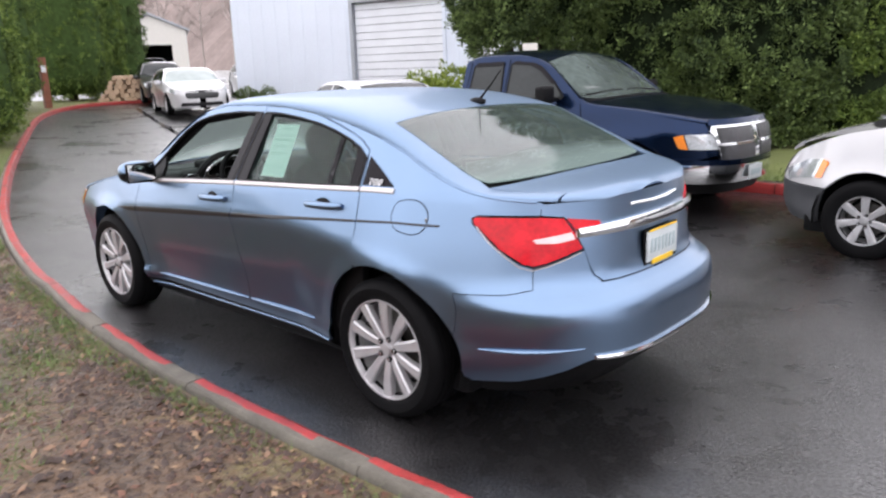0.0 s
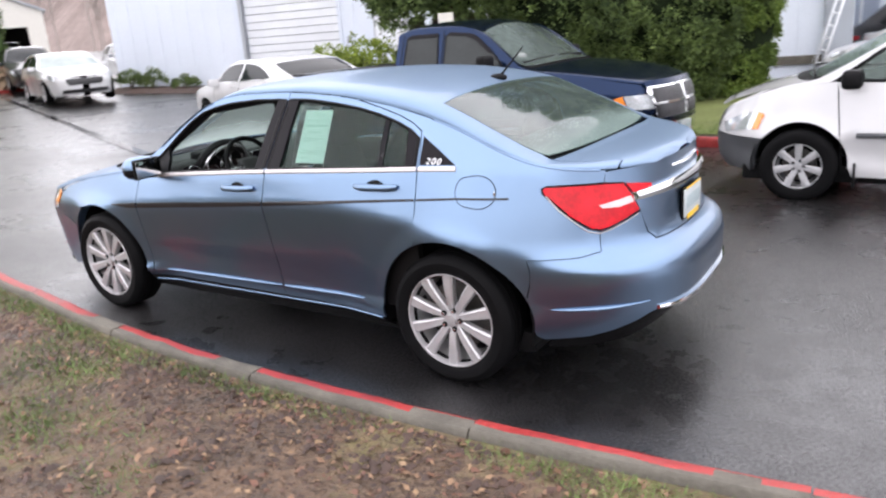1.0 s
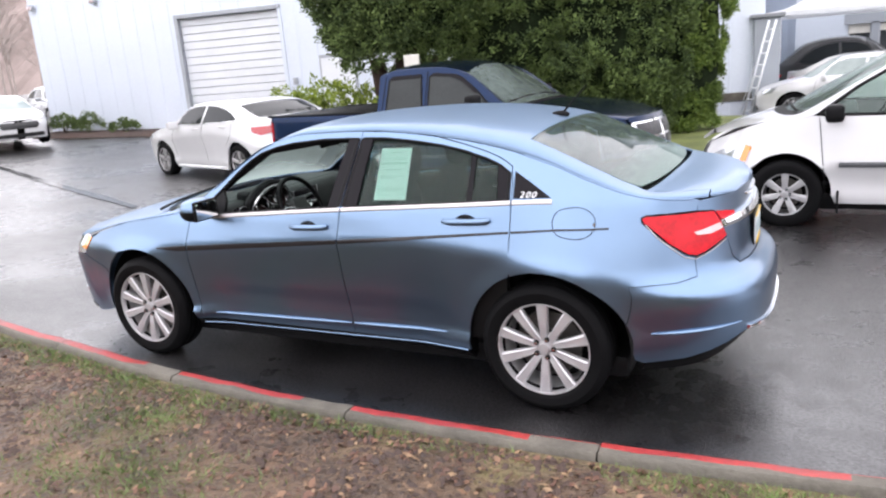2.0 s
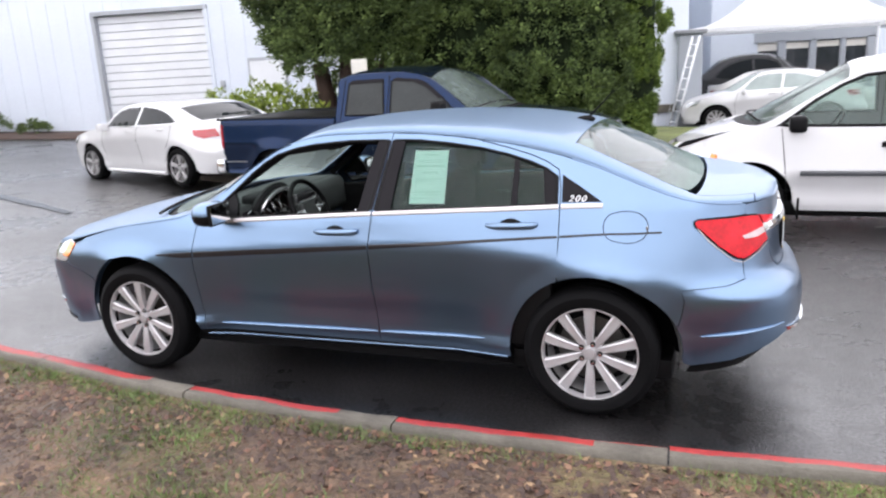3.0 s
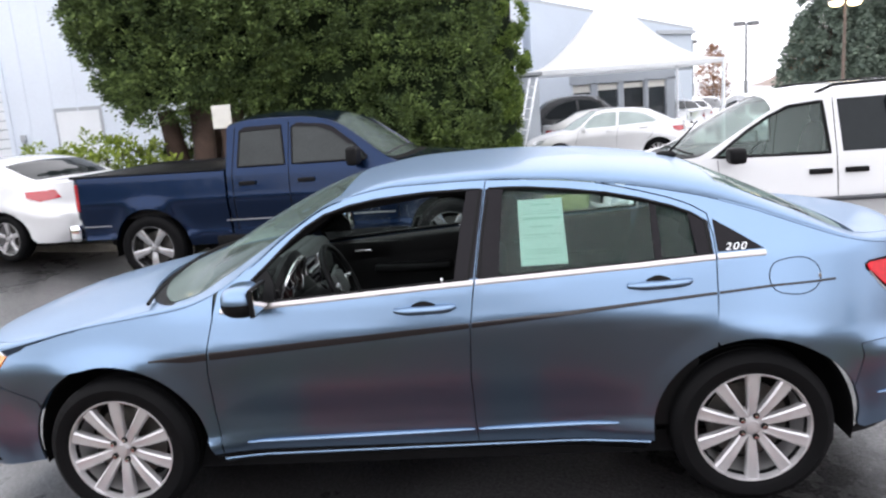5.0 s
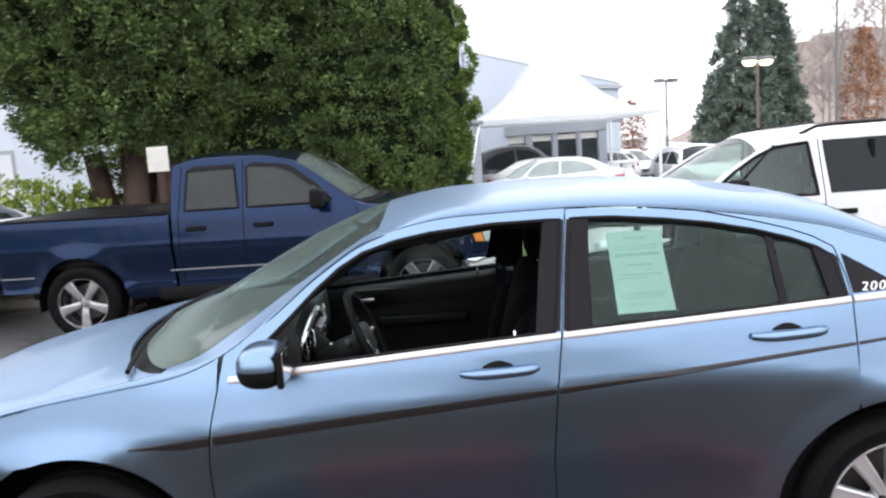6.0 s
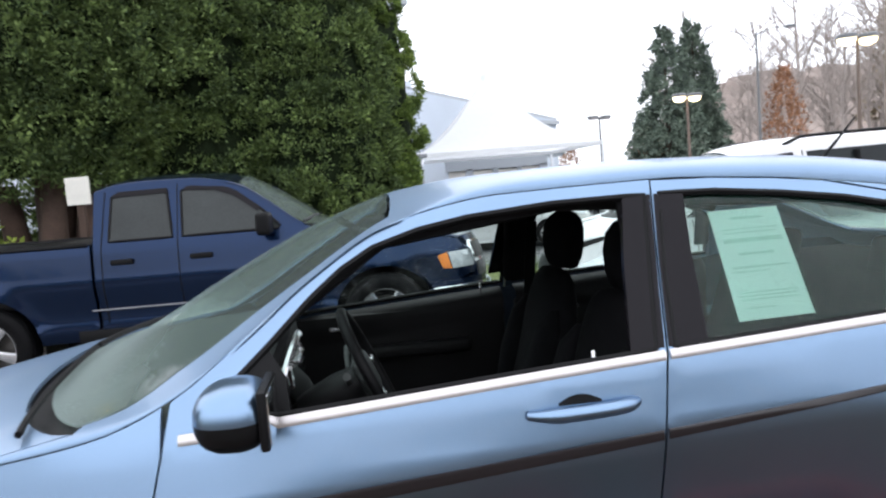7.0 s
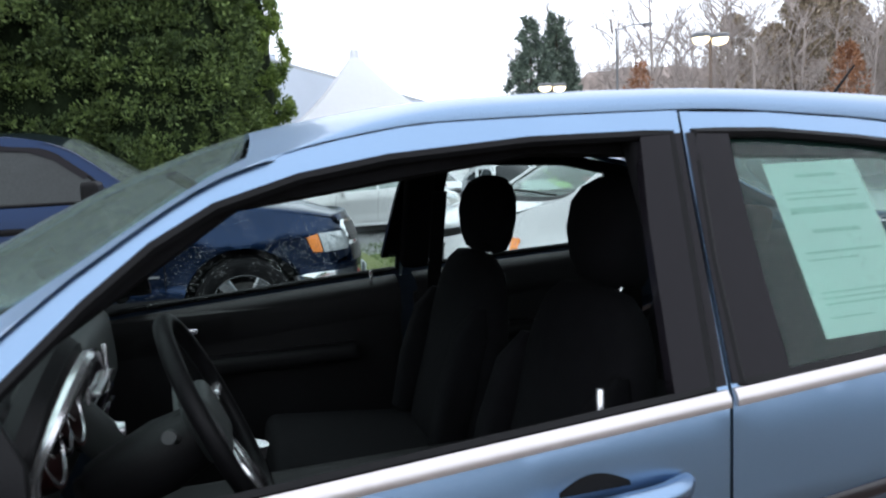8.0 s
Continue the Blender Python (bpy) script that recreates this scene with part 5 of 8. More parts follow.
def verge_mat():
    """Bare wet soil that gives way to thin grass and moss in patches."""
    m = mat("verge_soil_and_moss", (0.120, 0.076, 0.048), 0.62, var=0.8, scale=4.5, fine=34, bump=1.0, bump_scale=18, rvar=0.25)
    n, l = m.node_tree.nodes, m.node_tree.links
    b = n["Principled BSDF"]
    old = b.inputs["Base Color"].links[0].from_socket
    tc, nz, rg, mx = n.new("ShaderNodeTexCoord"), n.new("ShaderNodeTexNoise"), n.new("ShaderNodeMapRange"), n.new("ShaderNodeMix")
    nz.inputs["Scale"].default_value, nz.inputs["Detail"].default_value, nz.inputs["Roughness"].default_value = 1.1, 9, 0.78
    l.new(tc.outputs["Object"], nz.inputs["Vector"])
    rg.inputs["From Min"].default_value, rg.inputs["From Max"].default_value, rg.inputs["To Max"].default_value = 0.52, 0.70, 0.85
    l.new(nz.outputs[0], rg.inputs["Value"])
    mx.data_type = "RGBA"
    mx.inputs[7].default_value = (0.135, 0.150, 0.040, 1)
    sep, far, mxx = n.new("ShaderNodeSeparateXYZ"), n.new("ShaderNodeMapRange"), n.new("ShaderNodeMath")
    l.new(tc.outputs["Object"], sep.inputs[0])
    far.inputs["From Min"].default_value, far.inputs["From Max"].default_value, far.inputs["To Max"].default_value = -7.0, -11.0, 0.9
    l.new(sep.outputs[0], far.inputs["Value"])
    mxx.operation = "MAXIMUM"
    l.new(rg.outputs[0], mxx.inputs[0])
    l.new(far.outputs[0], mxx.inputs[1])
    l.new(mxx.outputs[0], mx.inputs[0])
    l.new(old, mx.inputs[6])
    l.new(mx.outputs[2], b.inputs["Base Color"])
    next(k for k in n if k.type == "BUMP").inputs["Distance"].default_value = 0.12
    return m


tagged(raw("verge", vv, vf, verge_mat()), "muddy verge with thin grass and fallen leaves", "verge", kind="structure")


def verge_place(rnd, near=True):
    """A random place on the verge."""
    if near:
        x = rnd.uniform(-6.5, 3.0)
    else:
        x = rnd.uniform(-20, -5)
    y0 = kerb_y(x)
    o = .16 + rnd.random() ** 1.4 * (2.9 if near else 2.0)
    return x, y0 - o, o


kerb_y = curve(sorted([(x, y) for x, y in KERB[:17]]))
def patch(x, y, k=0.9):
    return noise.noise(Vector((x * k, y * k, 7.3))) + 0.5 * noise.noise(Vector((x * 2.6, y * 2.6, 1.1)))


def surf(x, y, o):
    return gz(x, kerb_y(x)) + .098 + .045 * min(o, 3) * .6 + 0.030 * noise.noise(Vector((x * 1.3, y * 1.3, 0))) + 0.018 * noise.noise(Vector((x * 5, y * 5, 3)))


rnd = random.Random(11)
gv, gf = [], []
for i in range(120000):
    x, y, o = verge_place(rnd, i % 6 > 0)
    if patch(x, y) + (0.45 if o < .28 else 0) < 0.02 + rnd.random() * .55:
        continue
    z = surf(x, y, o)
    a, L, w = rnd.uniform(0, math.tau), rnd.uniform(.012, .045), rnd.uniform(.0018, .004)
    lx, ly = rnd.gauss(0, .025), rnd.gauss(0, .025)
    k = len(gv)
    gv += [(x - w * math.cos(a), y - w * math.sin(a), z - .004), (x + w * math.cos(a), y + w * math.sin(a), z - .004), (x + lx, y + ly, z + L)]
    gf.append((k, k + 1, k + 2))
tagged(raw("grass", gv, gf, grass_mat), "thin short winter grass on the verge", "grass", kind="stuff")

lv, lf = [], []
for i in range(20000):
    x, y, o = verge_place(rnd, i % 8 > 0)
    if rnd.random() < .35 + .4 * patch(x + 9, y, .7):
        continue
    z = surf(x, y, o) + .006
    r, a = rnd.choice((.006, .008, .010, .014, .020)) * rnd.uniform(.8, 1.3), rnd.uniform(0, math.tau)
    tx, ty = rnd.gauss(0, .35), rnd.gauss(0, .35)
    k = len(lv)
    for j, rr in enumerate((1.25, .55, .7, .5, 1.0, .5, .7, .55)):
        b = a + j * math.tau / 8
        px, py = r * rr * math.cos(b), r * rr * math.sin(b)
        lv.append((x + px, y + py, z + px * tx + py * ty + .004 * (j % 2)))
    lf.append(tuple(range(k, k + 8)))
def leaf_material():
    m = mat("fallen_leaf", (0.17, 0.085, 0.045), 0.55, var=0.3)
    n, l = m.node_tree.nodes, m.node_tree.links
    g, r = n.new("ShaderNodeNewGeometry"), n.new("ShaderNodeValToRGB")
    r.color_ramp.elements[0].color, r.color_ramp.elements[1].color = (0.030, 0.018, 0.014, 1), (0.27, 0.175, 0.095, 1)
    e = r.color_ramp.elements.new(0.6)
    e.color = (0.14, 0.06, 0.035, 1)
    l.new(g.outputs["Random Per Island"], r.inputs[0])
    l.new(r.outputs[0], n["Principled BSDF"].inputs["Base Color"])
    return m
tagged(raw("fallen_leaves", lv, lf, leaf_material(), flat=True), "brown fallen leaves scattered on the verge", "leaves", kind="stuff")

# clods of soil
cv, cf = [], []
for i in range(11000):
    x, y, o = verge_place(rnd)
    if patch(x, y) > .1:
        continue
    z, r = surf(x, y, o), rnd.choice((.008, .011, .015, .020, .028))
    k = len(cv)
    for j in range(5):
        a = j * math.tau / 5 + rnd.random()
        cv.append((x + r * math.cos(a) * rnd.uniform(.7, 1.3), y + r * math.sin(a) * rnd.uniform(.7, 1.3), z - .006))
    cv.append((x + rnd.gauss(0, .004), y + rnd.gauss(0, .004), z + r * rnd.uniform(.4, .8)))
    cf += [(k + j, k + (j + 1) % 5, k + 5) for j in range(5)]
tagged(raw("soil_clods", cv, cf, soil), "loose clods of wet soil", "soil", kind="stuff")

# island: lawn under the trees
iv = []
for i in range(29):
    x = -9.6 + 9.9 * i / 28
    for j in range(14):
        t = j / 13
        y = 7.58 + (16.5 - 7.58) * t
        iv.append((x, y, gz(x, y) + .13 + .03 * noise.noise(Vector((x, y, 0))) + .10 * math.sin(t * math.pi)))
tagged(raw("island_lawn", iv, [(i * 14 + j, (i + 1) * 14 + j, (i + 1) * 14 + j + 1, i * 14 + j + 1) for i in range(28) for j in range(13)], lawn), "winter lawn on the planted island", "lawn", kind="structure")
iv = []
for i in range(29):
    x = .3 + 14 * i / 28
    for j in range(6):
        y = 7.52 + 2.6 * j / 5
        iv.append((x, y, gz(x, y) + .125 + .02 * noise.noise(Vector((x * 2, y * 2, 0)))))
tagged(raw("island_lawn", iv, [(i * 6 + j, (i + 1) * 6 + j, (i + 1) * 6 + j + 1, i * 6 + j + 1) for i in range(28) for j in range(5)], lawn), "strip of winter lawn behind the kerb", "lawn", kind="structure")
# grass blades on the lawn that can be seen between truck and van
gv, gf = [], []
for i in range(9000):
    x, y = rnd.uniform(-3.5, 1.6), 7.6 + rnd.random() ** 1.5 * 4
    z = gz(x, y) + .13 + .03 * noise.noise(Vector((x, y, 0)))
    a, L, w = rnd.uniform(0, math.tau), rnd.uniform(.03, .08), .006
    k = len(gv)
    gv += [(x - w * math.cos(a), y - w * math.sin(a), z), (x + w * math.cos(a), y + w * math.sin(a), z), (x + rnd.gauss(0, .03), y + rnd.gauss(0, .03), z + L)]
    gf.append((k, k + 1, k + 2))
tagged(raw("grass", gv, gf, grass_mat), "short grass on the island", "grass", kind="stuff")

# tar seams and lot lines on the road
def strip_on_ground(name, pts, width, material, label, cat, lift=.004):
    run = along(pts, .4)
    rr = random.Random(5)
    v, fcs = [], []
    for i, p in enumerate(run):
        d = (run[min(len(run) - 1, i + 1)] - run[max(0, i - 1)]).normalized()
        w = width * rr.uniform(.75, 1.25) / 2
        for k in (-1, 1):
            x, y = p.x - d.y * w * k, p.y + d.x * w * k
            v.append((x, y, gz(x, y) + lift + .006))
    fcs = [(2 * i, 2 * i + 1, 2 * i + 3, 2 * i + 2) for i in range(len(run) - 1)]
    return tagged(raw(name, v, fcs, material), label, cat, kind="structure")
strip_on_ground("tar_seam", [(-24.3, 10.6), (-22.2, 9.8), (-16.8, 7.8), (-14.6, 7.0), (-11.7, 5.9), (-9.8, 5.2), (-7.9, 4.5)], .16, tar, "dark tar seam across the wet road", "tar seam")
strip_on_ground("lot_line", [(1.70, 5.53), (2.27, 5.76), (2.9, 6.06), (3.6, 6.4)], .05, white_line, "worn white parking line", "line", -.002)
strip_on_ground("lot_line", [(2.13, 5.0), (2.67, 5.27), (3.4, 5.6)], .05, white_line, "worn white parking line", "line", -.002)

# ---- buildings ----
white_metal = mat("white_metal_siding", (0.66, 0.71, 0.79), 0.5, var=0.05, scale=0.6, fine=12, rvar=0.08)
white_door = mat("white_roller_door", (0.73, 0.75, 0.78), 0.45, var=0.06, scale=1.5, fine=30)
grey_trim = mat("grey_trim", (0.36, 0.38, 0.41), 0.5, var=0.12)
grey_wall = mat("grey_painted_wall", (0.30, 0.325, 0.355), 0.6, var=0.08, scale=1.0)
dark_grey = mat("dark_grey_fascia", (0.20, 0.21, 0.225), 0.5)
tent_cloth = mat("white_tent_fabric", (0.82, 0.83, 0.84), 0.6, var=0.04, bump=0.1, bump_scale=20)
lt, tl, mx_ = tent_cloth.node_tree.links, tent_cloth.node_tree.nodes.new("ShaderNodeBsdfTranslucent"), tent_cloth.node_tree.nodes.new("ShaderNodeMixShader")
tl.inputs[0].default_value = (0.85, 0.86, 0.87, 1)
mx_.inputs[0].default_value = 0.5
lt.new(tent_cloth.node_tree.nodes["Principled BSDF"].outputs[0], mx_.inputs[1])
lt.new(tl.outputs[0], mx_.inputs[2])
lt.new(mx_.outputs[0], tent_cloth.node_tree.nodes["Material Output"].inputs[0])
shop_glass = mat("dark_shop_glass", (0.03, 0.035, 0.04), 0.06, 0, 0.4, var=0.5, scale=1.5)
cream = mat("cream_siding", (0.62, 0.60, 0.55), 0.6, var=0.08)
dark_void = mat("interior_shade", (0.02, 0.02, 0.02), 0.9)
plank = mat("cut_firewood", (0.50, 0.36, 0.25), 0.75, var=0.25, scale=3, fine=30, per=0.5)
post_wood = mat("stained_post", (0.24, 0.085, 0.05), 0.7, var=0.25)

# the big white hall: frame of its own, u along the front, w back
HALL = pose(-13.5, 15.4, 0, 0, 0, 12.0)
hall = thing("service_hall", "large white metal-sided service hall with a roller door", "building")
hall.matrix_world = HALL
U0, U1, TOP, BASE = -8.9, 13.6, 6.2, -.3
D0, D1, DTOP = -3.42, 0.0, 3.72
hz = lambda u: gz(*(HALL @ Vector((u, 0, 0))).xy)
def wall_block(name, u0, u1, z0, z1, th=.22, m=white_metal, w0=0.0, label=""):
    return part(name, box(u1 - u0, th, z1 - z0, ((u0 + u1) / 2, w0 + th / 2, (z0 + z1) / 2)), m, hall, label, flat=True)
wall_block("wall", U0, D0, BASE, TOP)
wall_block("wall", D1, U1, BASE, TOP)
wall_block("wall", D0, D1, DTOP, TOP)
part("side_wall", box(.22, 16, TOP - BASE, (U0 + .11, 8.2, (TOP + BASE) / 2)), white_metal, hall, flat=True)
part("side_wall", box(.22, 16, TOP - BASE, (U1 - .11, 8.2, (TOP + BASE) / 2)), white_metal, hall, flat=True)
part("back_wall", box(U1 - U0, .22, TOP - BASE, ((U0 + U1) / 2, 16.2, (TOP + BASE) / 2)), white_metal, hall, flat=True)
part("roof", box(U1 - U0 + .5, 16.8, .18, ((U0 + U1) / 2, 8.1, TOP + .1)), grey_trim, hall, flat=True)
for i in range(int((U1 - U0) / .61)):
    u = U0 + .3 + .61 * i
    for a, b in (((BASE, TOP),) if not D0 - .12 < u < D1 + .12 else ((DTOP + .12, TOP),)):
        bm = box(.045, .020, b - a, (u, -.006, (a + b) / 2), .010, 1)
        part("siding_rib", bm, white_metal, hall, flat=True)
n_slat = 15
for i in range(n_slat):
    z0 = hz(-1.7) + (DTOP - hz(-1.7)) * i / n_slat
    h = (DTOP - hz(-1.7)) / n_slat
    bm = box(D1 - D0, .04, h - .02, ((D0 + D1) / 2, .14, z0 + h / 2), .012, 1)
    part("door_slat", bm, white_door, hall, flat=True)
part("door_backing", box(D1 - D0, .02, DTOP - BASE, ((D0 + D1) / 2, .18, (DTOP + BASE) / 2)), grey_trim, hall, flat=True)
for u in (D0 - .06, D1 + .06):
    part("door_jamb", box(.12, .26, DTOP - BASE + .12, (u, .08, (DTOP + BASE) / 2 + .06), .01, 1), white_metal if u > -1 else grey_trim, hall, flat=True)
part("door_head", box(D1 - D0 + .24, .26, .12, ((D0 + D1) / 2, .08, DTOP + .06), .01, 1), grey_trim, hall, flat=True)
part("side_door", box(1.05, .05, 2.1, (1.75, -.01, hz(1.7) + 1.05), .01, 1), white_door, hall, "plain white side door")
part("side_door_frame", box(1.21, .03, 2.2, (1.75, .0, hz(1.7) + 1.1), .005, 1), grey_trim, hall)
part("switch_box", box(.12, .10, .20, (.35, -.05, hz(0) + 1.45), .01), grey_trim, hall)
for u in (-6.3, -8.7):
    lampb = part("wall_lamp", box(.22, .18, .16, (u, -.09, 4.55), .03), grey_trim, hall, "small grey wall lamp")
    part("lamp_glass", box(.16, .04, .10, (u, -.19, 4.52), .02), clear_lens, lampb)
part("base_strip", box(U1 - U0, .05, .22, ((U0 + U1) / 2, -.03, .12 + hz(-6) * .5), .01, 1), concrete, hall)

# narrow planting bed along the hall front
bed = []
for i in range(15):
    u = U0 + .3 + (D0 - .6 - U0) * i / 14
    for w in (-1.3, -1.15, -.05):
        p = HALL @ Vector((u, w, 0))
        bed.append((p.x, p.y, gz(p.x, p.y) + (.02 if w < -1.2 else .14)))
tagged(raw("planting_bed", bed, [(i * 3 + j, i * 3 + j + 1, i * 3 + j + 4, i * 3 + j + 3) for i in range(14) for j in range(2)], soil), "narrow planting bed along the hall", "planting bed", kind="structure")

# cream shed far up the road
shed = thing("shed", "cream gabled shed with an open doorway", "shed", (-45.9, 22.4, gz(-45.9, 22.4)), 62)
gable = [(-2.3, 0), (-1.3, 0), (-1.3, 2.4), (1.3, 2.4), (1.3, 0), (2.3, 0), (2.3, 3.3), (0, 4.3), (-2.3, 3.3)]
part("gable_wall", prism(gable, .2), cream, shed, flat=True)
for x in (-2.2, 2.2):
    part("side_wall", box(.2, 8, 3.3, (x, 4.2, 1.65)), cream, shed, flat=True)
# back wall coloured near-black for the shade inside the doorway
part("back_wall", box(4.4, .2, 3.4, (0, 8.2, 1.7)), dark_void, shed, flat=True)
for k in (-1, 1):
    part("roof", box(2.75, 8.8, .12, (k * 1.24, 4.2, 3.86), 0, 2, pose(0, 0, 0, 0, k * 23.5, 0)), grey_trim, shed, flat=True)
part("floor", box(4.2, 8, .04, (0, 4.1, .02)), concrete, shed, flat=True)

# stack of timber and a stained post by the bend
stack = thing("log_pile", "pile of pale cut firewood logs at the road's bend", "logs", (-27.9, 12.0, gz(-27.9, 12.0)), 55)
rnd = random.Random(15)
for i in range(6):
    for j in range(9 - i):
        r = rnd.uniform(.085, .12)
        log = lathe([(.0001, -.34), (r * .97, -.34), (r, -.32), (r * 1.02, 0), (r, .32), (r * .97, .34), (.0001, .34)], 9)
        bmesh.ops.rotate(log, cent=(0, 0, 0), matrix=Matrix.Rotation(radians(rnd.uniform(-14, 14)), 3, "Z"), verts=log.verts)
        bmesh.ops.translate(log, vec=(-.92 + .10 * i + .215 * j + rnd.uniform(-.03, .03), rnd.uniform(-.07, .07), .11 + .175 * i), verts=log.verts)
        part("log", log, plank, stack)
post = thing("marker_post", "reddish-brown stained wooden marker post", "post", (-25.9, 8.15, gz(-25.9, 8.15) + .1))
part("shaft", box(.22, .22, 1.75, (0, 0, .87), .015, 1), post_wood, post)
part("plate", box(.02, .16, .24, (.12, -.02, 1.35), .004, 1), white_door, post)

# grey showroom, its white tent, and the tall white hall behind
show = thing("showroom", "low grey showroom with a shallow curved fascia and wide windows", "building", (0.2, 25.6, gz(2, 25)), 0)
SW = 5.4
wins = [(.35, 1.25), (1.45, 2.35), (2.55, 3.35), (3.5, 4.3), (4.4, 5.1)]
edges = [0] + [v for w in wins for v in w] + [SW]
for a, b in zip(edges[::2], edges[1::2]):
    part("pier", box(b - a, .25, 1.5, ((a + b) / 2, .12, 1.65)), grey_wall, show, flat=True)
part("lower_wall", box(SW, .25, .9, (SW / 2, .12, .45)), grey_wall, show, flat=True)
part("upper_wall", box(SW, .25, .5, (SW / 2, .12, 2.6)), grey_wall, show, flat=True)
for a, b in wins:
    wf = part("window", box(b - a, .05, 1.5, ((a + b) / 2, .16, 1.65)), shop_glass, show, "dark window with pale frame", flat=True)
    for x in (a + .02, b - .02):
        part("frame", box(.05, .09, 1.5, (x, .10, 1.65), .008, 1), grey_trim, wf)
    for z in (.92, 2.38):
        part("frame", box(b - a, .09, .05, ((a + b) / 2, .10, z), .008, 1), grey_trim, wf)
    part("blind", box(b - a - .1, .02, random.uniform(.12, .35), ((a + b) / 2, .12, 2.2), .004, 1), cream, wf)
fas = [(-.5 + 6.6 * i / 20, 2.72 + .45 * math.sin(math.pi * i / 20)) for i in range(21)]
part("fascia", prism(fas + [(x, z + .10) for x, z in fas[::-1]], -.08), grey_trim, show, flat=True)
part("gable_infill", prism(fas + [(6.0, 2.6), (-.4, 2.6)], -.06, pose(0, .1, 0)), grey_wall, show, flat=True)
part("side_wall", box(.25, 9, 2.9, (SW - .12, 4.7, 1.45)), grey_wall, show, flat=True)
part("side_wall", box(.25, 9, 2.9, (.12, 4.7, 1.45)), grey_wall, show, flat=True)
part("roof", box(SW, 9.0, .1, (SW / 2, 4.7, 2.9)), grey_trim, show, flat=True)

tent = thing("tent", "white peaked marquee tent on slim posts", "tent", (2.55, 20.9, gz(2.5, 20.9)))
n, R, H0, H1 = 12, 2.65, 2.68, 4.80
tv, tf = [], []
for k in range(4):
    for i in range(n):
        for j in range(9):
            t = j / 8
            s_ = -1 + 2 * i / (n - 1)
            prof = (1 - t)
            e = R * prof + .16 * t
            z = H0 + (H1 - H0) * t ** 1.75
            q = Matrix.Rotation(k * math.pi / 2, 3, "Z") @ Vector((s_ * e, -e, z))
            tv.append(tuple(q))
for k in range(4):
    for i in range(n - 1):
        for j in range(8):
            a = k * n * 9 + i * 9 + j
            tf.append((a, a + 9, a + 10, a + 1))
cn = raw("canopy", tv, tf, tent_cloth, tent)
part("finial", lathe([(.16, H1 - .02), (.13, H1 + .25), (.02, H1 + .2)], 12, "z"), tent_cloth, tent)
for k in range(4):
    for i in range(1):
        q = Matrix.Rotation(k * math.pi / 2, 3, "Z")
        bm = box(2 * R - .02, .012, .11, (0, -R - .008, H0 - .06), .003, 1)
        bmesh.ops.rotate(bm, cent=(0, 0, 0), matrix=q, verts=bm.verts)
        part("valance", bm, tent_cloth, tent)
    p = Matrix.Rotation(k * math.pi / 2, 3, "Z") @ Vector((-R, -R, 0))
    part("post", tube([(p.x, p.y, 0), (p.x, p.y, H0)], .045, 10), white_door, tent)
    part("guy_rope", tube([(p.x, p.y, H0), (p.x * 1.25, p.y * 1.25, 0)], .008, 5), white_door, tent)
pale_metal = mat("pale_blue_metal_siding", (0.46, 0.51, 0.58), 0.5, var=0.05, scale=0.6, fine=12)
hall2 = thing("rear_hall", "tall pale flat-roofed hall behind the showroom", "building", (7.5, 30.6, gz(7, 30)), 41)
part("wall", prism([(-9.5, -.5), (0, -.5), (0, 4.45), (-9.5, 5.45)], .3), pale_metal, hall2, flat=True)
part("wall", box(.3, 8, 4.9, (-.15, 4.2, 1.95)), pale_metal, hall2, flat=True)
part("roof", prism([(-9.7, 5.47), (.1, 4.44), (.1, 4.56), (-9.7, 5.59)], 8.4), grey_trim, hall2, flat=True)
part("wall", box(.3, 8, 5.8, (-9.35, 4.2, 2.4)), pale_metal, hall2, flat=True)
part("parapet", box(2.6, .12, .16, (-1.2, -.07, 4.35)), grey_trim, hall2, flat=True)
part("vent", box(.9, .9, 1.0, (-6.8, 3, 5.75), .05), pale_metal, hall2)
# low grey lean-to at the hall's far corner
lean = thing("lean_to", "grey metal lean-to beside the hall", "shed", (-.42, 17.9, gz(0, 18)), 12)
part("wall", box(.62, 1.8, 2.45, (.31, .9, 1.22), .02, 1), grey_wall, lean, flat=True)
part("roof", box(.80, 2.0, .10, (.31, .9, 2.50), .02, 1), dark_grey, lean, flat=True)
ladder = thing("ladder", "pale aluminium ladder leaning on the lean-to", "ladder", (-.62, 17.45, gz(-.6, 17.4)))
for k in (0, .30):
    part("rail", tube([(k * .6, -k * .8, 0), (.55 + k * .6, .25 - k * .8, 2.35)], .028, 6), white_door, ladder)
for i in range(8):
    t = (i + .6) / 8.4
    part("rung", tube([(.55 * t, .25 * t, 2.35 * t), (.55 * t + .18, .25 * t - .24, 2.35 * t)], .016, 6), white_door, ladder)


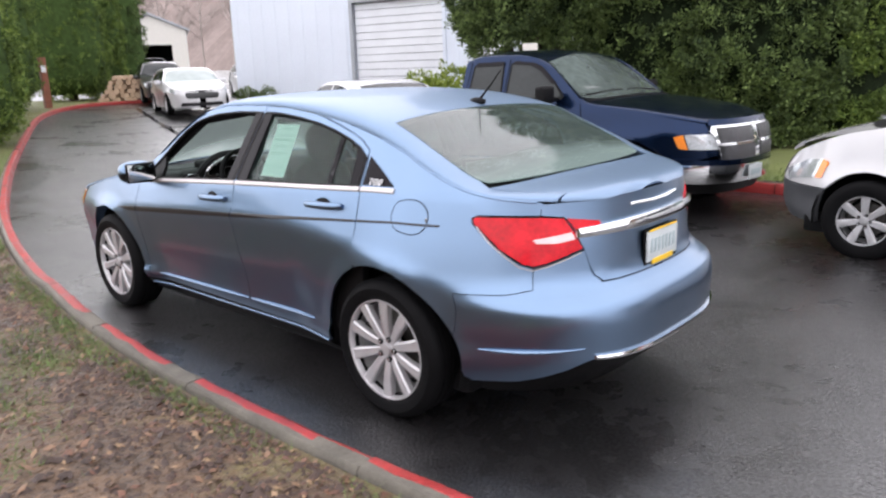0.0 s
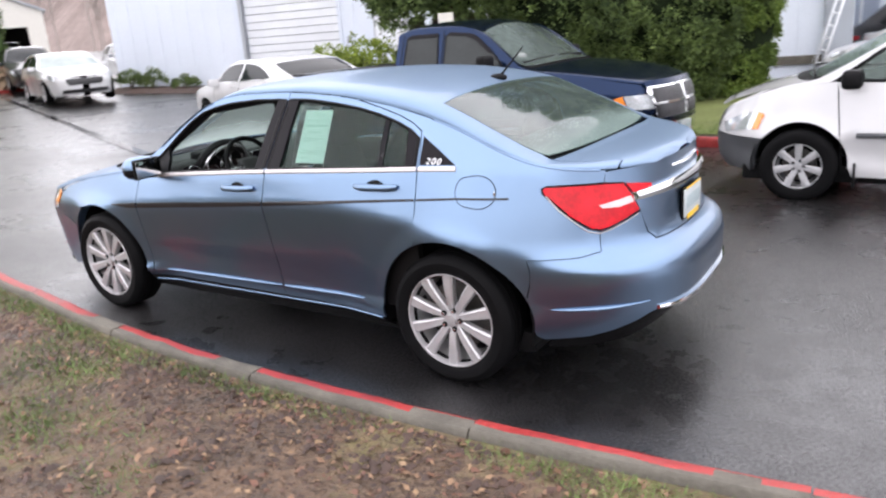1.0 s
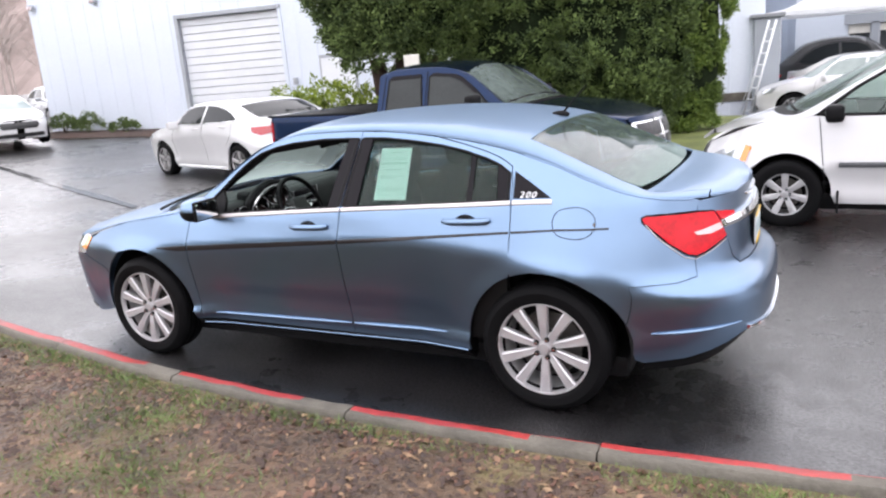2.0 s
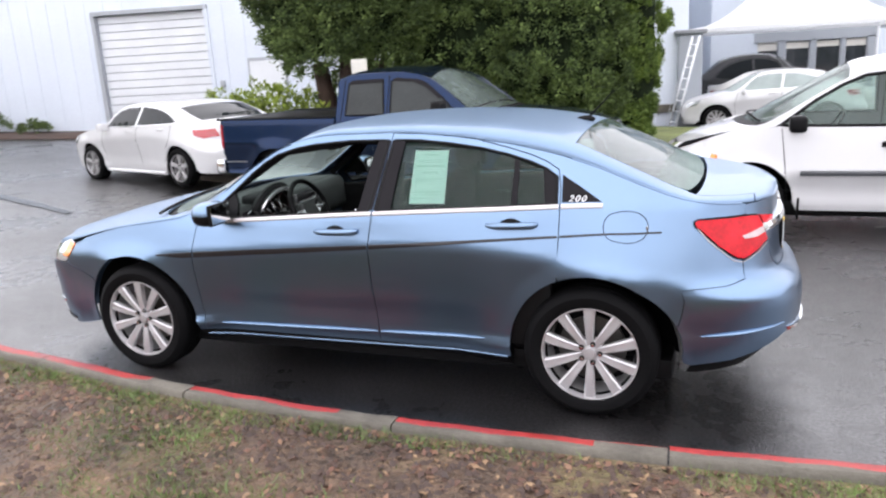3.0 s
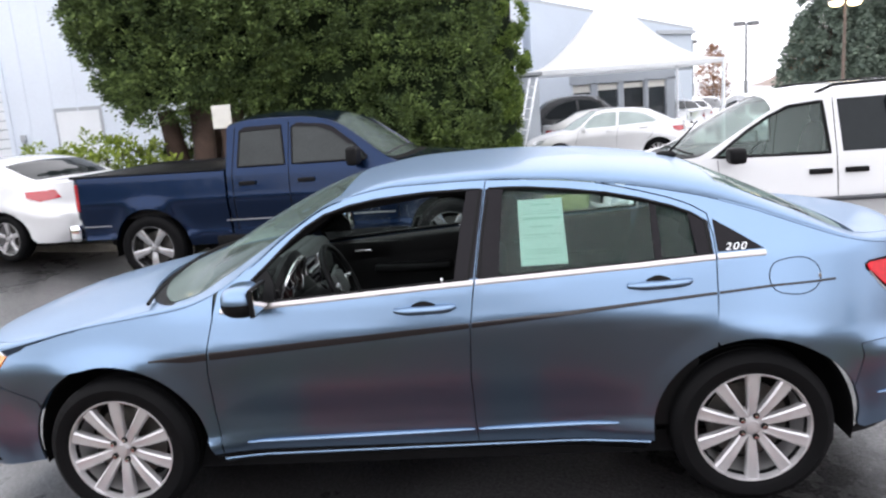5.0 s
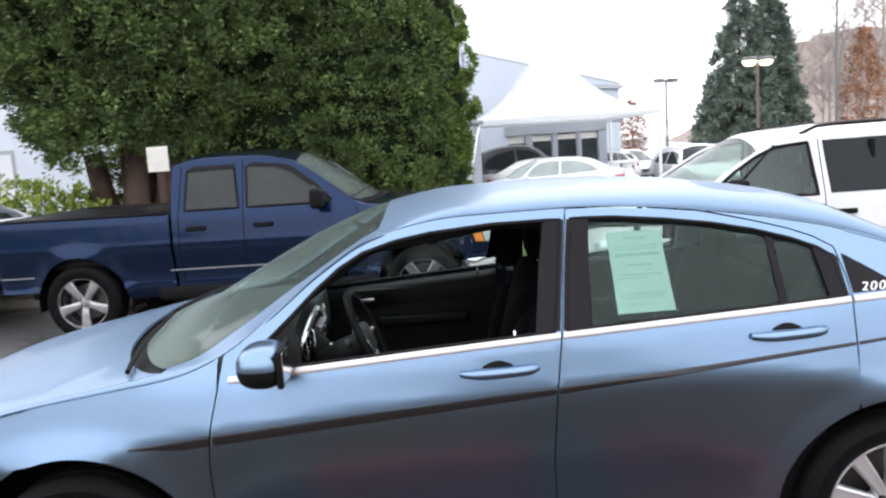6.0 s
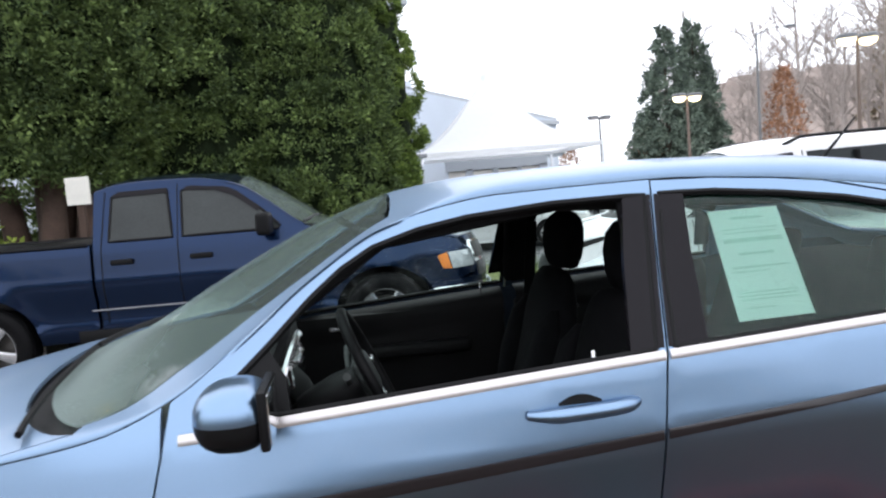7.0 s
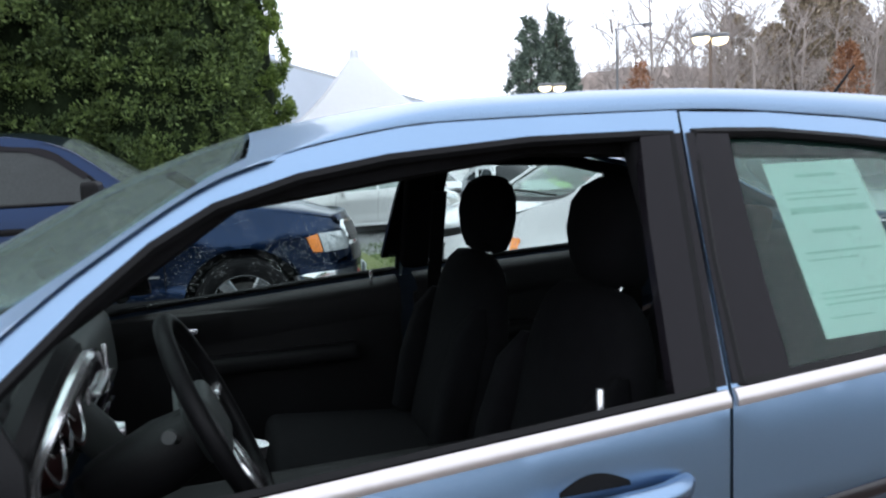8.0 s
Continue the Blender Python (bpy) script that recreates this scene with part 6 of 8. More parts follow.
# ---- trees ----
def foliage_mat(name, dark, light):
    m = mat(name, dark, 0.75, var=0.2)
    n, l = m.node_tree.nodes, m.node_tree.links
    g, r = n.new("ShaderNodeNewGeometry"), n.new("ShaderNodeValToRGB")
    r.color_ramp.elements[0].color, r.color_ramp.elements[1].color = (*dark, 1), (*light, 1)
    l.new(g.outputs["Random Per Island"], r.inputs[0])
    b = n["Principled BSDF"]
    tc, nz, mx = n.new("ShaderNodeTexCoord"), n.new("ShaderNodeTexNoise"), n.new("ShaderNodeMix")
    nz.inputs["Scale"].default_value, nz.inputs["Detail"].default_value = 1.6, 3
    l.new(tc.outputs["Object"], nz.inputs["Vector"])
    mx.data_type, mx.blend_type = "RGBA", "MULTIPLY"
    mx.inputs[0].default_value = 0.75
    rr = n.new("ShaderNodeValToRGB")
    rr.color_ramp.elements[0].position, rr.color_ramp.elements[0].color = 0.3, (0.34, 0.38, 0.34, 1)
    rr.color_ramp.elements[1].position, rr.color_ramp.elements[1].color = 0.7, (1.5, 1.45, 1.2, 1)
    l.new(nz.outputs[0], rr.inputs[0])
    l.new(r.outputs[0], mx.inputs[6])
    l.new(rr.outputs[0], mx.inputs[7])
    l.new(mx.outputs[2], b.inputs["Base Color"])
    b.inputs["Specular IOR Level"].default_value = 0.25
    return m


evergreen = foliage_mat("dark_evergreen_sprays", (0.028, 0.050, 0.020), (0.160, 0.222, 0.078))
arbor = foliage_mat("arborvitae_sprays", (0.055, 0.100, 0.024), (0.210, 0.285, 0.075))
shrub_leaf = foliage_mat("yellow_green_shrub", (0.12, 0.17, 0.03), (0.32, 0.40, 0.08))
# blue-green needles paled in their base colour to paint distant mist
spruce_leaf = foliage_mat("misty_blue_green_spruce", (0.085, 0.115, 0.105), (0.165, 0.21, 0.185))
rust_leaf = foliage_mat("rust_leaves", (0.20, 0.095, 0.055), (0.38, 0.195, 0.12))
# near-black colour paints the shade deep inside crowns and hedge
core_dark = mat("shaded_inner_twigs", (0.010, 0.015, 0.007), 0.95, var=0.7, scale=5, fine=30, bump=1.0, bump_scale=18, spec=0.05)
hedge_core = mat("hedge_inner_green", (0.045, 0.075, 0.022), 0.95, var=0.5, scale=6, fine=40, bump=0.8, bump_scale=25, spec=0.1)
bark = mat("dark_red_bark", (0.050, 0.030, 0.022), 0.9, var=0.4, scale=4, fine=40, bump=0.8, bump_scale=30)
# bark lightened towards mist, so the haze sits in the twig colour
twig = mat("mist_paled_twigs", (0.33, 0.285, 0.26), 0.9, var=0.2)


def crown(clumps, leaf, per, seed, reach=(.16, .34), up=.25):
    """Sprays of small pointed leaves that radiate from clumps: (place, outward way, size)."""
    rs = np.random.RandomState(seed)
    c = np.array([tuple(p) for p, o, s in clumps])
    o = np.array([tuple(w) for p, w, s in clumps])
    sz = np.array([s for p, w, s in clumps])
    c, o, sz = np.repeat(c, per, 0), np.repeat(o, per, 0), np.repeat(sz, per)
    n = len(c)
    d = o * 0.9 + rs.normal(0, .55, (n, 3)) + np.array([0, 0, up])
    d /= np.linalg.norm(d, axis=1)[:, None]
    base = c + d * (sz * rs.uniform(.15, 1.0, n))[:, None]
    L = leaf * rs.uniform(.6, 1.5, n)[:, None]
    dirn = d + rs.normal(0, .45, (n, 3))
    dirn /= np.linalg.norm(dirn, axis=1)[:, None]
    side_ = np.cross(dirn, rs.normal(0, 1, (n, 3)))
    side_ /= np.linalg.norm(side_, axis=1)[:, None] + 1e-9
    w = L * rs.uniform(.13, .28, n)[:, None]
    v = np.stack([base, base + dirn * L * .5 + side_ * w, base + dirn * L, base + dirn * L * .5 - side_ * w], 1).reshape(-1, 3)
    f = np.arange(4 * n).reshape(-1, 4)
    return v, f


def leaf_mesh(name, v, f, material, parent, label=""):
    me = bpy.data.meshes.new(name)
    me.vertices.add(len(v))
    me.vertices.foreach_set("co", v.astype(np.float32).ravel())
    me.loops.add(f.size)
    me.loops.foreach_set("vertex_index", f.astype(np.int32).ravel())
    me.polygons.add(len(f))
    me.polygons.foreach_set("loop_start", np.arange(0, f.size, f.shape[1], dtype=np.int32))
    me.polygons.foreach_set("loop_total", np.full(len(f), f.shape[1], dtype=np.int32))
    me.update()
    me.materials.append(material)
    ob = new(name, me)
    ob.parent = parent
    if label:
        ob["label"] = label
    return ob


def evergreen_tree(name, label, at, radius, n_clumps, per, leaf, material, seed, base=0.0, top_z=7.5, squash=(1, 1), trunk=.16, lump=.32, front=None, bunch=11, core=None, bough=.26, fill=.79):
    """A dense evergreen: radius(t) gives its outline from base to top; clumps sit on that outline."""
    t = thing(name, label, "tree", at)
    rnd = random.Random(seed)
    clumps = []
    for i in range(n_clumps):
        if i % bunch == 0:
            j = i // bunch + seed
            k0 = (j * .754878 + rnd.uniform(-.03, .03)) % 1.0
            fr_ = (j * .569840 + rnd.uniform(-.03, .03)) % 1.0
            a0 = front[0] + (front[1] - front[0]) * min(1, fr_ / .84) if front and fr_ < .84 else math.tau * fr_ * 6.25
            out = rnd.uniform(-.26, .08)
        z = base + (top_z - base) * k0 + rnd.gauss(0, bough * .6)
        k = min(1, max(0, (z - base) / (top_z - base)))
        a = a0 + rnd.gauss(0, bough) / max(.5, radius(k))
        r = radius(k) * (0.90 + .16 * noise.noise(Vector((math.cos(a) * 2.2, math.sin(a) * 2.2, z * .8 + seed))) + out + rnd.uniform(-.04, .03))
        clumps.append(((r * math.cos(a) * squash[0], r * math.sin(a) * squash[1], z), (math.cos(a), math.sin(a), .15), rnd.uniform(.6, 1.25) * lump))
    v, f = crown(clumps, leaf, per, seed)
    leaf_mesh("crown", v, f, material, t)
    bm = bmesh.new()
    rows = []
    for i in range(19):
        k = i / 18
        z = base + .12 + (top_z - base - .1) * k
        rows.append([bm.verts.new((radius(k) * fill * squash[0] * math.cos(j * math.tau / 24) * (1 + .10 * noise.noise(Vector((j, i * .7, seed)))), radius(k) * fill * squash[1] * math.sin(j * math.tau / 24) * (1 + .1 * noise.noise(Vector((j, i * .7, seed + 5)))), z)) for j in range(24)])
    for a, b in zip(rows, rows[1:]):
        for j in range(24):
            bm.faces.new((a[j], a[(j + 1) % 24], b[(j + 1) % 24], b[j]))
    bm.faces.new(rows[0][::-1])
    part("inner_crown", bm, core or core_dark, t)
    part("trunk", tube([(0, 0, -.2), (.02, .03, base * .5 + .3), (0, 0, base + 1.2)], [trunk * 1.3, trunk, trunk * .8], 12), bark, t)
    return t


# the clipped conifers behind the pickup
FRONT = (radians(180), radians(360))
col = lambda k: 1.78 * min(1, (.72 + 1.5 * k)) * (1 - smooth(.35, 1.0, k) * .60) * (0.35 + .65 * smooth(0, .03, k))
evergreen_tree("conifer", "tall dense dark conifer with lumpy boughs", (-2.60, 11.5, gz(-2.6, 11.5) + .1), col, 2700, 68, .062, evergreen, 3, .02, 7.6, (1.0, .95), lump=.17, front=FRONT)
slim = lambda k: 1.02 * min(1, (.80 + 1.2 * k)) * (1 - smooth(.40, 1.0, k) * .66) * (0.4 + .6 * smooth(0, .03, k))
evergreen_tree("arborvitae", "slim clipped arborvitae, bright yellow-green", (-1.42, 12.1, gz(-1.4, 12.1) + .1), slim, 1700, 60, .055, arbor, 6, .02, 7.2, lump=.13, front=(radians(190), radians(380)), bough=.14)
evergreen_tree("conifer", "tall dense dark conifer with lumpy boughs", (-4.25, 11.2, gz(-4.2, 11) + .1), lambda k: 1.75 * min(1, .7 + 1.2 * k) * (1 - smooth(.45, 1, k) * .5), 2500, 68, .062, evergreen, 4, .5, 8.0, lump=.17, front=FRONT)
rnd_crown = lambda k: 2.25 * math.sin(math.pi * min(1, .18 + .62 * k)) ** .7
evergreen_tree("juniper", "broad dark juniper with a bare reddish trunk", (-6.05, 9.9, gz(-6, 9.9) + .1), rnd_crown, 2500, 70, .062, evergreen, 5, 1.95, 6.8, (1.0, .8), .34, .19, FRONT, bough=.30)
for dx, dy, lean_ in ((.35, .1, .25), (-.3, .2, -.35), (.1, -.25, .1)):
    p = Vector((-6.05 + dx, 9.4 + dy, gz(-6, 9.9)))
    tr = thing("trunk_stem", "bare reddish stem under the juniper", "trunk", p)
    part("stem", tube([(0, 0, -.05), (lean_ * .4, 0, .9), (lean_, .1, 2.0)], [.24, .19, .15], 12), bark, tr)
sg = thing("sign_post", "blank pale notice board on a wooden post", "sign", (-5.30, 8.62, gz(-5.3, 8.6) + .13))
part("post", box(.09, .09, 1.75, (0, 0, .80), .008, 1), bark, sg)
part("board", box(.30, .03, .36, (0, -.06, 1.72), .006, 1), cream, sg)

# the left-hand hedges
hed = lambda k: 1.55 * (1 - smooth(.55, 1, k) * .5) * (0.6 + .4 * smooth(0, .08, k))
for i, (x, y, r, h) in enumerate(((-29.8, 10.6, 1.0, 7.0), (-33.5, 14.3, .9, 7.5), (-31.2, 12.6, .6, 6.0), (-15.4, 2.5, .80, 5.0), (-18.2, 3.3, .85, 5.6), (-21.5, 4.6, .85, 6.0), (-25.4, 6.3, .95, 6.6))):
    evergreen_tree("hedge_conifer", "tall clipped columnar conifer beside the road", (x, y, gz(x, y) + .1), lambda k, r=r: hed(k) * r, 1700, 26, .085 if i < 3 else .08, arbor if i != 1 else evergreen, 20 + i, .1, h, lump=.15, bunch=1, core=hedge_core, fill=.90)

# shrubs
def shrub(label, at, r, h, n, leaf, material, seed):
    t = thing("shrub", label, "shrub", at)
    rnd = random.Random(seed)
    cl = []
    for i in range(n):
        a, k = rnd.uniform(0, math.tau), rnd.random()
        q = r * math.sqrt(rnd.random())
        cl.append(((q * math.cos(a), q * .6 * math.sin(a), h * (.25 + .55 * k) * (1 - (q / r) ** 2 * .5)), (math.cos(a) * .6, math.sin(a) * .6, .7), .16))
    v, f = crown(cl, leaf, 26, seed)
    leaf_mesh("leaves", v, f, material, t)
    for j in range(5):
        a = j * 1.25
        part("stem", tube([(0, 0, -.1), (r * .3 * math.cos(a), r * .2 * math.sin(a), h * .6)], [.02, .008], 6), bark, t)
    return t
shrub("bright yellow-green shrub behind the pickup", (-7.7, 9.4, gz(-7.7, 9.4) + .1), 1.35, 2.0, 260, .085, shrub_leaf, 31)
shrub("bright yellow-green shrub behind the pickup", (-9.1, 9.9, gz(-9.1, 9.9) + .1), 1.0, 1.7, 150, .085, shrub_leaf, 32)
# added foliage that fills in the deep shade behind the juniper stems
shrub("added evergreen mass standing in for shade under the juniper", (-5.7, 11.0, gz(-5.7, 11) + .1), 1.7, 3.0, 420, .09, evergreen, 33)
for i, u in enumerate((-7.9, -7.0, -5.6)):
    p = HALL @ Vector((u, -.55, 0))
    shrub("small dark shrub in the planting bed", (p.x, p.y, gz(p.x, p.y) + .1), .55, .75 if i < 2 else .4, 60, .07, evergreen, 34 + i)



# added low hedge, unseen behind the camera, that darkens low reflections
hd = thing("hedge", "added low evergreen hedge, out of view, for reflections", "hedge", (0, -16.0, .15))
rnd = random.Random(71)
cl = []
for i in range(1800):
    x, z = rnd.uniform(-30, 26), rnd.uniform(.1, 1)
    h = 2.1 + .5 * noise.noise(Vector((x * .25, 0, 3)))
    cl.append(((x, .9 + .35 * noise.noise(Vector((x, z * 5, 0))) - .8 * z * z, h * z), (rnd.gauss(0, .3), .9, .3), .5))
v, f = crown(cl, .22, 14, 71)
leaf_mesh("leaves", v, f, evergreen, hd)
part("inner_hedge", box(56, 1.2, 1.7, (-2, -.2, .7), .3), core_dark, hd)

# ---- the other vehicles ----
def body_paint(name, c, metal=0.0, rough=0.3):
    return mat(name, c, rough, metal, 1.0, 0.05, 2, 200)


white_car = body_paint("white_car_paint", (0.62, 0.62, 0.63))
silver_car = body_paint("silver_car_paint", (0.52, 0.53, 0.55), 0.6)
pearl_car = body_paint("pearl_white_paint", (0.70, 0.69, 0.67), 0.1)
black_car = body_paint("black_car_paint", (0.012, 0.012, 0.014))
navy_car = droplets(mat("navy_truck_paint", (0.006, 0.017, 0.049), 0.24, 0.85, 0.25, 0.05, 2, 200, spec=0.3), 90, 0.05, 0.3)
red_car = body_paint("red_car_paint", (0.30, 0.02, 0.025))
lime_car = body_paint("lime_car_paint", (0.38, 0.62, 0.03))
grey_clad = mat("dark_grey_cladding", (0.055, 0.058, 0.064), 0.55, bump=0.1, bump_scale=200)
tail_red = mat("dark_red_lens", (0.36, 0.012, 0.02), 0.12, 0, 1.0)
truck_alloy = mat("polished_truck_wheel", (0.36, 0.36, 0.37), 0.22, 0.85, var=0.15)
van_white = body_paint("van_white_paint", (0.54, 0.54, 0.55))
truck_glass = mat("grey_tinted_glass", (0.022, 0.026, 0.026), 0.05, var=0.4, scale=1.5, spec=0.25)
van_alloy = mat("dull_wheel_cover", (0.42, 0.42, 0.43), 0.42, 0.5)
grille_bar = mat("grey_grille_mesh", (0.16, 0.16, 0.17), 0.35, 0.6)
grille_dark = mat("dark_grille", (0.018, 0.018, 0.02), 0.35)


def scaled(P, sx=1.0, top_k=1.0, width=0.925, **more):
    """A variation of the saloon's form: longer, lower or wider."""
    lift = lambda z: z if z < .9 else .9 + (z - .9) * top_k
    Q = dict(P)
    for k in ("shoulder", "spine", "belt", "crease"):
        Q[k] = [(x * sx, lift(z)) for x, z in P[k]]
    for k in ("tail", "nose"):
        Q[k] = [(z, x * sx) for z, x in P[k]]
    Q.update(hubs=tuple(h * sx for h in P["hubs"]), rear_turn=P["rear_turn"] * sx, front_turn=P["front_turn"] * sx, tail_nominal=P["tail_nominal"] * sx, nose_nominal=P["nose_nominal"] * sx, half_width=width)
    Q["belt_in"] = [(x * sx, v) for x, v in P["belt_in"]]
    Q.update(more)
    return Q


def saloon(name, label, P, at, rz, paint, sx=1.0, top_k=1.0, rims=10, step=.07, rim_metal=None, tail_lens=None, group="", screen=None, panes=None):
    """A parked saloon in the same manner as the blue one, with fewer parts."""
    sd, tp_, qo, zs_, zc_, be, cr, wd, hf = car_form(P)
    c = thing(name, label, "car", at, rz, group)
    lift = lambda z: z if z < .9 else .9 + (z - .9) * top_k
    W2 = lambda pts: [(x * sx, lift(z)) for x, z in pts]
    h0, h1 = P["hubs"]
    tn, nn = P["tail_nominal"] - 1e-4, P["nose_nominal"] + 1e-4
    railp = lambda a, b, n=40: [(a + (b - a) * i / n, zs_(a + (b - a) * i / n)) for i in range(n + 1)]
    hull = [(h1 - .5, .22), (nn, .22), (nn, .72)] + railp(nn, tn) + [(tn, .22), (h0 + .45, .25)] + arc(h0, .32, .385, 0, 180, 18) + [(h0 - .42, .2), (h1 + .42, .2)] + arc(h1, .32, .385, 0, 180, 18)
    for s in (-1, 1):
        f = sd(s)
        part("body_side", panel(qpoly(hull, qo, .06), f, step, rim=.03), paint, c)
        win_f = W2([(-2.10, 1.02), (-1.93, 1.20), (-1.75, 1.32), (-1.5, 1.375), (-1.12, 1.385), (-1.17, 1.045)])
        win_r = W2([(-1.05, 1.385), (-.73, 1.365), (-.42, 1.305), (-.2, 1.22), (-.02, 1.11), (-.16, 1.085), (-1.10, 1.05)])
        for wp in (win_f, win_r):
            part("side_window", panel(wp, f, step, rim=.004, out=.004), panes or glass_dark, c, "side window")
        ring = [f(*p) for p in lines(W2([(-2.2, .985), (-1.93, 1.225), (-1.75, 1.345), (-1.5, 1.40), (-.73, 1.39), (-.42, 1.33), (-.1, 1.2), (.06, 1.085)]), .1, True)]
        part("window_line", tube(ring, .009, 5, True), chrome if paint is not black_car else black_plastic, c)
        for g in ([(-2.28, .3), (-2.29, .7), (-2.22, .97)], [(-1.16, .3), (-1.16, .8), (-1.09, 1.04)], [(-.14, 1.04), (-.15, .8), (-.3, .66)]):
            part("door_gap", tube([f(*p) for p in lines(W2(g), .08)], .004, 4), black_plastic, c)
        for x, z in ((-1.34, .93), (-.40, .97)):
            p = f(x * sx, lift(z))
            part("handle", box(.20, .03, .03, p + Vector((0, s * .012, 0)), .01, 1), paint, c)
        part("sill_trim", tube([f(h1 + .45 + (h0 - h1 - .9) * i / 10, .215) + Vector((0, s * .004, 0)) for i in range(11)], .03, 6), paint, c)
        part("tail_light", panel([(qo(x * sx), z) for x, z in lines([(.42, .95), (.74, .955), (.78, .84), (.6, .81), (.44, .87)], .05, True)], f, .05, rim=.006, out=.008), tail_lens or tail_red, c, "red tail light")
        part("headlight", panel([(qo(x * sx), z) for x, z in lines([(-3.20, .80), (-3.30, .68), (-3.52, .64), (-3.56, .72), (-3.40, .79)], .05, True)], f, .05, rim=.006, out=.008), head_lens, c, "clear headlight")
        mm = box(.10, .20, .13, (-2.07 * sx, s * (P["half_width"] + .06), 1.0), .035, 2)
        part("mirror", mm, paint, c)
        for hx in (h0, h1):
            wheel(c, (hx, s * (P["half_width"] - .128), .325), .325, .225, .11, s, rims, rim_metal or alloy, spoke_w=(.020, .034) if rims < 8 else (.017, .024))
            bm = bmesh.new()
            rows = []
            for i in range(13):
                a = radians(-10 + 200 * i / 12)
                cx, cz = hx + .40 * math.cos(a), .32 + .40 * math.sin(a)
                rows.append([bm.verts.new((cx, s * (P["half_width"] - .09), cz)), bm.verts.new((cx, s * .5, cz)), bm.verts.new((hx, s * .5, .3))])
            for a, b in zip(rows, rows[1:]):
                bm.faces.new((a[0], a[1], b[1], b[0]))
                bm.faces.new((a[1], a[2], b[1]))
            part("wheel_well", bm, black_plastic, c)
    cr_ = lambda xm, xe, v, n=12: [(xm + (xe - xm) * (2 * i / n - 1) ** 2, -v + 2 * v * i / n) for i in range(n + 1)]
    part("top", panel([(nn * .995, -.8)] + [(nn * .995, .8), (tn * .985, .8), (tn * .985, -.8)], tp_, step, rim=0), paint, c)
    part("windshield", panel([(x * sx, v) for x, v in cr_(-2.62, -2.36, .62) + [(-2.05, .61)] + cr_(-1.70, -1.74, .56)[::-1] + [(-2.05, -.61)]], tp_, step, rim=.004, out=.004), (screen or glass_dark) if paint is not silver_car else shop_glass, c, "windshield")
    part("rear_window", panel([(x * sx, v) for x, v in cr_(-.10, -.10, .54) + [(.2, .52)] + cr_(.47, .43, .48)[::-1] + [(.2, -.52)]], tp_, step, rim=.004, out=.004), glass_dark, c, "rear window")
    mid = P["front_turn"] - 1.35
    fr = lambda u, z: sd(-1 if u <= 0 else 1)(mid + abs(u), z)
    part("grille", panel([(-.36, .60), (-.30, .68), (.30, .68), (.36, .60), (.28, .50), (-.28, .50)], fr, .05, rim=.006, out=.006), grille_dark, c)
    part("lower_grille", panel([(-.62, .28), (-.55, .38), (.55, .38), (.62, .28)], fr, .06, rim=.006, out=.006), grille_dark, c)
    part("underside", box(3.6, 1.4, .1, (-1.35 * sx, 0, .23), .03), black_plastic, c)
    midr = P["rear_turn"] + 1.35
    rr = lambda u, z: sd(-1 if u <= 0 else 1)(midr - abs(u), z)
    part("number_plate", panel([(-.16, .74), (-.16, .88), (.16, .88), (.16, .74)], rr, .08, rim=.006, out=.01), plate_white, c)
    return c


CC = scaled(HERO, 2.71 / 2.765, .87, .925)
# white saloon parked nose-away behind the pickup
far_front, far_rear = Vector((-10.41, 7.38)), Vector((-7.82, 6.62))
ang = math.atan2((far_rear - far_front).y, (far_rear - far_front).x)
ctr = far_rear + Vector((-math.sin(ang), math.cos(ang))) * .90
saloon("white_sedan", "white four-door sedan with dark windows on wet asphalt", CC, (ctr.x, ctr.y, .01), math.degrees(ang), white_car, 2.71 / 2.765, .87, 5, .05)
# white saloon up the road, nose down the road
GH = scaled(HERO, 3.0 / 2.765, .93, .965)
m_at = Vector((-22.3, 11.3))
gh = saloon("white_sedan", "white saloon with a dark oval grille, facing down the road", GH, (m_at.x, m_at.y, gz(m_at.x, m_at.y)), 160, white_car, 3.0 / 2.765, .93, 10, .06, screen=glass_pale)
# darker cars behind it
saloon("black_car", "black car parked behind the white saloon", scaled(HERO, 1, 1.15, .92), (-28.2, 13.5, gz(-28.2, 13.5)), 158, black_car, 1, 1.15, 10, .10)
saloon("silver_sedan", "pale silver sedan parked behind the white saloon", scaled(HERO, 1, 1.05, .92), (-28.0, 17.9, gz(-28, 17.9)), 158, silver_car, 1, 1.05, 10, .10)
saloon("silver_sedan", "pale sedan inside the open shed", scaled(HERO, 1, 1.05, .9), (-50.0, 24.6, gz(-50, 24.6)), 152, silver_car, 1, 1.05, 10, .12)
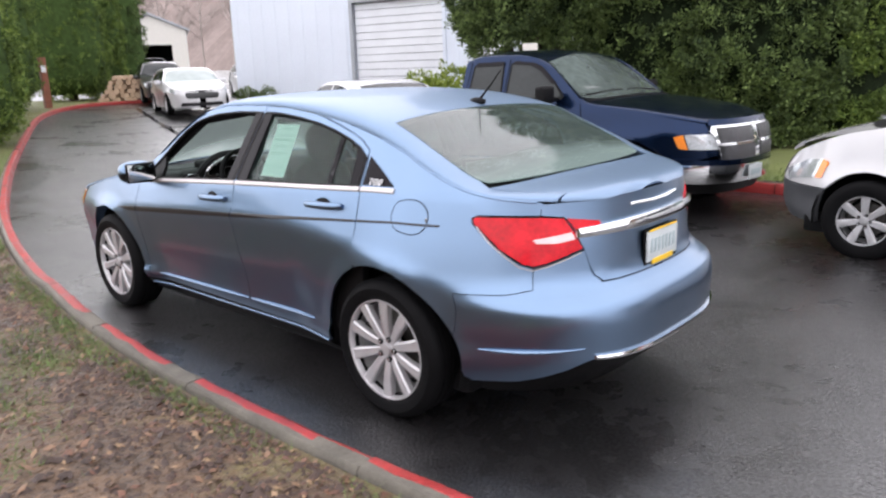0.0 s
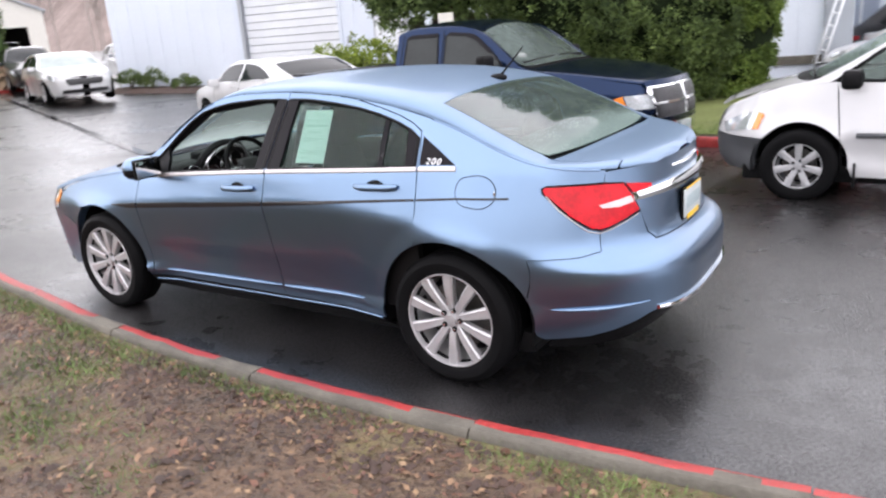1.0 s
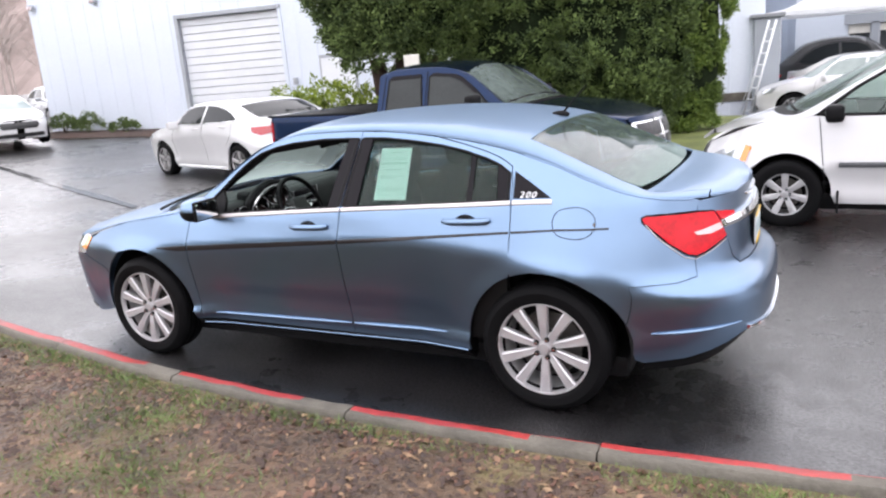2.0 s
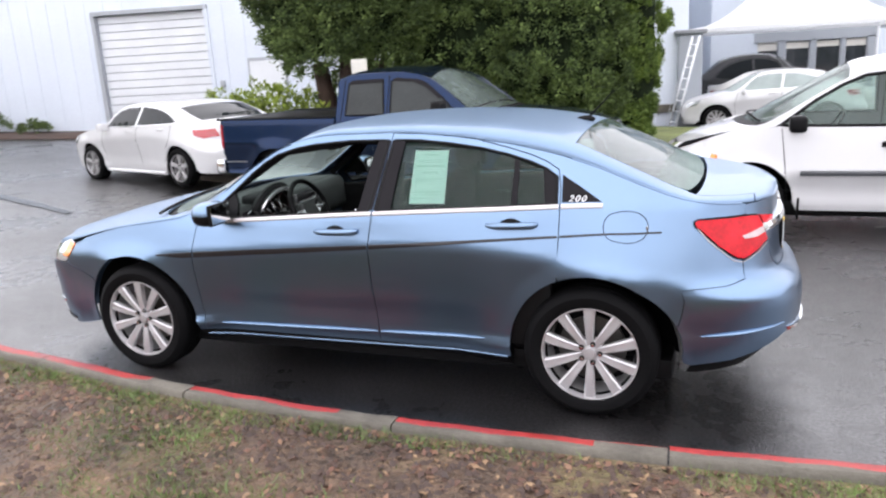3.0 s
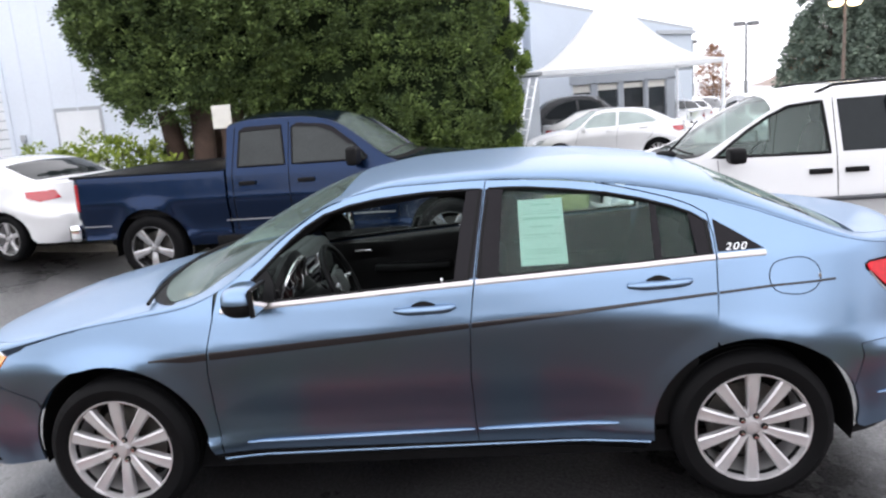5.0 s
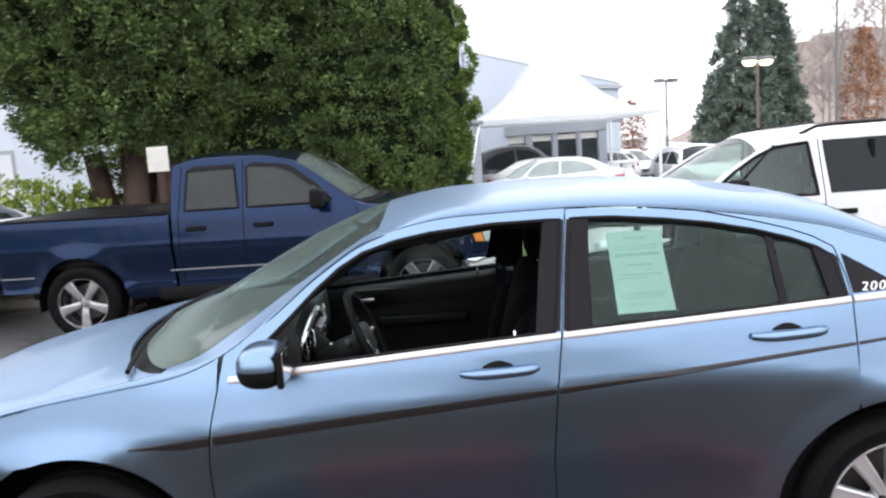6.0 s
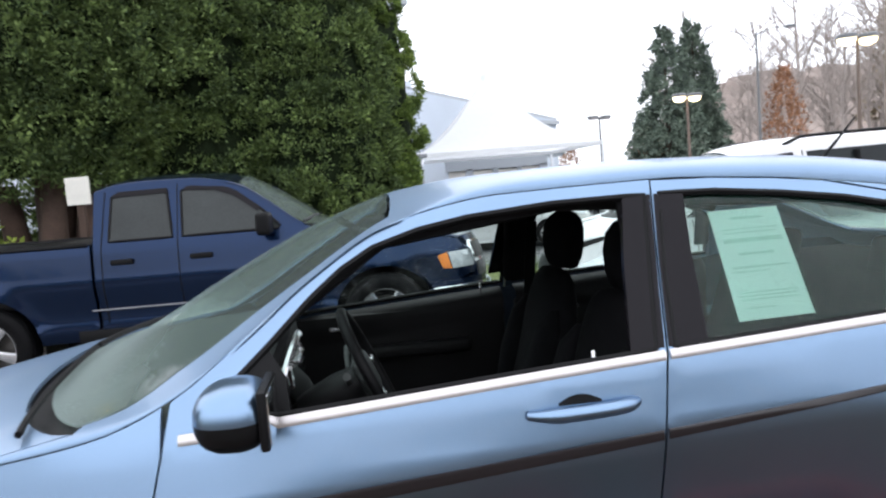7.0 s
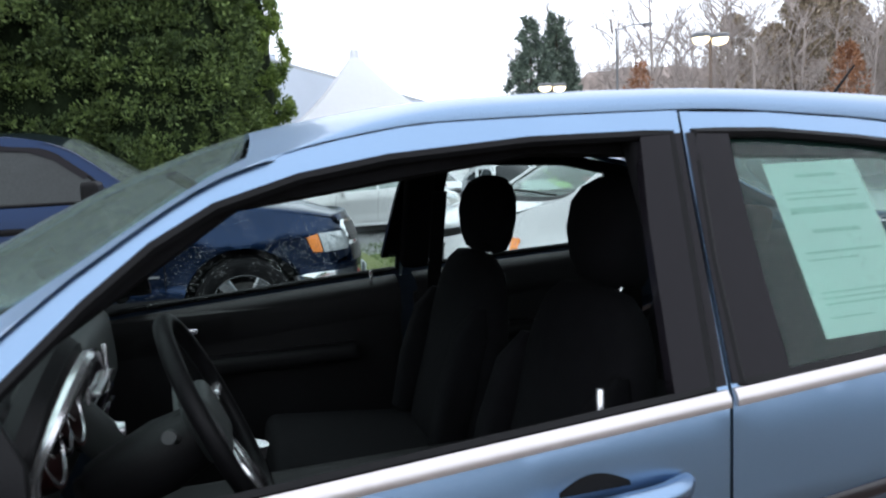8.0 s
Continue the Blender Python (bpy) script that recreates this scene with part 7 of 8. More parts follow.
# far lot on the other side
saloon("white_sedan", "white compact sedan in the far lot", scaled(HERO, .90, 1.0, .88), (3.10, 17.3, gz(3, 17)), -3, white_car, .90, 1.0, 10, .06, panes=glass_pale, screen=glass_pale)
saloon("white_sedan", "white sedan with red tail lights beyond the compact", scaled(HERO, 1, 1.0, .90), (1.2, 19.6, gz(1.2, 19.6)), 172, pearl_car, 1, 1.0, 10, .09)
saloon("black_suv", "black sport utility parked under the tent", scaled(HERO, 1, 1.75, .95), (.55, 22.4, gz(.5, 22.4)), 176, black_car, 1, 1.75, 10, .09)
rnd = random.Random(77)
lot = []
for i, (x, y, p) in enumerate(((7.2, 22.5, white_car), (9.6, 27, lime_car), (12.2, 24.5, black_car), (14.0, 29.5, silver_car), (11.0, 32.5, white_car), (16.5, 34, pearl_car), (9.4, 38, silver_car), (14.5, 40, white_car),
                               (20, 33, red_car), (19.5, 41, silver_car), (24, 38, white_car), (13, 47, white_car), (19, 49, black_car), (25, 47, pearl_car), (30, 42, white_car),
                               (6.6, 29, silver_car), (8.2, 33.5, white_car), (6.9, 37.5, black_car), (10.6, 42.5, pearl_car), (12.6, 36.5, white_car), (8.0, 45, white_car), (17, 44.5, silver_car))):
    saloon({id(lime_car): "lime_hatchback"}.get(id(p), "parked_car"), {id(lime_car): "bright lime-green car in the far lot", id(black_car): "black car in the far lot", id(red_car): "red car in the far lot", id(silver_car): "silver car in the far lot"}.get(id(p), "white car in the far lot"),
           scaled(HERO, 1, rnd.uniform(.95, 1.35), .92), (x, y, gz(x, y)), rnd.choice((100, 95, 280)) + rnd.uniform(-4, 4), p, 1, 1.1, 5, .14, group="cars in the far lot")

# ---- white minivan ----
VAN = dict(
    half_width=.985, lean=.30, hubs=(0.0, -2.88), hub_z=.33, arch=.40, rear_turn=.55, front_turn=-3.05, tail_nominal=1.0, nose_nominal=-3.80, corner=(3.5, .30, 2.2, .5),
    shoulder=[(-3.8, .78), (-3.6, .88), (-3.3, .99), (-3.0, 1.06), (-2.8, 1.10), (-2.6, 1.20), (-2.3, 1.38), (-2.05, 1.52), (-1.85, 1.595), (-1.5, 1.63), (0, 1.65), (.7, 1.62), (1.0, 1.55)],
    spine=[(-3.82, .78), (-3.7, .88), (-3.4, 1.00), (-3.1, 1.08), (-2.95, 1.12), (-2.7, 1.26), (-2.3, 1.48), (-2.0, 1.64), (-1.8, 1.70), (-1.2, 1.745), (-.2, 1.75), (.6, 1.73), (1.0, 1.66)],
    tail=[(.2, .95), (.4, 1.03), (.6, 1.03), (.7, .98), (1.2, .95), (1.7, .88)], nose=[(.2, -3.70), (.4, -3.80), (.55, -3.80), (.7, -3.76), (.85, -3.66), (1.2, -3.5)],
    belt=[(-3.8, .98), (-2.8, 1.03), (-1.5, 1.045), (1.0, 1.06)], crease=[(-3.8, .62), (1, .66)], belt_in=[(-4, .07), (1, .05)], front_taper=.03)
sd, tp_, qo, zs_, zc_, be, cr, wd, hf = car_form(VAN)
VAN_AT = (.92 + 2.88, 4.62 + .905, -.092)
van = thing("minivan", "white minivan with grey lower bumper and dark rear windows", "van", VAN_AT, -1.5)
vr_ = lambda a, b, n=40: [(a + (b - a) * i / n, zs_(a + (b - a) * i / n)) for i in range(n + 1)]
hull = [(-3.35, .58), (-3.7999, .58)] + vr_(-3.7999, .9999, 60) + [(.9999, .25), (.45, .27)] + arc(0, .33, .41, 0, 180, 20) + [(-.44, .24), (-2.44, .24)] + arc(-2.88, .33, .41, 0, 143, 18)
VAN_WF = [(-2.62, 1.09), (-2.3, 1.33), (-2.08, 1.46), (-1.88, 1.545), (-1.56, 1.575), (-1.52, 1.075)]
clad = [(-3.36, .57), (-3.7999, .57), (-3.7999, .24), (-3.31, .26)] + arc(-2.88, .33, .41, 182, 144, 6)
for s in (-1, 1):
    f = sd(s)
    part("body_side", panel(qpoly(hull, qo, .05), f, .05, [VAN_WF], rim=.03), van_white, van)
    part("bumper", panel(qpoly(clad, qo, .05), f, .05, rim=.03, out=.004), grey_clad, van, "dark grey bumper")
    ws = [(-1.40, 1.08), (-1.42, 1.585), (-.10, 1.60), (-.06, 1.085)]
    wr = [(.02, 1.09), (.0, 1.60), (.62, 1.575), (.80, 1.10)]
    g = part("front_window", panel(shrink(VAN_WF, -.004), sd(s, .012), .06, rim=0), cabin_glass, van, "clear greenish front door window")
    g.visible_shadow = False
    ring = [sd(s, .004)(*p) for p in lines(VAN_WF, .05, True)]
    part("window_seal", tube(ring, .016, 6, True), black_plastic, g)
    part("middle_window", panel(ws, f, .06, rim=.004, out=.004), glass_dark, van, "dark tinted window")
    part("rear_side_window", panel([(qo(x), z) for x, z in wr], f, .06, rim=.004, out=.004), glass_dark, van, "dark tinted window")
    part("window_post", panel([(-2.80, 1.06), (-2.62, 1.085), (-2.48, 1.20), (-2.66, 1.08)], f, .05, rim=.004, out=.006), black_plastic, van)
    for g in ([(-2.52, .3), (-2.56, .7), (-2.60, 1.06)], [(-1.46, .3), (-1.46, 1.6)], [(-.02, .75), (-.02, 1.6)], [(-1.46, .40), (-.45, .40)]):
        part("door_gap", tube([f(*p) for p in lines(g, .08)], .005, 4), black_plastic, van)
    n_ = 30
    part("side_moulding", tube([f(-2.42 + 2.0 * i / n_, .625) + Vector((0, s * .006, 0)) for i in range(n_ + 1)], .026, 6), grey_clad, van, "dark side moulding")
    for x in (-1.62, -1.28):
        p = f(x, .90)
        hd = part("handle", box(.22, .035, .055, p + Vector((0, s * .012, 0)), .015, 2), black_plastic, van, "black door handle")
    part("headlight", panel([(qo(x), z) for x, z in lines([(-3.28, .82), (-3.32, .66), (-3.60, .60), (-3.66, .68), (-3.45, .80)], .05, True)], f, .04, rim=.006, out=.008), head_lens, van, "clear headlight")
    part("corner_lamp", panel([(qo(x), z) for x, z in lines([(-3.22, .80), (-3.25, .66), (-3.31, .655), (-3.29, .815)], .05, True)], f, .04, rim=.006, out=.010), amber_lens, van, "amber corner lamp")
    mb = box(.16, .22, .16, (-2.47, s * 1.10, 1.12), .05, 3)
    part("mirror", mb, black_plastic, van, "black door mirror")
    part("roof_rail", tube([tp_(-1.6 + 2.0 * i / 12, s * .60) + Vector((0, 0, .05 if 0 < i < 12 else .0)) for i in range(13)], .016, 8), black_plastic, van, "black roof rail")
    for hx in (0, -2.88):
        wheel(van, (hx, s * .865, .33), .335, .205, .108, s, 7, van_alloy, spoke_w=(.022, .034))
        bm = bmesh.new()
        rows = []
        for i in range(13):
            a = radians(-10 + 200 * i / 12)
            cx, cz = hx + .43 * math.cos(a), .33 + .43 * math.sin(a)
            rows.append([bm.verts.new((cx, s * .90, cz)), bm.verts.new((cx, s * .5, cz)), bm.verts.new((hx, s * .5, .3))])
        for a, b in zip(rows, rows[1:]):
            bm.faces.new((a[0], a[1], b[1], b[0]))
            bm.faces.new((a[1], a[2], b[1]))
        part("wheel_well", bm, black_plastic, van)
    part("mud_flap", box(.02, .20, .22, (-2.42, s * .86, .26), .006, 1), black_plastic, van)
cr_ = lambda xm, xe, v, n=14: [(xm + (xe - xm) * (2 * i / n - 1) ** 2, -v + 2 * v * i / n) for i in range(n + 1)]
screen = cr_(-2.97, -2.66, .60) + [(-2.3, .60)] + cr_(-1.97, -2.02, .56)[::-1] + [(-2.3, -.60)]
part("top", panel([(-3.79, -.8), (-3.79, .8), (.985, .8), (.985, -.8)], tp_, .06, [screen], rim=0), van_white, van)
g = part("windshield", panel(shrink(screen, -.006), lambda x, v: tp_(x, v) - Vector((0, 0, .008)), .06, rim=0), cabin_glass, van, "clear windshield over a grey dashboard")
g.visible_shadow = False
part("dashboard", soft_block(.62, 1.62, .16, (-2.58, 0, .97), .06, 0, -8), dash_grey, van)
part("floor_pan", box(3.4, 1.64, .03, (-1.0, 0, .42), .01), headliner, van)
part("cabin_lining", box(.04, 1.66, 1.1, (-.95, 0, 1.02), .015), headliner, van)
part("roof_lining", panel([(-1.95, -.66), (-1.95, .66), (-.95, .66), (-.95, -.66)], lambda x, v: tp_(x, v) - Vector((0, 0, .03)), .1, rim=0), headliner, van)
for y in (-.42, .42):
    st = part("seat", soft_block(.52, .52, .16, (-1.55, y, .66), .05, 0, 6), grey_clad, van, "grey front seat")
    part("backrest", loft(BACK, pose(-1.30, y, .70, 0, 12, 0)), grey_clad, st)
    part("headrest", loft(HEAD, pose(-1.16, y, 1.30, 0, 8, 0)), grey_clad, st)
ring = [Vector((-2.10, -.42, 1.02)) + Vector((.19 * math.sin(i * math.tau / 28) * .5, .19 * math.cos(i * math.tau / 28), .19 * math.sin(i * math.tau / 28) * .87)) for i in range(28)]
part("steering_wheel", tube(ring, .015, 8, True), black_plastic, van)
part("cowl", panel(cr_(-3.06, -2.76, .62) + cr_(-2.96, -2.65, .62)[::-1], tp_, .05, rim=.01, out=.006), black_plastic, van)
for v0, v1 in ((-.52, .02), (.05, .5)):
    part("wiper", tube([tp_(-2.93 + .24 * abs(v0 + (v1 - v0) * i / 8), v0 + (v1 - v0) * i / 8) + Vector((0, 0, .03)) for i in range(9)], .011, 6), black_plastic, van)
mid = VAN["front_turn"] - 1.35
fr = lambda u, z: sd(-1 if u <= 0 else 1)(mid + abs(u), z)
part("grille", panel([(-.42, .62), (-.36, .76), (.36, .76), (.42, .62)], fr, .05, rim=.006, out=.006), grille_dark, van)
part("underside", box(4.0, 1.62, .16, (-1.4, 0, .24), .03), black_plastic, van)

# ---- navy pickup ----
TRK = dict(
    half_width=.985, flare=(.030, .075), lean=.34, hubs=(0.0, -3.57), hub_z=.39, arch=.47, ground=.36, rear_turn=.70, front_turn=-3.75, tail_nominal=.96, nose_nominal=-4.52, corner=(7.0, .16, 3.0, .40), bow=.18,
    shoulder=[(-4.52, .97), (-4.3, 1.045), (-3.9, 1.12), (-3.3, 1.19), (-3.05, 1.22), (-2.9, 1.30), (-2.6, 1.53), (-2.35, 1.70), (-2.15, 1.765), (-1.9, 1.79), (-1.3, 1.785), (-1.12, 1.755), (-1.02, 1.72), (1.3, 1.72)],
    spine=[(-4.55, .98), (-4.4, 1.065), (-4.0, 1.19), (-3.3, 1.28), (-3.06, 1.30), (-2.8, 1.47), (-2.5, 1.66), (-2.25, 1.80), (-2.0, 1.85), (-1.5, 1.87), (-1.2, 1.85), (-1.02, 1.81), (1.3, 1.81)],
    tail=[(.3, .90), (.5, .96), (1.4, .96)], nose=[(.3, -4.45), (.5, -4.55), (.7, -4.56), (.9, -4.52), (1.1, -4.44), (1.4, -4.3)],
    belt=[(-4.6, 1.12), (-3.0, 1.20), (-.9, 1.235), (1.3, 1.27)], crease=[(-4.6, .92), (1.3, .95)], belt_in=[(-5, .05), (-3, .035), (1.3, .02)], front_taper=.02, rear_taper=0.0)
sd, tp_, qo, zs_, zc_, be, cr, wd, hf = car_form(TRK)
tr_r, tr_f = Vector((-5.14, 5.46)), Vector((-1.60, 5.22))
ang = math.atan2((tr_r - tr_f).y, (tr_r - tr_f).x)
ctr = tr_r + Vector((math.sin(ang), -math.cos(ang))) * .90
truck = thing("pickup_truck", "dark navy crew-cab pickup truck, wet, with a chrome crossbar grille", "truck", (ctr.x, ctr.y, -.092), math.degrees(ang))
BED = -.99
cabside = [(-4.08, .60), (-4.5199, .74)] + [(-4.5199 + 1.5199 * i / 16, zs_(-4.5199 + 1.5199 * i / 16)) for i in range(17)] + [(-2.9 + 1.88 * i / 24, zs_(-2.9 + 1.88 * i / 24)) for i in range(25)] + [(-1.02, .40), (-3.05, .40)] + arc(-3.57, .39, .47, 2, 152, 22)
bedside = [(BED, .40), (BED, 1.27), (.9599, 1.275), (.9599, .52), (.52, .52)] + arc(0, .39, .48, 16, 178, 22) + [(-.48, .40)]
w1 = [(-1.16, 1.285), (-1.18, 1.68), (-1.24, 1.71), (-1.67, 1.715), (-1.72, 1.285)]
w2 = [(-1.81, 1.285), (-1.80, 1.69), (-1.86, 1.715), (-2.14, 1.695), (-2.30, 1.64), (-2.52, 1.47), (-2.68, 1.31), (-2.66, 1.285)]
for s in (-1, 1):
    f = sd(s)
    part("cab_side", panel(qpoly(cabside, qo, .05), f, .05, rim=.03), navy_car, truck)
    part("bed_side", panel(qpoly(bedside, qo, .05), f, .05, rim=.05), navy_car, truck)
    for wp in (w1, w2):
        g = part("side_window", panel(wp, f, .06, rim=.004, out=.004), truck_glass, truck, "grey tinted side window")
        ring = [f(*p) for p in lines(wp, .1, True)]
        part("window_seal", tube(ring, .014, 6, True), black_plastic, g)
    visor = [(-1.18, 1.67), (-1.24, 1.72), (-1.67, 1.725), (-1.69, 1.685), (-1.26, 1.675)]
    part("rain_visor", panel(visor, f, .06, rim=.004, out=.016), black_gloss, truck)
    visor = [(-1.80, 1.68), (-1.86, 1.725), (-2.14, 1.705), (-2.30, 1.65), (-2.52, 1.48), (-2.48, 1.455), (-2.27, 1.61), (-2.10, 1.675), (-1.82, 1.695)]
    part("rain_visor", panel(visor, f, .06, rim=.004, out=.016), black_gloss, truck)
    for gp in ([(-1.08, .48), (-1.09, 1.2), (-1.12, 1.73)], [(-1.765, .45), (-1.765, 1.76)], [(-2.98, .48), (-3.0, .9), (-2.93, 1.23)]):
        part("door_gap", tube([f(*p) for p in lines(gp, .08)], .006, 4), black_plastic, truck)
    part("side_strip", tube([f(-2.95 + 2.0 * i / 12, .68) + Vector((0, s * .004, 0)) for i in range(13)], .009, 6), grille_bar, truck, "dull grey side strip")
    part("side_strip", tube([f(.50 + .36 * i / 8, .68) + Vector((0, s * .004, 0)) for i in range(9)], .009, 6), grille_bar, truck, "dull grey side strip")
    for x in (-1.27, -1.97):
        part("handle", box(.20, .04, .05, f(x, 1.10) + Vector((0, s * .012, 0)), .015, 2), black_plastic, truck, "black door handle")
    # fender bulge towards the lamps
    part("headlight", panel([(qo(x), z) for x, z in lines([(-4.18, .925), (-4.20, .77), (-4.46, .765), (-4.48, .925)], .04, True)], f, .04, rim=.008, out=.012), head_lens, truck, "clear headlight")
    part("turn_lamp", panel([(qo(x), z) for x, z in lines([(-4.08, .90), (-4.11, .78), (-4.19, .77), (-4.17, .925)], .04, True)], f, .04, rim=.008, out=.012), amber_lens, truck, "amber turn lamp")
    part("tail_light", panel([(qo(x), z) for x, z in lines([(.85, 1.20), (.85, .88), (.955, .88), (.955, 1.20)], .04, True)], f, .04, rim=.008, out=.010), tail_red, truck, "red tail light")
    mi = part("mirror", box(.12, .24, .20, (-2.58, s * 1.13, 1.34), .04, 3), black_plastic, truck, "black door mirror")
    part("mirror_arm", tube([(-2.60, s * .92, 1.28), (-2.58, s * 1.08, 1.29)], .028, 8), black_plastic, mi)
    part("rocker", box(2.3, .10, .14, (-1.95, s * .90, .44), .03), black_plastic, truck)
    for hx in (0, -3.57):
        wheel(truck, (hx, s * .86, .39), .395, .262, .135, s, 5, truck_alloy, spoke_w=(.030, .052), turn=.5)
        bm = bmesh.new()
        rows = []
        for i in range(13):
            a = radians(-10 + 200 * i / 12)
            cx, cz = hx + .50 * math.cos(a), .39 + .50 * math.sin(a)
            rows.append([bm.verts.new((cx, s * .93, cz)), bm.verts.new((cx, s * .5, cz)), bm.verts.new((hx, s * .5, .35))])
        for a, b in zip(rows, rows[1:]):
            bm.faces.new((a[0], a[1], b[1], b[0]))
            bm.faces.new((a[1], a[2], b[1]))
        part("wheel_well", bm, black_plastic, truck)
    part("bed_cap", tube([(BED + .02, s * .955, 1.272), (.94, s * .955, 1.277)], .017, 8), black_plastic, truck)
    part("bed_inner_wall", box(1.86, .05, .52, (-.025, s * .86, 1.0), .01), black_plastic, truck)
part("cab_top", panel([(-4.50, -.8), (-4.50, .8), (-1.025, .8), (-1.025, -.8)], tp_, .055, rim=.02), navy_car, truck, "wet navy hood and roof")
part("windshield", panel(cr_(-3.06, -2.90, .60) + [(-2.6, .62)] + cr_(-2.27, -2.31, .58)[::-1] + [(-2.6, -.62)], tp_, .06, rim=.004, out=.005), glass_screen, truck, "windshield")
part("cowl", panel(cr_(-3.17, -3.0, .62) + cr_(-3.07, -2.92, .62)[::-1], tp_, .05, rim=.01, out=.006), black_plastic, truck)
for v0, v1 in ((-.5, .0), (.05, .5)):
    part("wiper", tube([tp_(-3.0 + .14 * abs(v0 + (v1 - v0) * i / 8), v0 + (v1 - v0) * i / 8) + Vector((.05, 0, .035)) for i in range(9)], .012, 6), black_plastic, truck)
part("cab_back", panel([(-.90, 1.2), (-.86, 1.5), (-.70, 1.72), (.70, 1.72), (.86, 1.5), (.90, 1.2), (.92, .45), (-.92, .45)], lambda u, z: Vector((-1.022, u, z)), .2, rim=0), navy_car, truck)
part("back_window", box(.01, 1.3, .34, (-1.014, 0, 1.50), .004, 1), glass_dark, truck, "cab rear window")
part("bed_floor", box(1.9, 1.8, .05, (-.02, 0, .78), .01), black_plastic, truck)
part("tailgate", box(.07, 1.75, .52, (.93, 0, 1.02), .02), navy_car, truck)
part("rear_bumper", box(.16, 1.85, .20, (1.02, 0, .60), .05, 3), chrome, truck, "chrome rear bumper")
part("tonneau", box(1.89, 1.78, .02, (-.015, 0, 1.262), .008), black_plastic, truck, "black bed cover")
part("chassis", box(5.0, 1.1, .18, (-1.7, 0, .46), .04), black_plastic, truck)
# nose: crossbar grille, bumper
mid = TRK["front_turn"] - 1.35
fr = lambda u, z: sd(-1 if u <= 0 else 1)(mid + abs(u), z)
gr = part("grille", panel([(-.56, .62), (-.63, 1.0), (.63, 1.0), (.56, .62)], fr, .05, rim=.06, out=.035), chrome, truck, "chrome crossbar grille with dark mesh")
for sy in (-1, 1):
    for z0, z1 in ((.65, .795), (.825, .975)):
        ms = part("mesh", panel([(sy * .030, z0), (sy * .030, z1), (sy * .575, z1), (sy * .54, z0)], fr, .05, rim=.01, out=.040), grille_dark, gr)
        for k in range(7):
            z = z0 + (z1 - z0) * (k + .5) / 7
            part("mesh_bar", tube([fr(sy * (.04 + .50 * i / 6), z) + Vector((-.044, 0, 0)) for i in range(7)], .0025, 5), grille_bar, ms)
        for k in range(9):
            u = sy * (.06 + .47 * k / 8)
            part("mesh_bar", tube([fr(u, z0 + .01) + Vector((-.043, 0, 0)), fr(u, z1 - .01) + Vector((-.043, 0, 0))], .0025, 5), grille_bar, ms)
part("hood_lip", panel([(-.66, 1.0), (-.64, 1.06), (.64, 1.06), (.66, 1.0)], fr, .05, rim=.06, out=.03), navy_car, truck)
fb = part("front_bumper", panel([(-1.22, .43), (-1.24, .60), (1.24, .60), (1.22, .43)], fr, .06, rim=.08, out=.055), chrome, truck, "chrome front bumper")
part("bumper_top", panel([(-1.22, .605), (-1.20, .66), (1.20, .66), (1.22, .605)], fr, .06, rim=.08, out=.045), navy_car, fb)
part("bumper_skirt", panel([(-1.0, .30), (-1.05, .425), (1.05, .425), (1.0, .30)], fr, .06, rim=.05, out=.02), black_plastic, fb)
px = fr(0, .5).x - .075
part("number_plate", box(.012, .31, .155, (px, .1, .50), .003, 1), plate_white, fb)
part("number_bar", box(.004, .22, .06, (px - .007, .1, .50), .001, 1), plate_ink, fb)

# ---- lamps, far trees, hills ----
steel_pole = mat("brown_lamp_pole", (0.13, 0.095, 0.075), 0.6, var=0.2)
grey_pole = mat("grey_lamp_pole", (0.14, 0.145, 0.15), 0.5)
warm_glow = bpy.data.materials.new("lit_lamp_glass")
warm_glow.use_nodes = True
wb = warm_glow.node_tree.nodes["Principled BSDF"]
wb.inputs["Emission Color"].default_value, wb.inputs["Emission Strength"].default_value = (1.0, 0.80, 0.45, 1), 3.0


def lamp_post(label, at, h, lit, heads=2, arm=0.0, rz=0, pole=steel_pole):
    t = thing("street_lamp", label, "lamp", at, rz)
    part("pole", tube([(0, 0, -.2), (0, 0, h)], [.09, .06], 10), pole, t)
    for k in range(heads):
        sx = (-1) ** k
        if arm:
            part("arm", tube([(0, 0, h - .1), (sx * arm * .5, 0, h + .25), (sx * arm, 0, h + .3)], .035, 8), pole, t)
            x, z = sx * arm, h + .28
        else:
            x, z = sx * .45, h
            part("arm", tube([(0, 0, h - .05), (x, 0, h)], .03, 8), pole, t)
        if lit:
            cap = lathe([(.0001, .13), (.30, .12), (.36, .08), (.36, -.06), (.33, -.06)], 20, "z")
            bmesh.ops.translate(cap, vec=(x, 0, z), verts=cap.verts)
            head = part("lamp_head", cap, grey_pole, t)
            bowl = lathe([(.32, -.05), (.31, -.14), (.25, -.24), (.12, -.30), (.0001, -.31)], 20, "z")
            bmesh.ops.translate(bowl, vec=(x, 0, z), verts=bowl.verts)
            part("lamp_lens", bowl, warm_glow, head, "lit glass bowl")
        else:
            head = part("lamp_head", box(.55, .36, .20, (x, 0, z), .04, 2), grey_pole, t)
            part("lamp_lens", box(.44, .28, .05, (x, 0, z - .11), .02, 2), clear_lens, head)
    return t


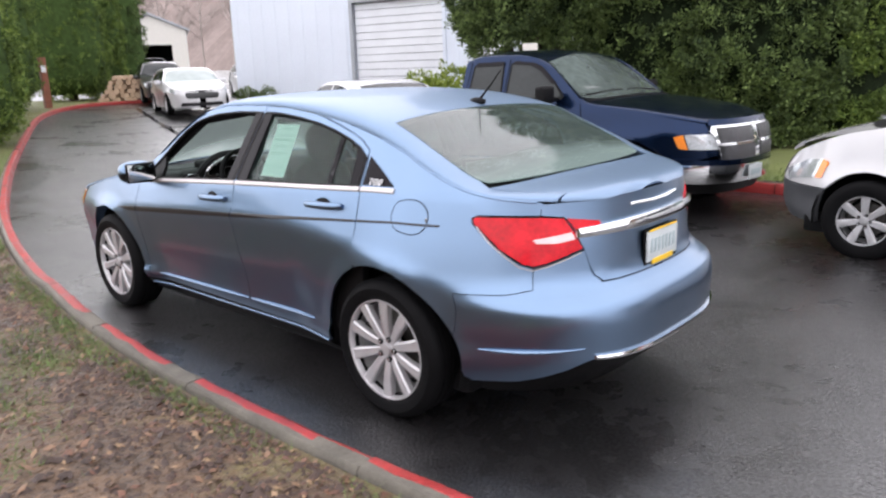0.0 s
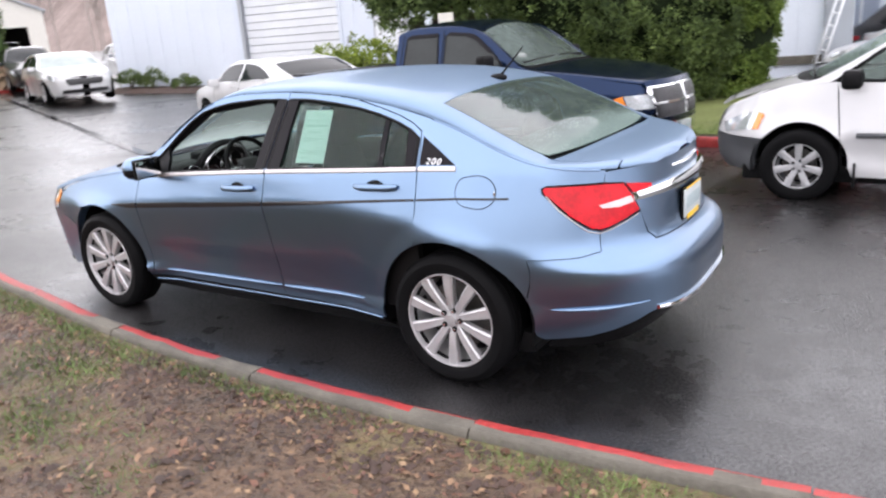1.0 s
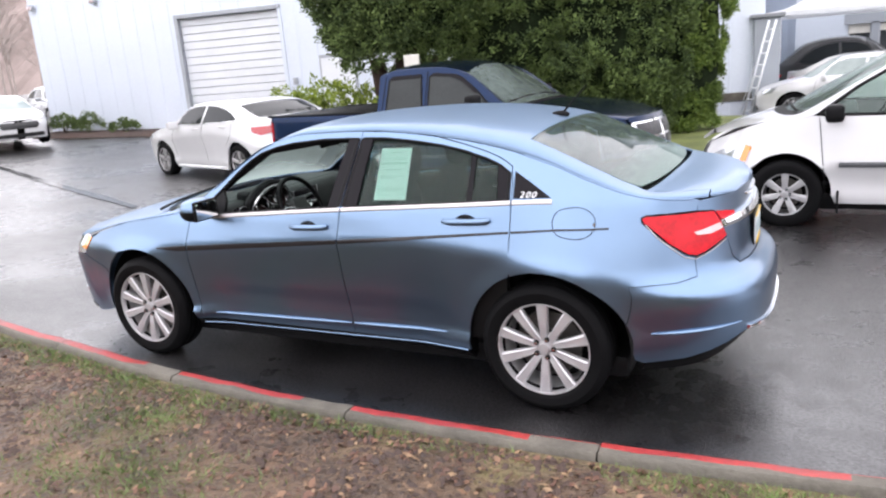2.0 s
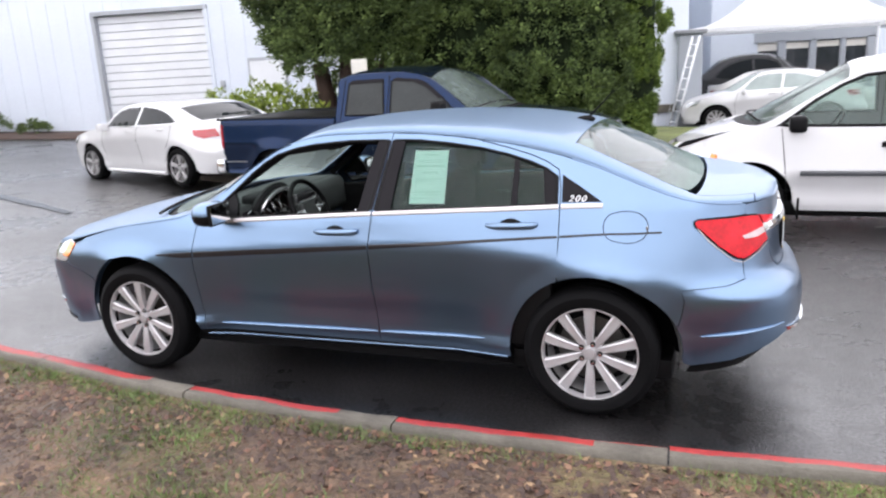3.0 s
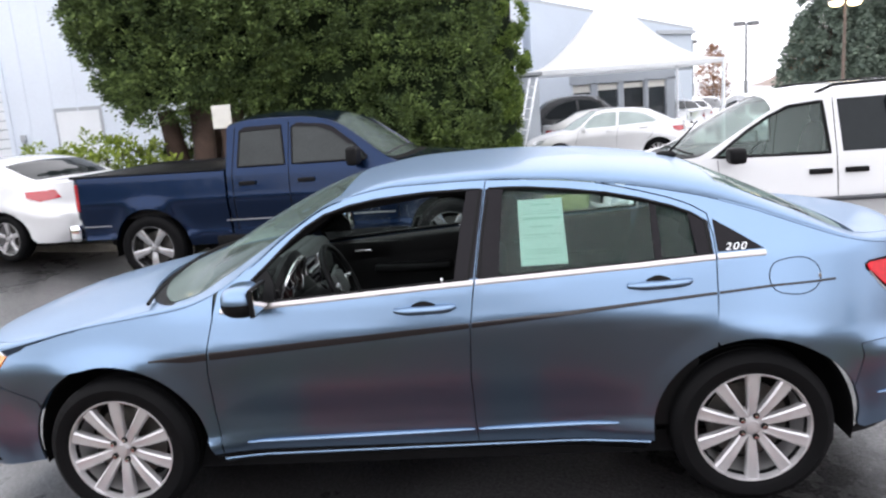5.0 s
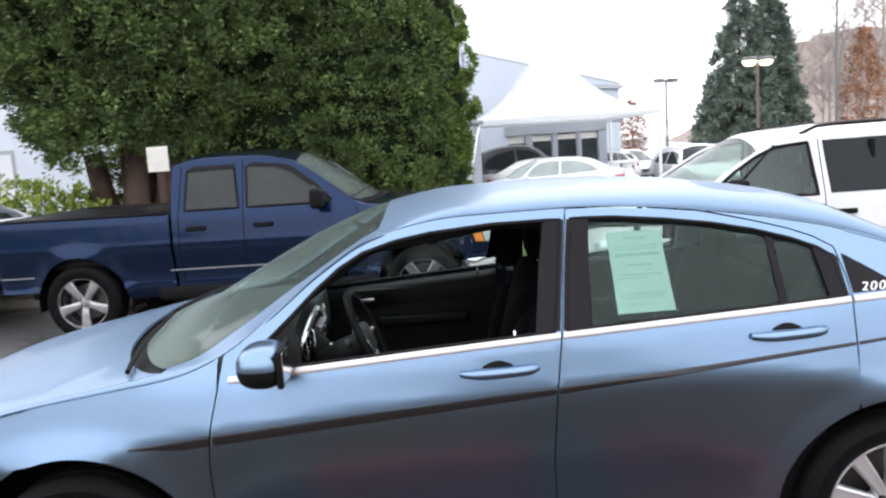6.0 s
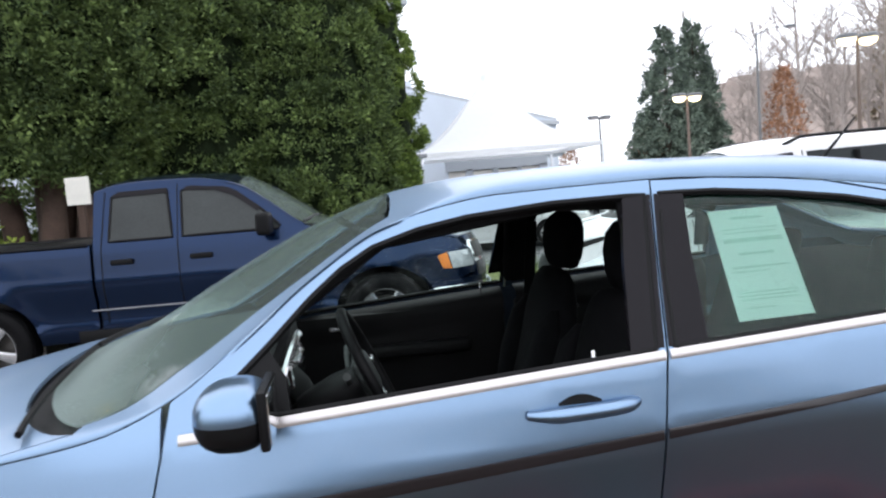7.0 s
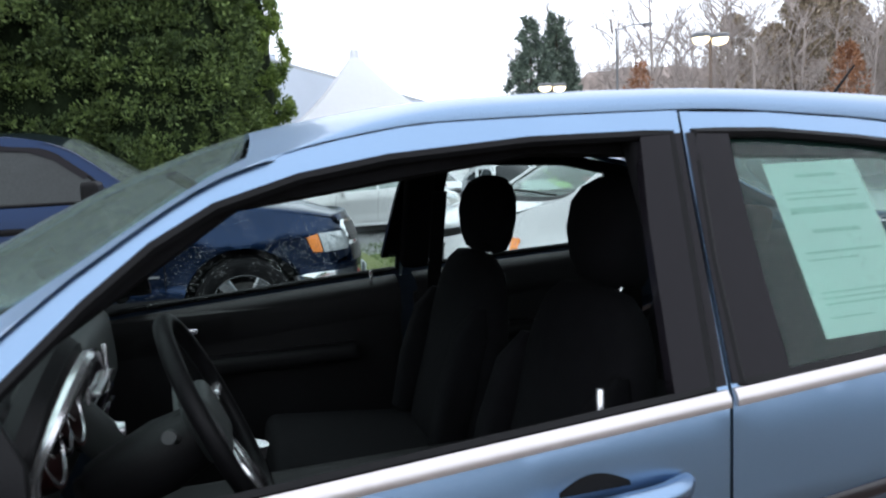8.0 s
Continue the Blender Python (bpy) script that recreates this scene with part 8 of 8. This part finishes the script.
lamp_post("grey lot lamp with two unlit heads", (12.5, 39.2, gz(12.5, 39)), 4.55 - gz(12.5, 39), False, 2, 0, 20, grey_pole)
lamp_post("brown lot lamp with two lit heads", (15.5, 34.5, gz(15, 34)), 4.95 - gz(15, 34), True, 2, 0, 10)
lamp_post("brown lot lamp with two lit heads", (17.0, 23.8, gz(17, 24)), 5.6 - gz(17, 24), True, 2, 0, 5)
lamp_post("tall street lamp on a curved arm", (22.9, 40.5, gz(23, 40)), 9.7, False, 1, 2.2, 0, grey_pole)
lamp_post("grey lot lamp with two unlit heads", (13.7, 55, gz(13.7, 55)), 5.7, False, 2, 0, 60, grey_pole)


def spruce(label, at, h, r, seed, material):
    t = thing("spruce", label, "tree", at)
    rnd = random.Random(seed)
    cl = []
    for i in range(34):
        k = i / 33
        z = h * (.06 + .93 * k)
        rr = r * (1 - k) ** .85 + .1
        m = max(4, int(16 * (1 - k) + 4))
        for j in range(m):
            a = rnd.uniform(0, math.tau)
            for q in (.35, .6, .8, .95):
                cl.append(((rr * q * math.cos(a), rr * q * math.sin(a), z - rr * q * .22 + rnd.uniform(-.1, .1)), (math.cos(a), math.sin(a), -.25), .42))
    v, f = crown(cl, .24, 24, seed, up=-.1)
    leaf_mesh("crown", v, f, material, t)
    part("trunk", tube([(0, 0, -.3), (0, 0, h * .98)], [.28, .03], 8), bark, t)
    return t


spruce("tall blue-green spruce beyond the lot", (21.4, 50, gz(22, 50)), 12.4, 3.6, 41, spruce_leaf)
spruce("tall blue-green spruce beyond the lot", (24.3, 51.5, gz(25, 51)), 13.1, 3.0, 42, spruce_leaf)
for i, (x, y, h) in enumerate(((58, 47, 13), (63, 52, 15), (70, 50, 14), (76, 58, 16))):
    spruce("dark spruce in the far wood", (x, y, gz(x, y)), h, 3.2, 60 + i, spruce_leaf)


def bare_tree(label, at, h, seed, leafy=None, spread=.32):
    """A leafless tree: trunk, limbs and fine twigs."""
    t = thing("bare_tree", label, "tree", at)
    rnd = random.Random(seed)
    trunk = [(0, 0, -.3), (rnd.gauss(0, .1), rnd.gauss(0, .1), h * .4), (rnd.gauss(0, .3), rnd.gauss(0, .3), h * .75), (rnd.gauss(0, .4), rnd.gauss(0, .4), h)]
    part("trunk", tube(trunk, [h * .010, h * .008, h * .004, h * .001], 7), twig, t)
    v, f = [], []
    def stick(a, b, r0, r1):
        d = (b - a).normalized()
        u = d.orthogonal().normalized()
        w = d.cross(u)
        k = len(v)
        for p, r in ((a, r0), (b, r1)):
            for j in range(3):
                q = p + r * (math.cos(j * 2.094) * u + math.sin(j * 2.094) * w)
                v.append(tuple(q))
        for j in range(3):
            f.append((k + j, k + (j + 1) % 3, k + 3 + (j + 1) % 3, k + 3 + j))
    def grow(p, d, L, r, n):
        q = p + d * L
        stick(p, q, r, r * .6)
        if n == 0:
            return
        for _ in range(rnd.choice((2, 3, 3))):
            e = (d + Vector((rnd.gauss(0, spread), rnd.gauss(0, spread), rnd.gauss(.12, spread * .7)))).normalized()
            grow(p + d * L * rnd.uniform(.55, 1), e, L * rnd.uniform(.55, .8), r * .58, n - 1)
    for i in range(19):
        k = rnd.uniform(.22, .97)
        a = rnd.uniform(0, math.tau)
        d = Vector((math.cos(a) * .75, math.sin(a) * .75, .75)).normalized()
        grow(Vector((0, 0, h * k)), d, h * .17 * (1.25 - k), h * .0042, 4)
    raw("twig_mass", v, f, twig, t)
    return t


base = [bare_tree("leafless tree paled for mist in the far wood", (34, 56, gz(34, 56)), 13, 51), bare_tree("leafless tree paled for mist in the far wood", (41, 58, gz(41, 58)), 14, 52), bare_tree("leafless tree paled for mist in the far wood", (30, 60, gz(30, 60)), 12, 53)]
rnd = random.Random(9)
for i in range(110):
    x = 30 + i * .75 + rnd.uniform(-1, 1)
    y = rnd.uniform(46, 92)
    o = copy_thing(base[i % 3], pose(x, y, gz(x, y), 0, 0, rnd.uniform(0, 360)) @ Matrix.Scale(rnd.uniform(.8, 1.35), 4))
for i in range(26):
    x, y = -62 + rnd.uniform(-45, 20), 34 + rnd.uniform(0, 45)
    copy_thing(base[i % 3], pose(x, y, gz(x, y), 0, 0, rnd.uniform(0, 360)) @ Matrix.Scale(rnd.uniform(.8, 1.2), 4))


# browns paled for distance; the haze is part of the colour
winter_twigs = foliage_mat("misted_winter_twigs", (0.19, 0.15, 0.12), (0.33, 0.275, 0.225))


def wood_tree(at, h, r, seed):
    """A tall leafless tree seen as a haze of fine brown twigs round its limbs."""
    t = thing("winter_tree", "tall brown leafless tree in the far wood", "tree", at)
    rnd = random.Random(seed)
    cl = []
    for i in range(210):
        k = rnd.random() ** .8
        a, q = rnd.uniform(0, math.tau), r * math.sin(math.pi * min(.97, .16 + .82 * k)) ** .7 * math.sqrt(rnd.random())
        cl.append(((q * math.cos(a), q * math.sin(a), h * (.10 + .88 * k)), (math.cos(a) * .4, math.sin(a) * .4, .8), .75))
    v, f = crown(cl, .42, 26, seed, up=.5)
    leaf_mesh("twig_mass", v, f, winter_twigs, t)
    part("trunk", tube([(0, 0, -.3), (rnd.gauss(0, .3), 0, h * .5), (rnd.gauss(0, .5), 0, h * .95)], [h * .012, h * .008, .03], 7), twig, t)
    for j in range(6):
        a, z = rnd.uniform(0, math.tau), h * rnd.uniform(.2, .6)
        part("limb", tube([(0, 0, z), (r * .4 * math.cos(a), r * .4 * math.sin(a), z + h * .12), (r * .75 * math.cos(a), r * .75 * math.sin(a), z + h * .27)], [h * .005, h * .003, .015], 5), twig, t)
    return t


wood = [wood_tree((66, 66, gz(66, 66)), 15.5, 3.4, 91), wood_tree((74, 66, gz(74, 66)), 17, 3.0, 92), wood_tree((58, 64, gz(58, 64)), 13, 3.6, 93)]
for i in range(22):
    x, y = 55 + i * 2.3 + rnd.uniform(-1, 1), rnd.uniform(58, 84)
    copy_thing(wood[i % 3], pose(x, y, gz(x, y), 0, 0, rnd.uniform(0, 360)) @ Matrix.Scale(rnd.uniform(.85, 1.2), 4))


def rust_tree(at, h, r, seed):
    t = thing("rust_tree", "narrow tree with clinging rust-brown leaves", "tree", at)
    rnd = random.Random(seed)
    cl = []
    for i in range(520):
        k = rnd.random()
        a, q = rnd.uniform(0, math.tau), r * math.sin(math.pi * min(.98, .12 + .86 * k)) ** .8 * math.sqrt(rnd.random())
        cl.append(((q * math.cos(a), q * math.sin(a), h * (.12 + .86 * k)), (math.cos(a) * .5, math.sin(a) * .5, .5), .3))
    v, f = crown(cl, .16, 9, seed)
    leaf_mesh("crown", v, f, rust_leaf, t)
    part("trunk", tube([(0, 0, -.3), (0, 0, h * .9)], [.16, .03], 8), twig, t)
rust_tree((24.5, 40.5, gz(24, 40)), 7.6, 1.15, 61)
rust_tree((27.5, 27.5, gz(27, 27)), 6.4, 1.05, 62)
rust_tree((16.6, 60, gz(16, 60)), 5.6, 1.3, 63)
rust_tree((20.5, 52, gz(20, 52)), 6.0, 1.3, 64)

# wooded hills that close the view, the mist mixed into their colours
def hill(name, x0, x1, y, zt, material, seed, depth=60):
    v, n, m = [], 420, 8
    for i in range(n + 1):
        x = x0 + (x1 - x0) * i / n
        top_ = zt * (.75 + .35 * noise.noise(Vector((x * .012, seed, 0))) + .14 * noise.noise(Vector((x * .08, seed, 2))) + .16 * noise.noise(Vector((x * .4, seed, 4))) + .12 * noise.noise(Vector((x * 1.7, seed, 4))))
        top_ *= smooth(x0, x0 + (x1 - x0) * .12, x) * smooth(x1, x1 - (x1 - x0) * .12, x) if seed == 2 else 1
        for j in range(m + 1):
            t = j / m
            v.append((x, y + depth * t, -4 + (top_ + 4) * math.sin(t * math.pi / 2)))
    f = [(i * (m + 1) + j, (i + 1) * (m + 1) + j, (i + 1) * (m + 1) + j + 1, i * (m + 1) + j + 1) for i in range(n) for j in range(m)]
    return tagged(raw(name, v, f, material), "misty wooded hillside", "hill", kind="structure")
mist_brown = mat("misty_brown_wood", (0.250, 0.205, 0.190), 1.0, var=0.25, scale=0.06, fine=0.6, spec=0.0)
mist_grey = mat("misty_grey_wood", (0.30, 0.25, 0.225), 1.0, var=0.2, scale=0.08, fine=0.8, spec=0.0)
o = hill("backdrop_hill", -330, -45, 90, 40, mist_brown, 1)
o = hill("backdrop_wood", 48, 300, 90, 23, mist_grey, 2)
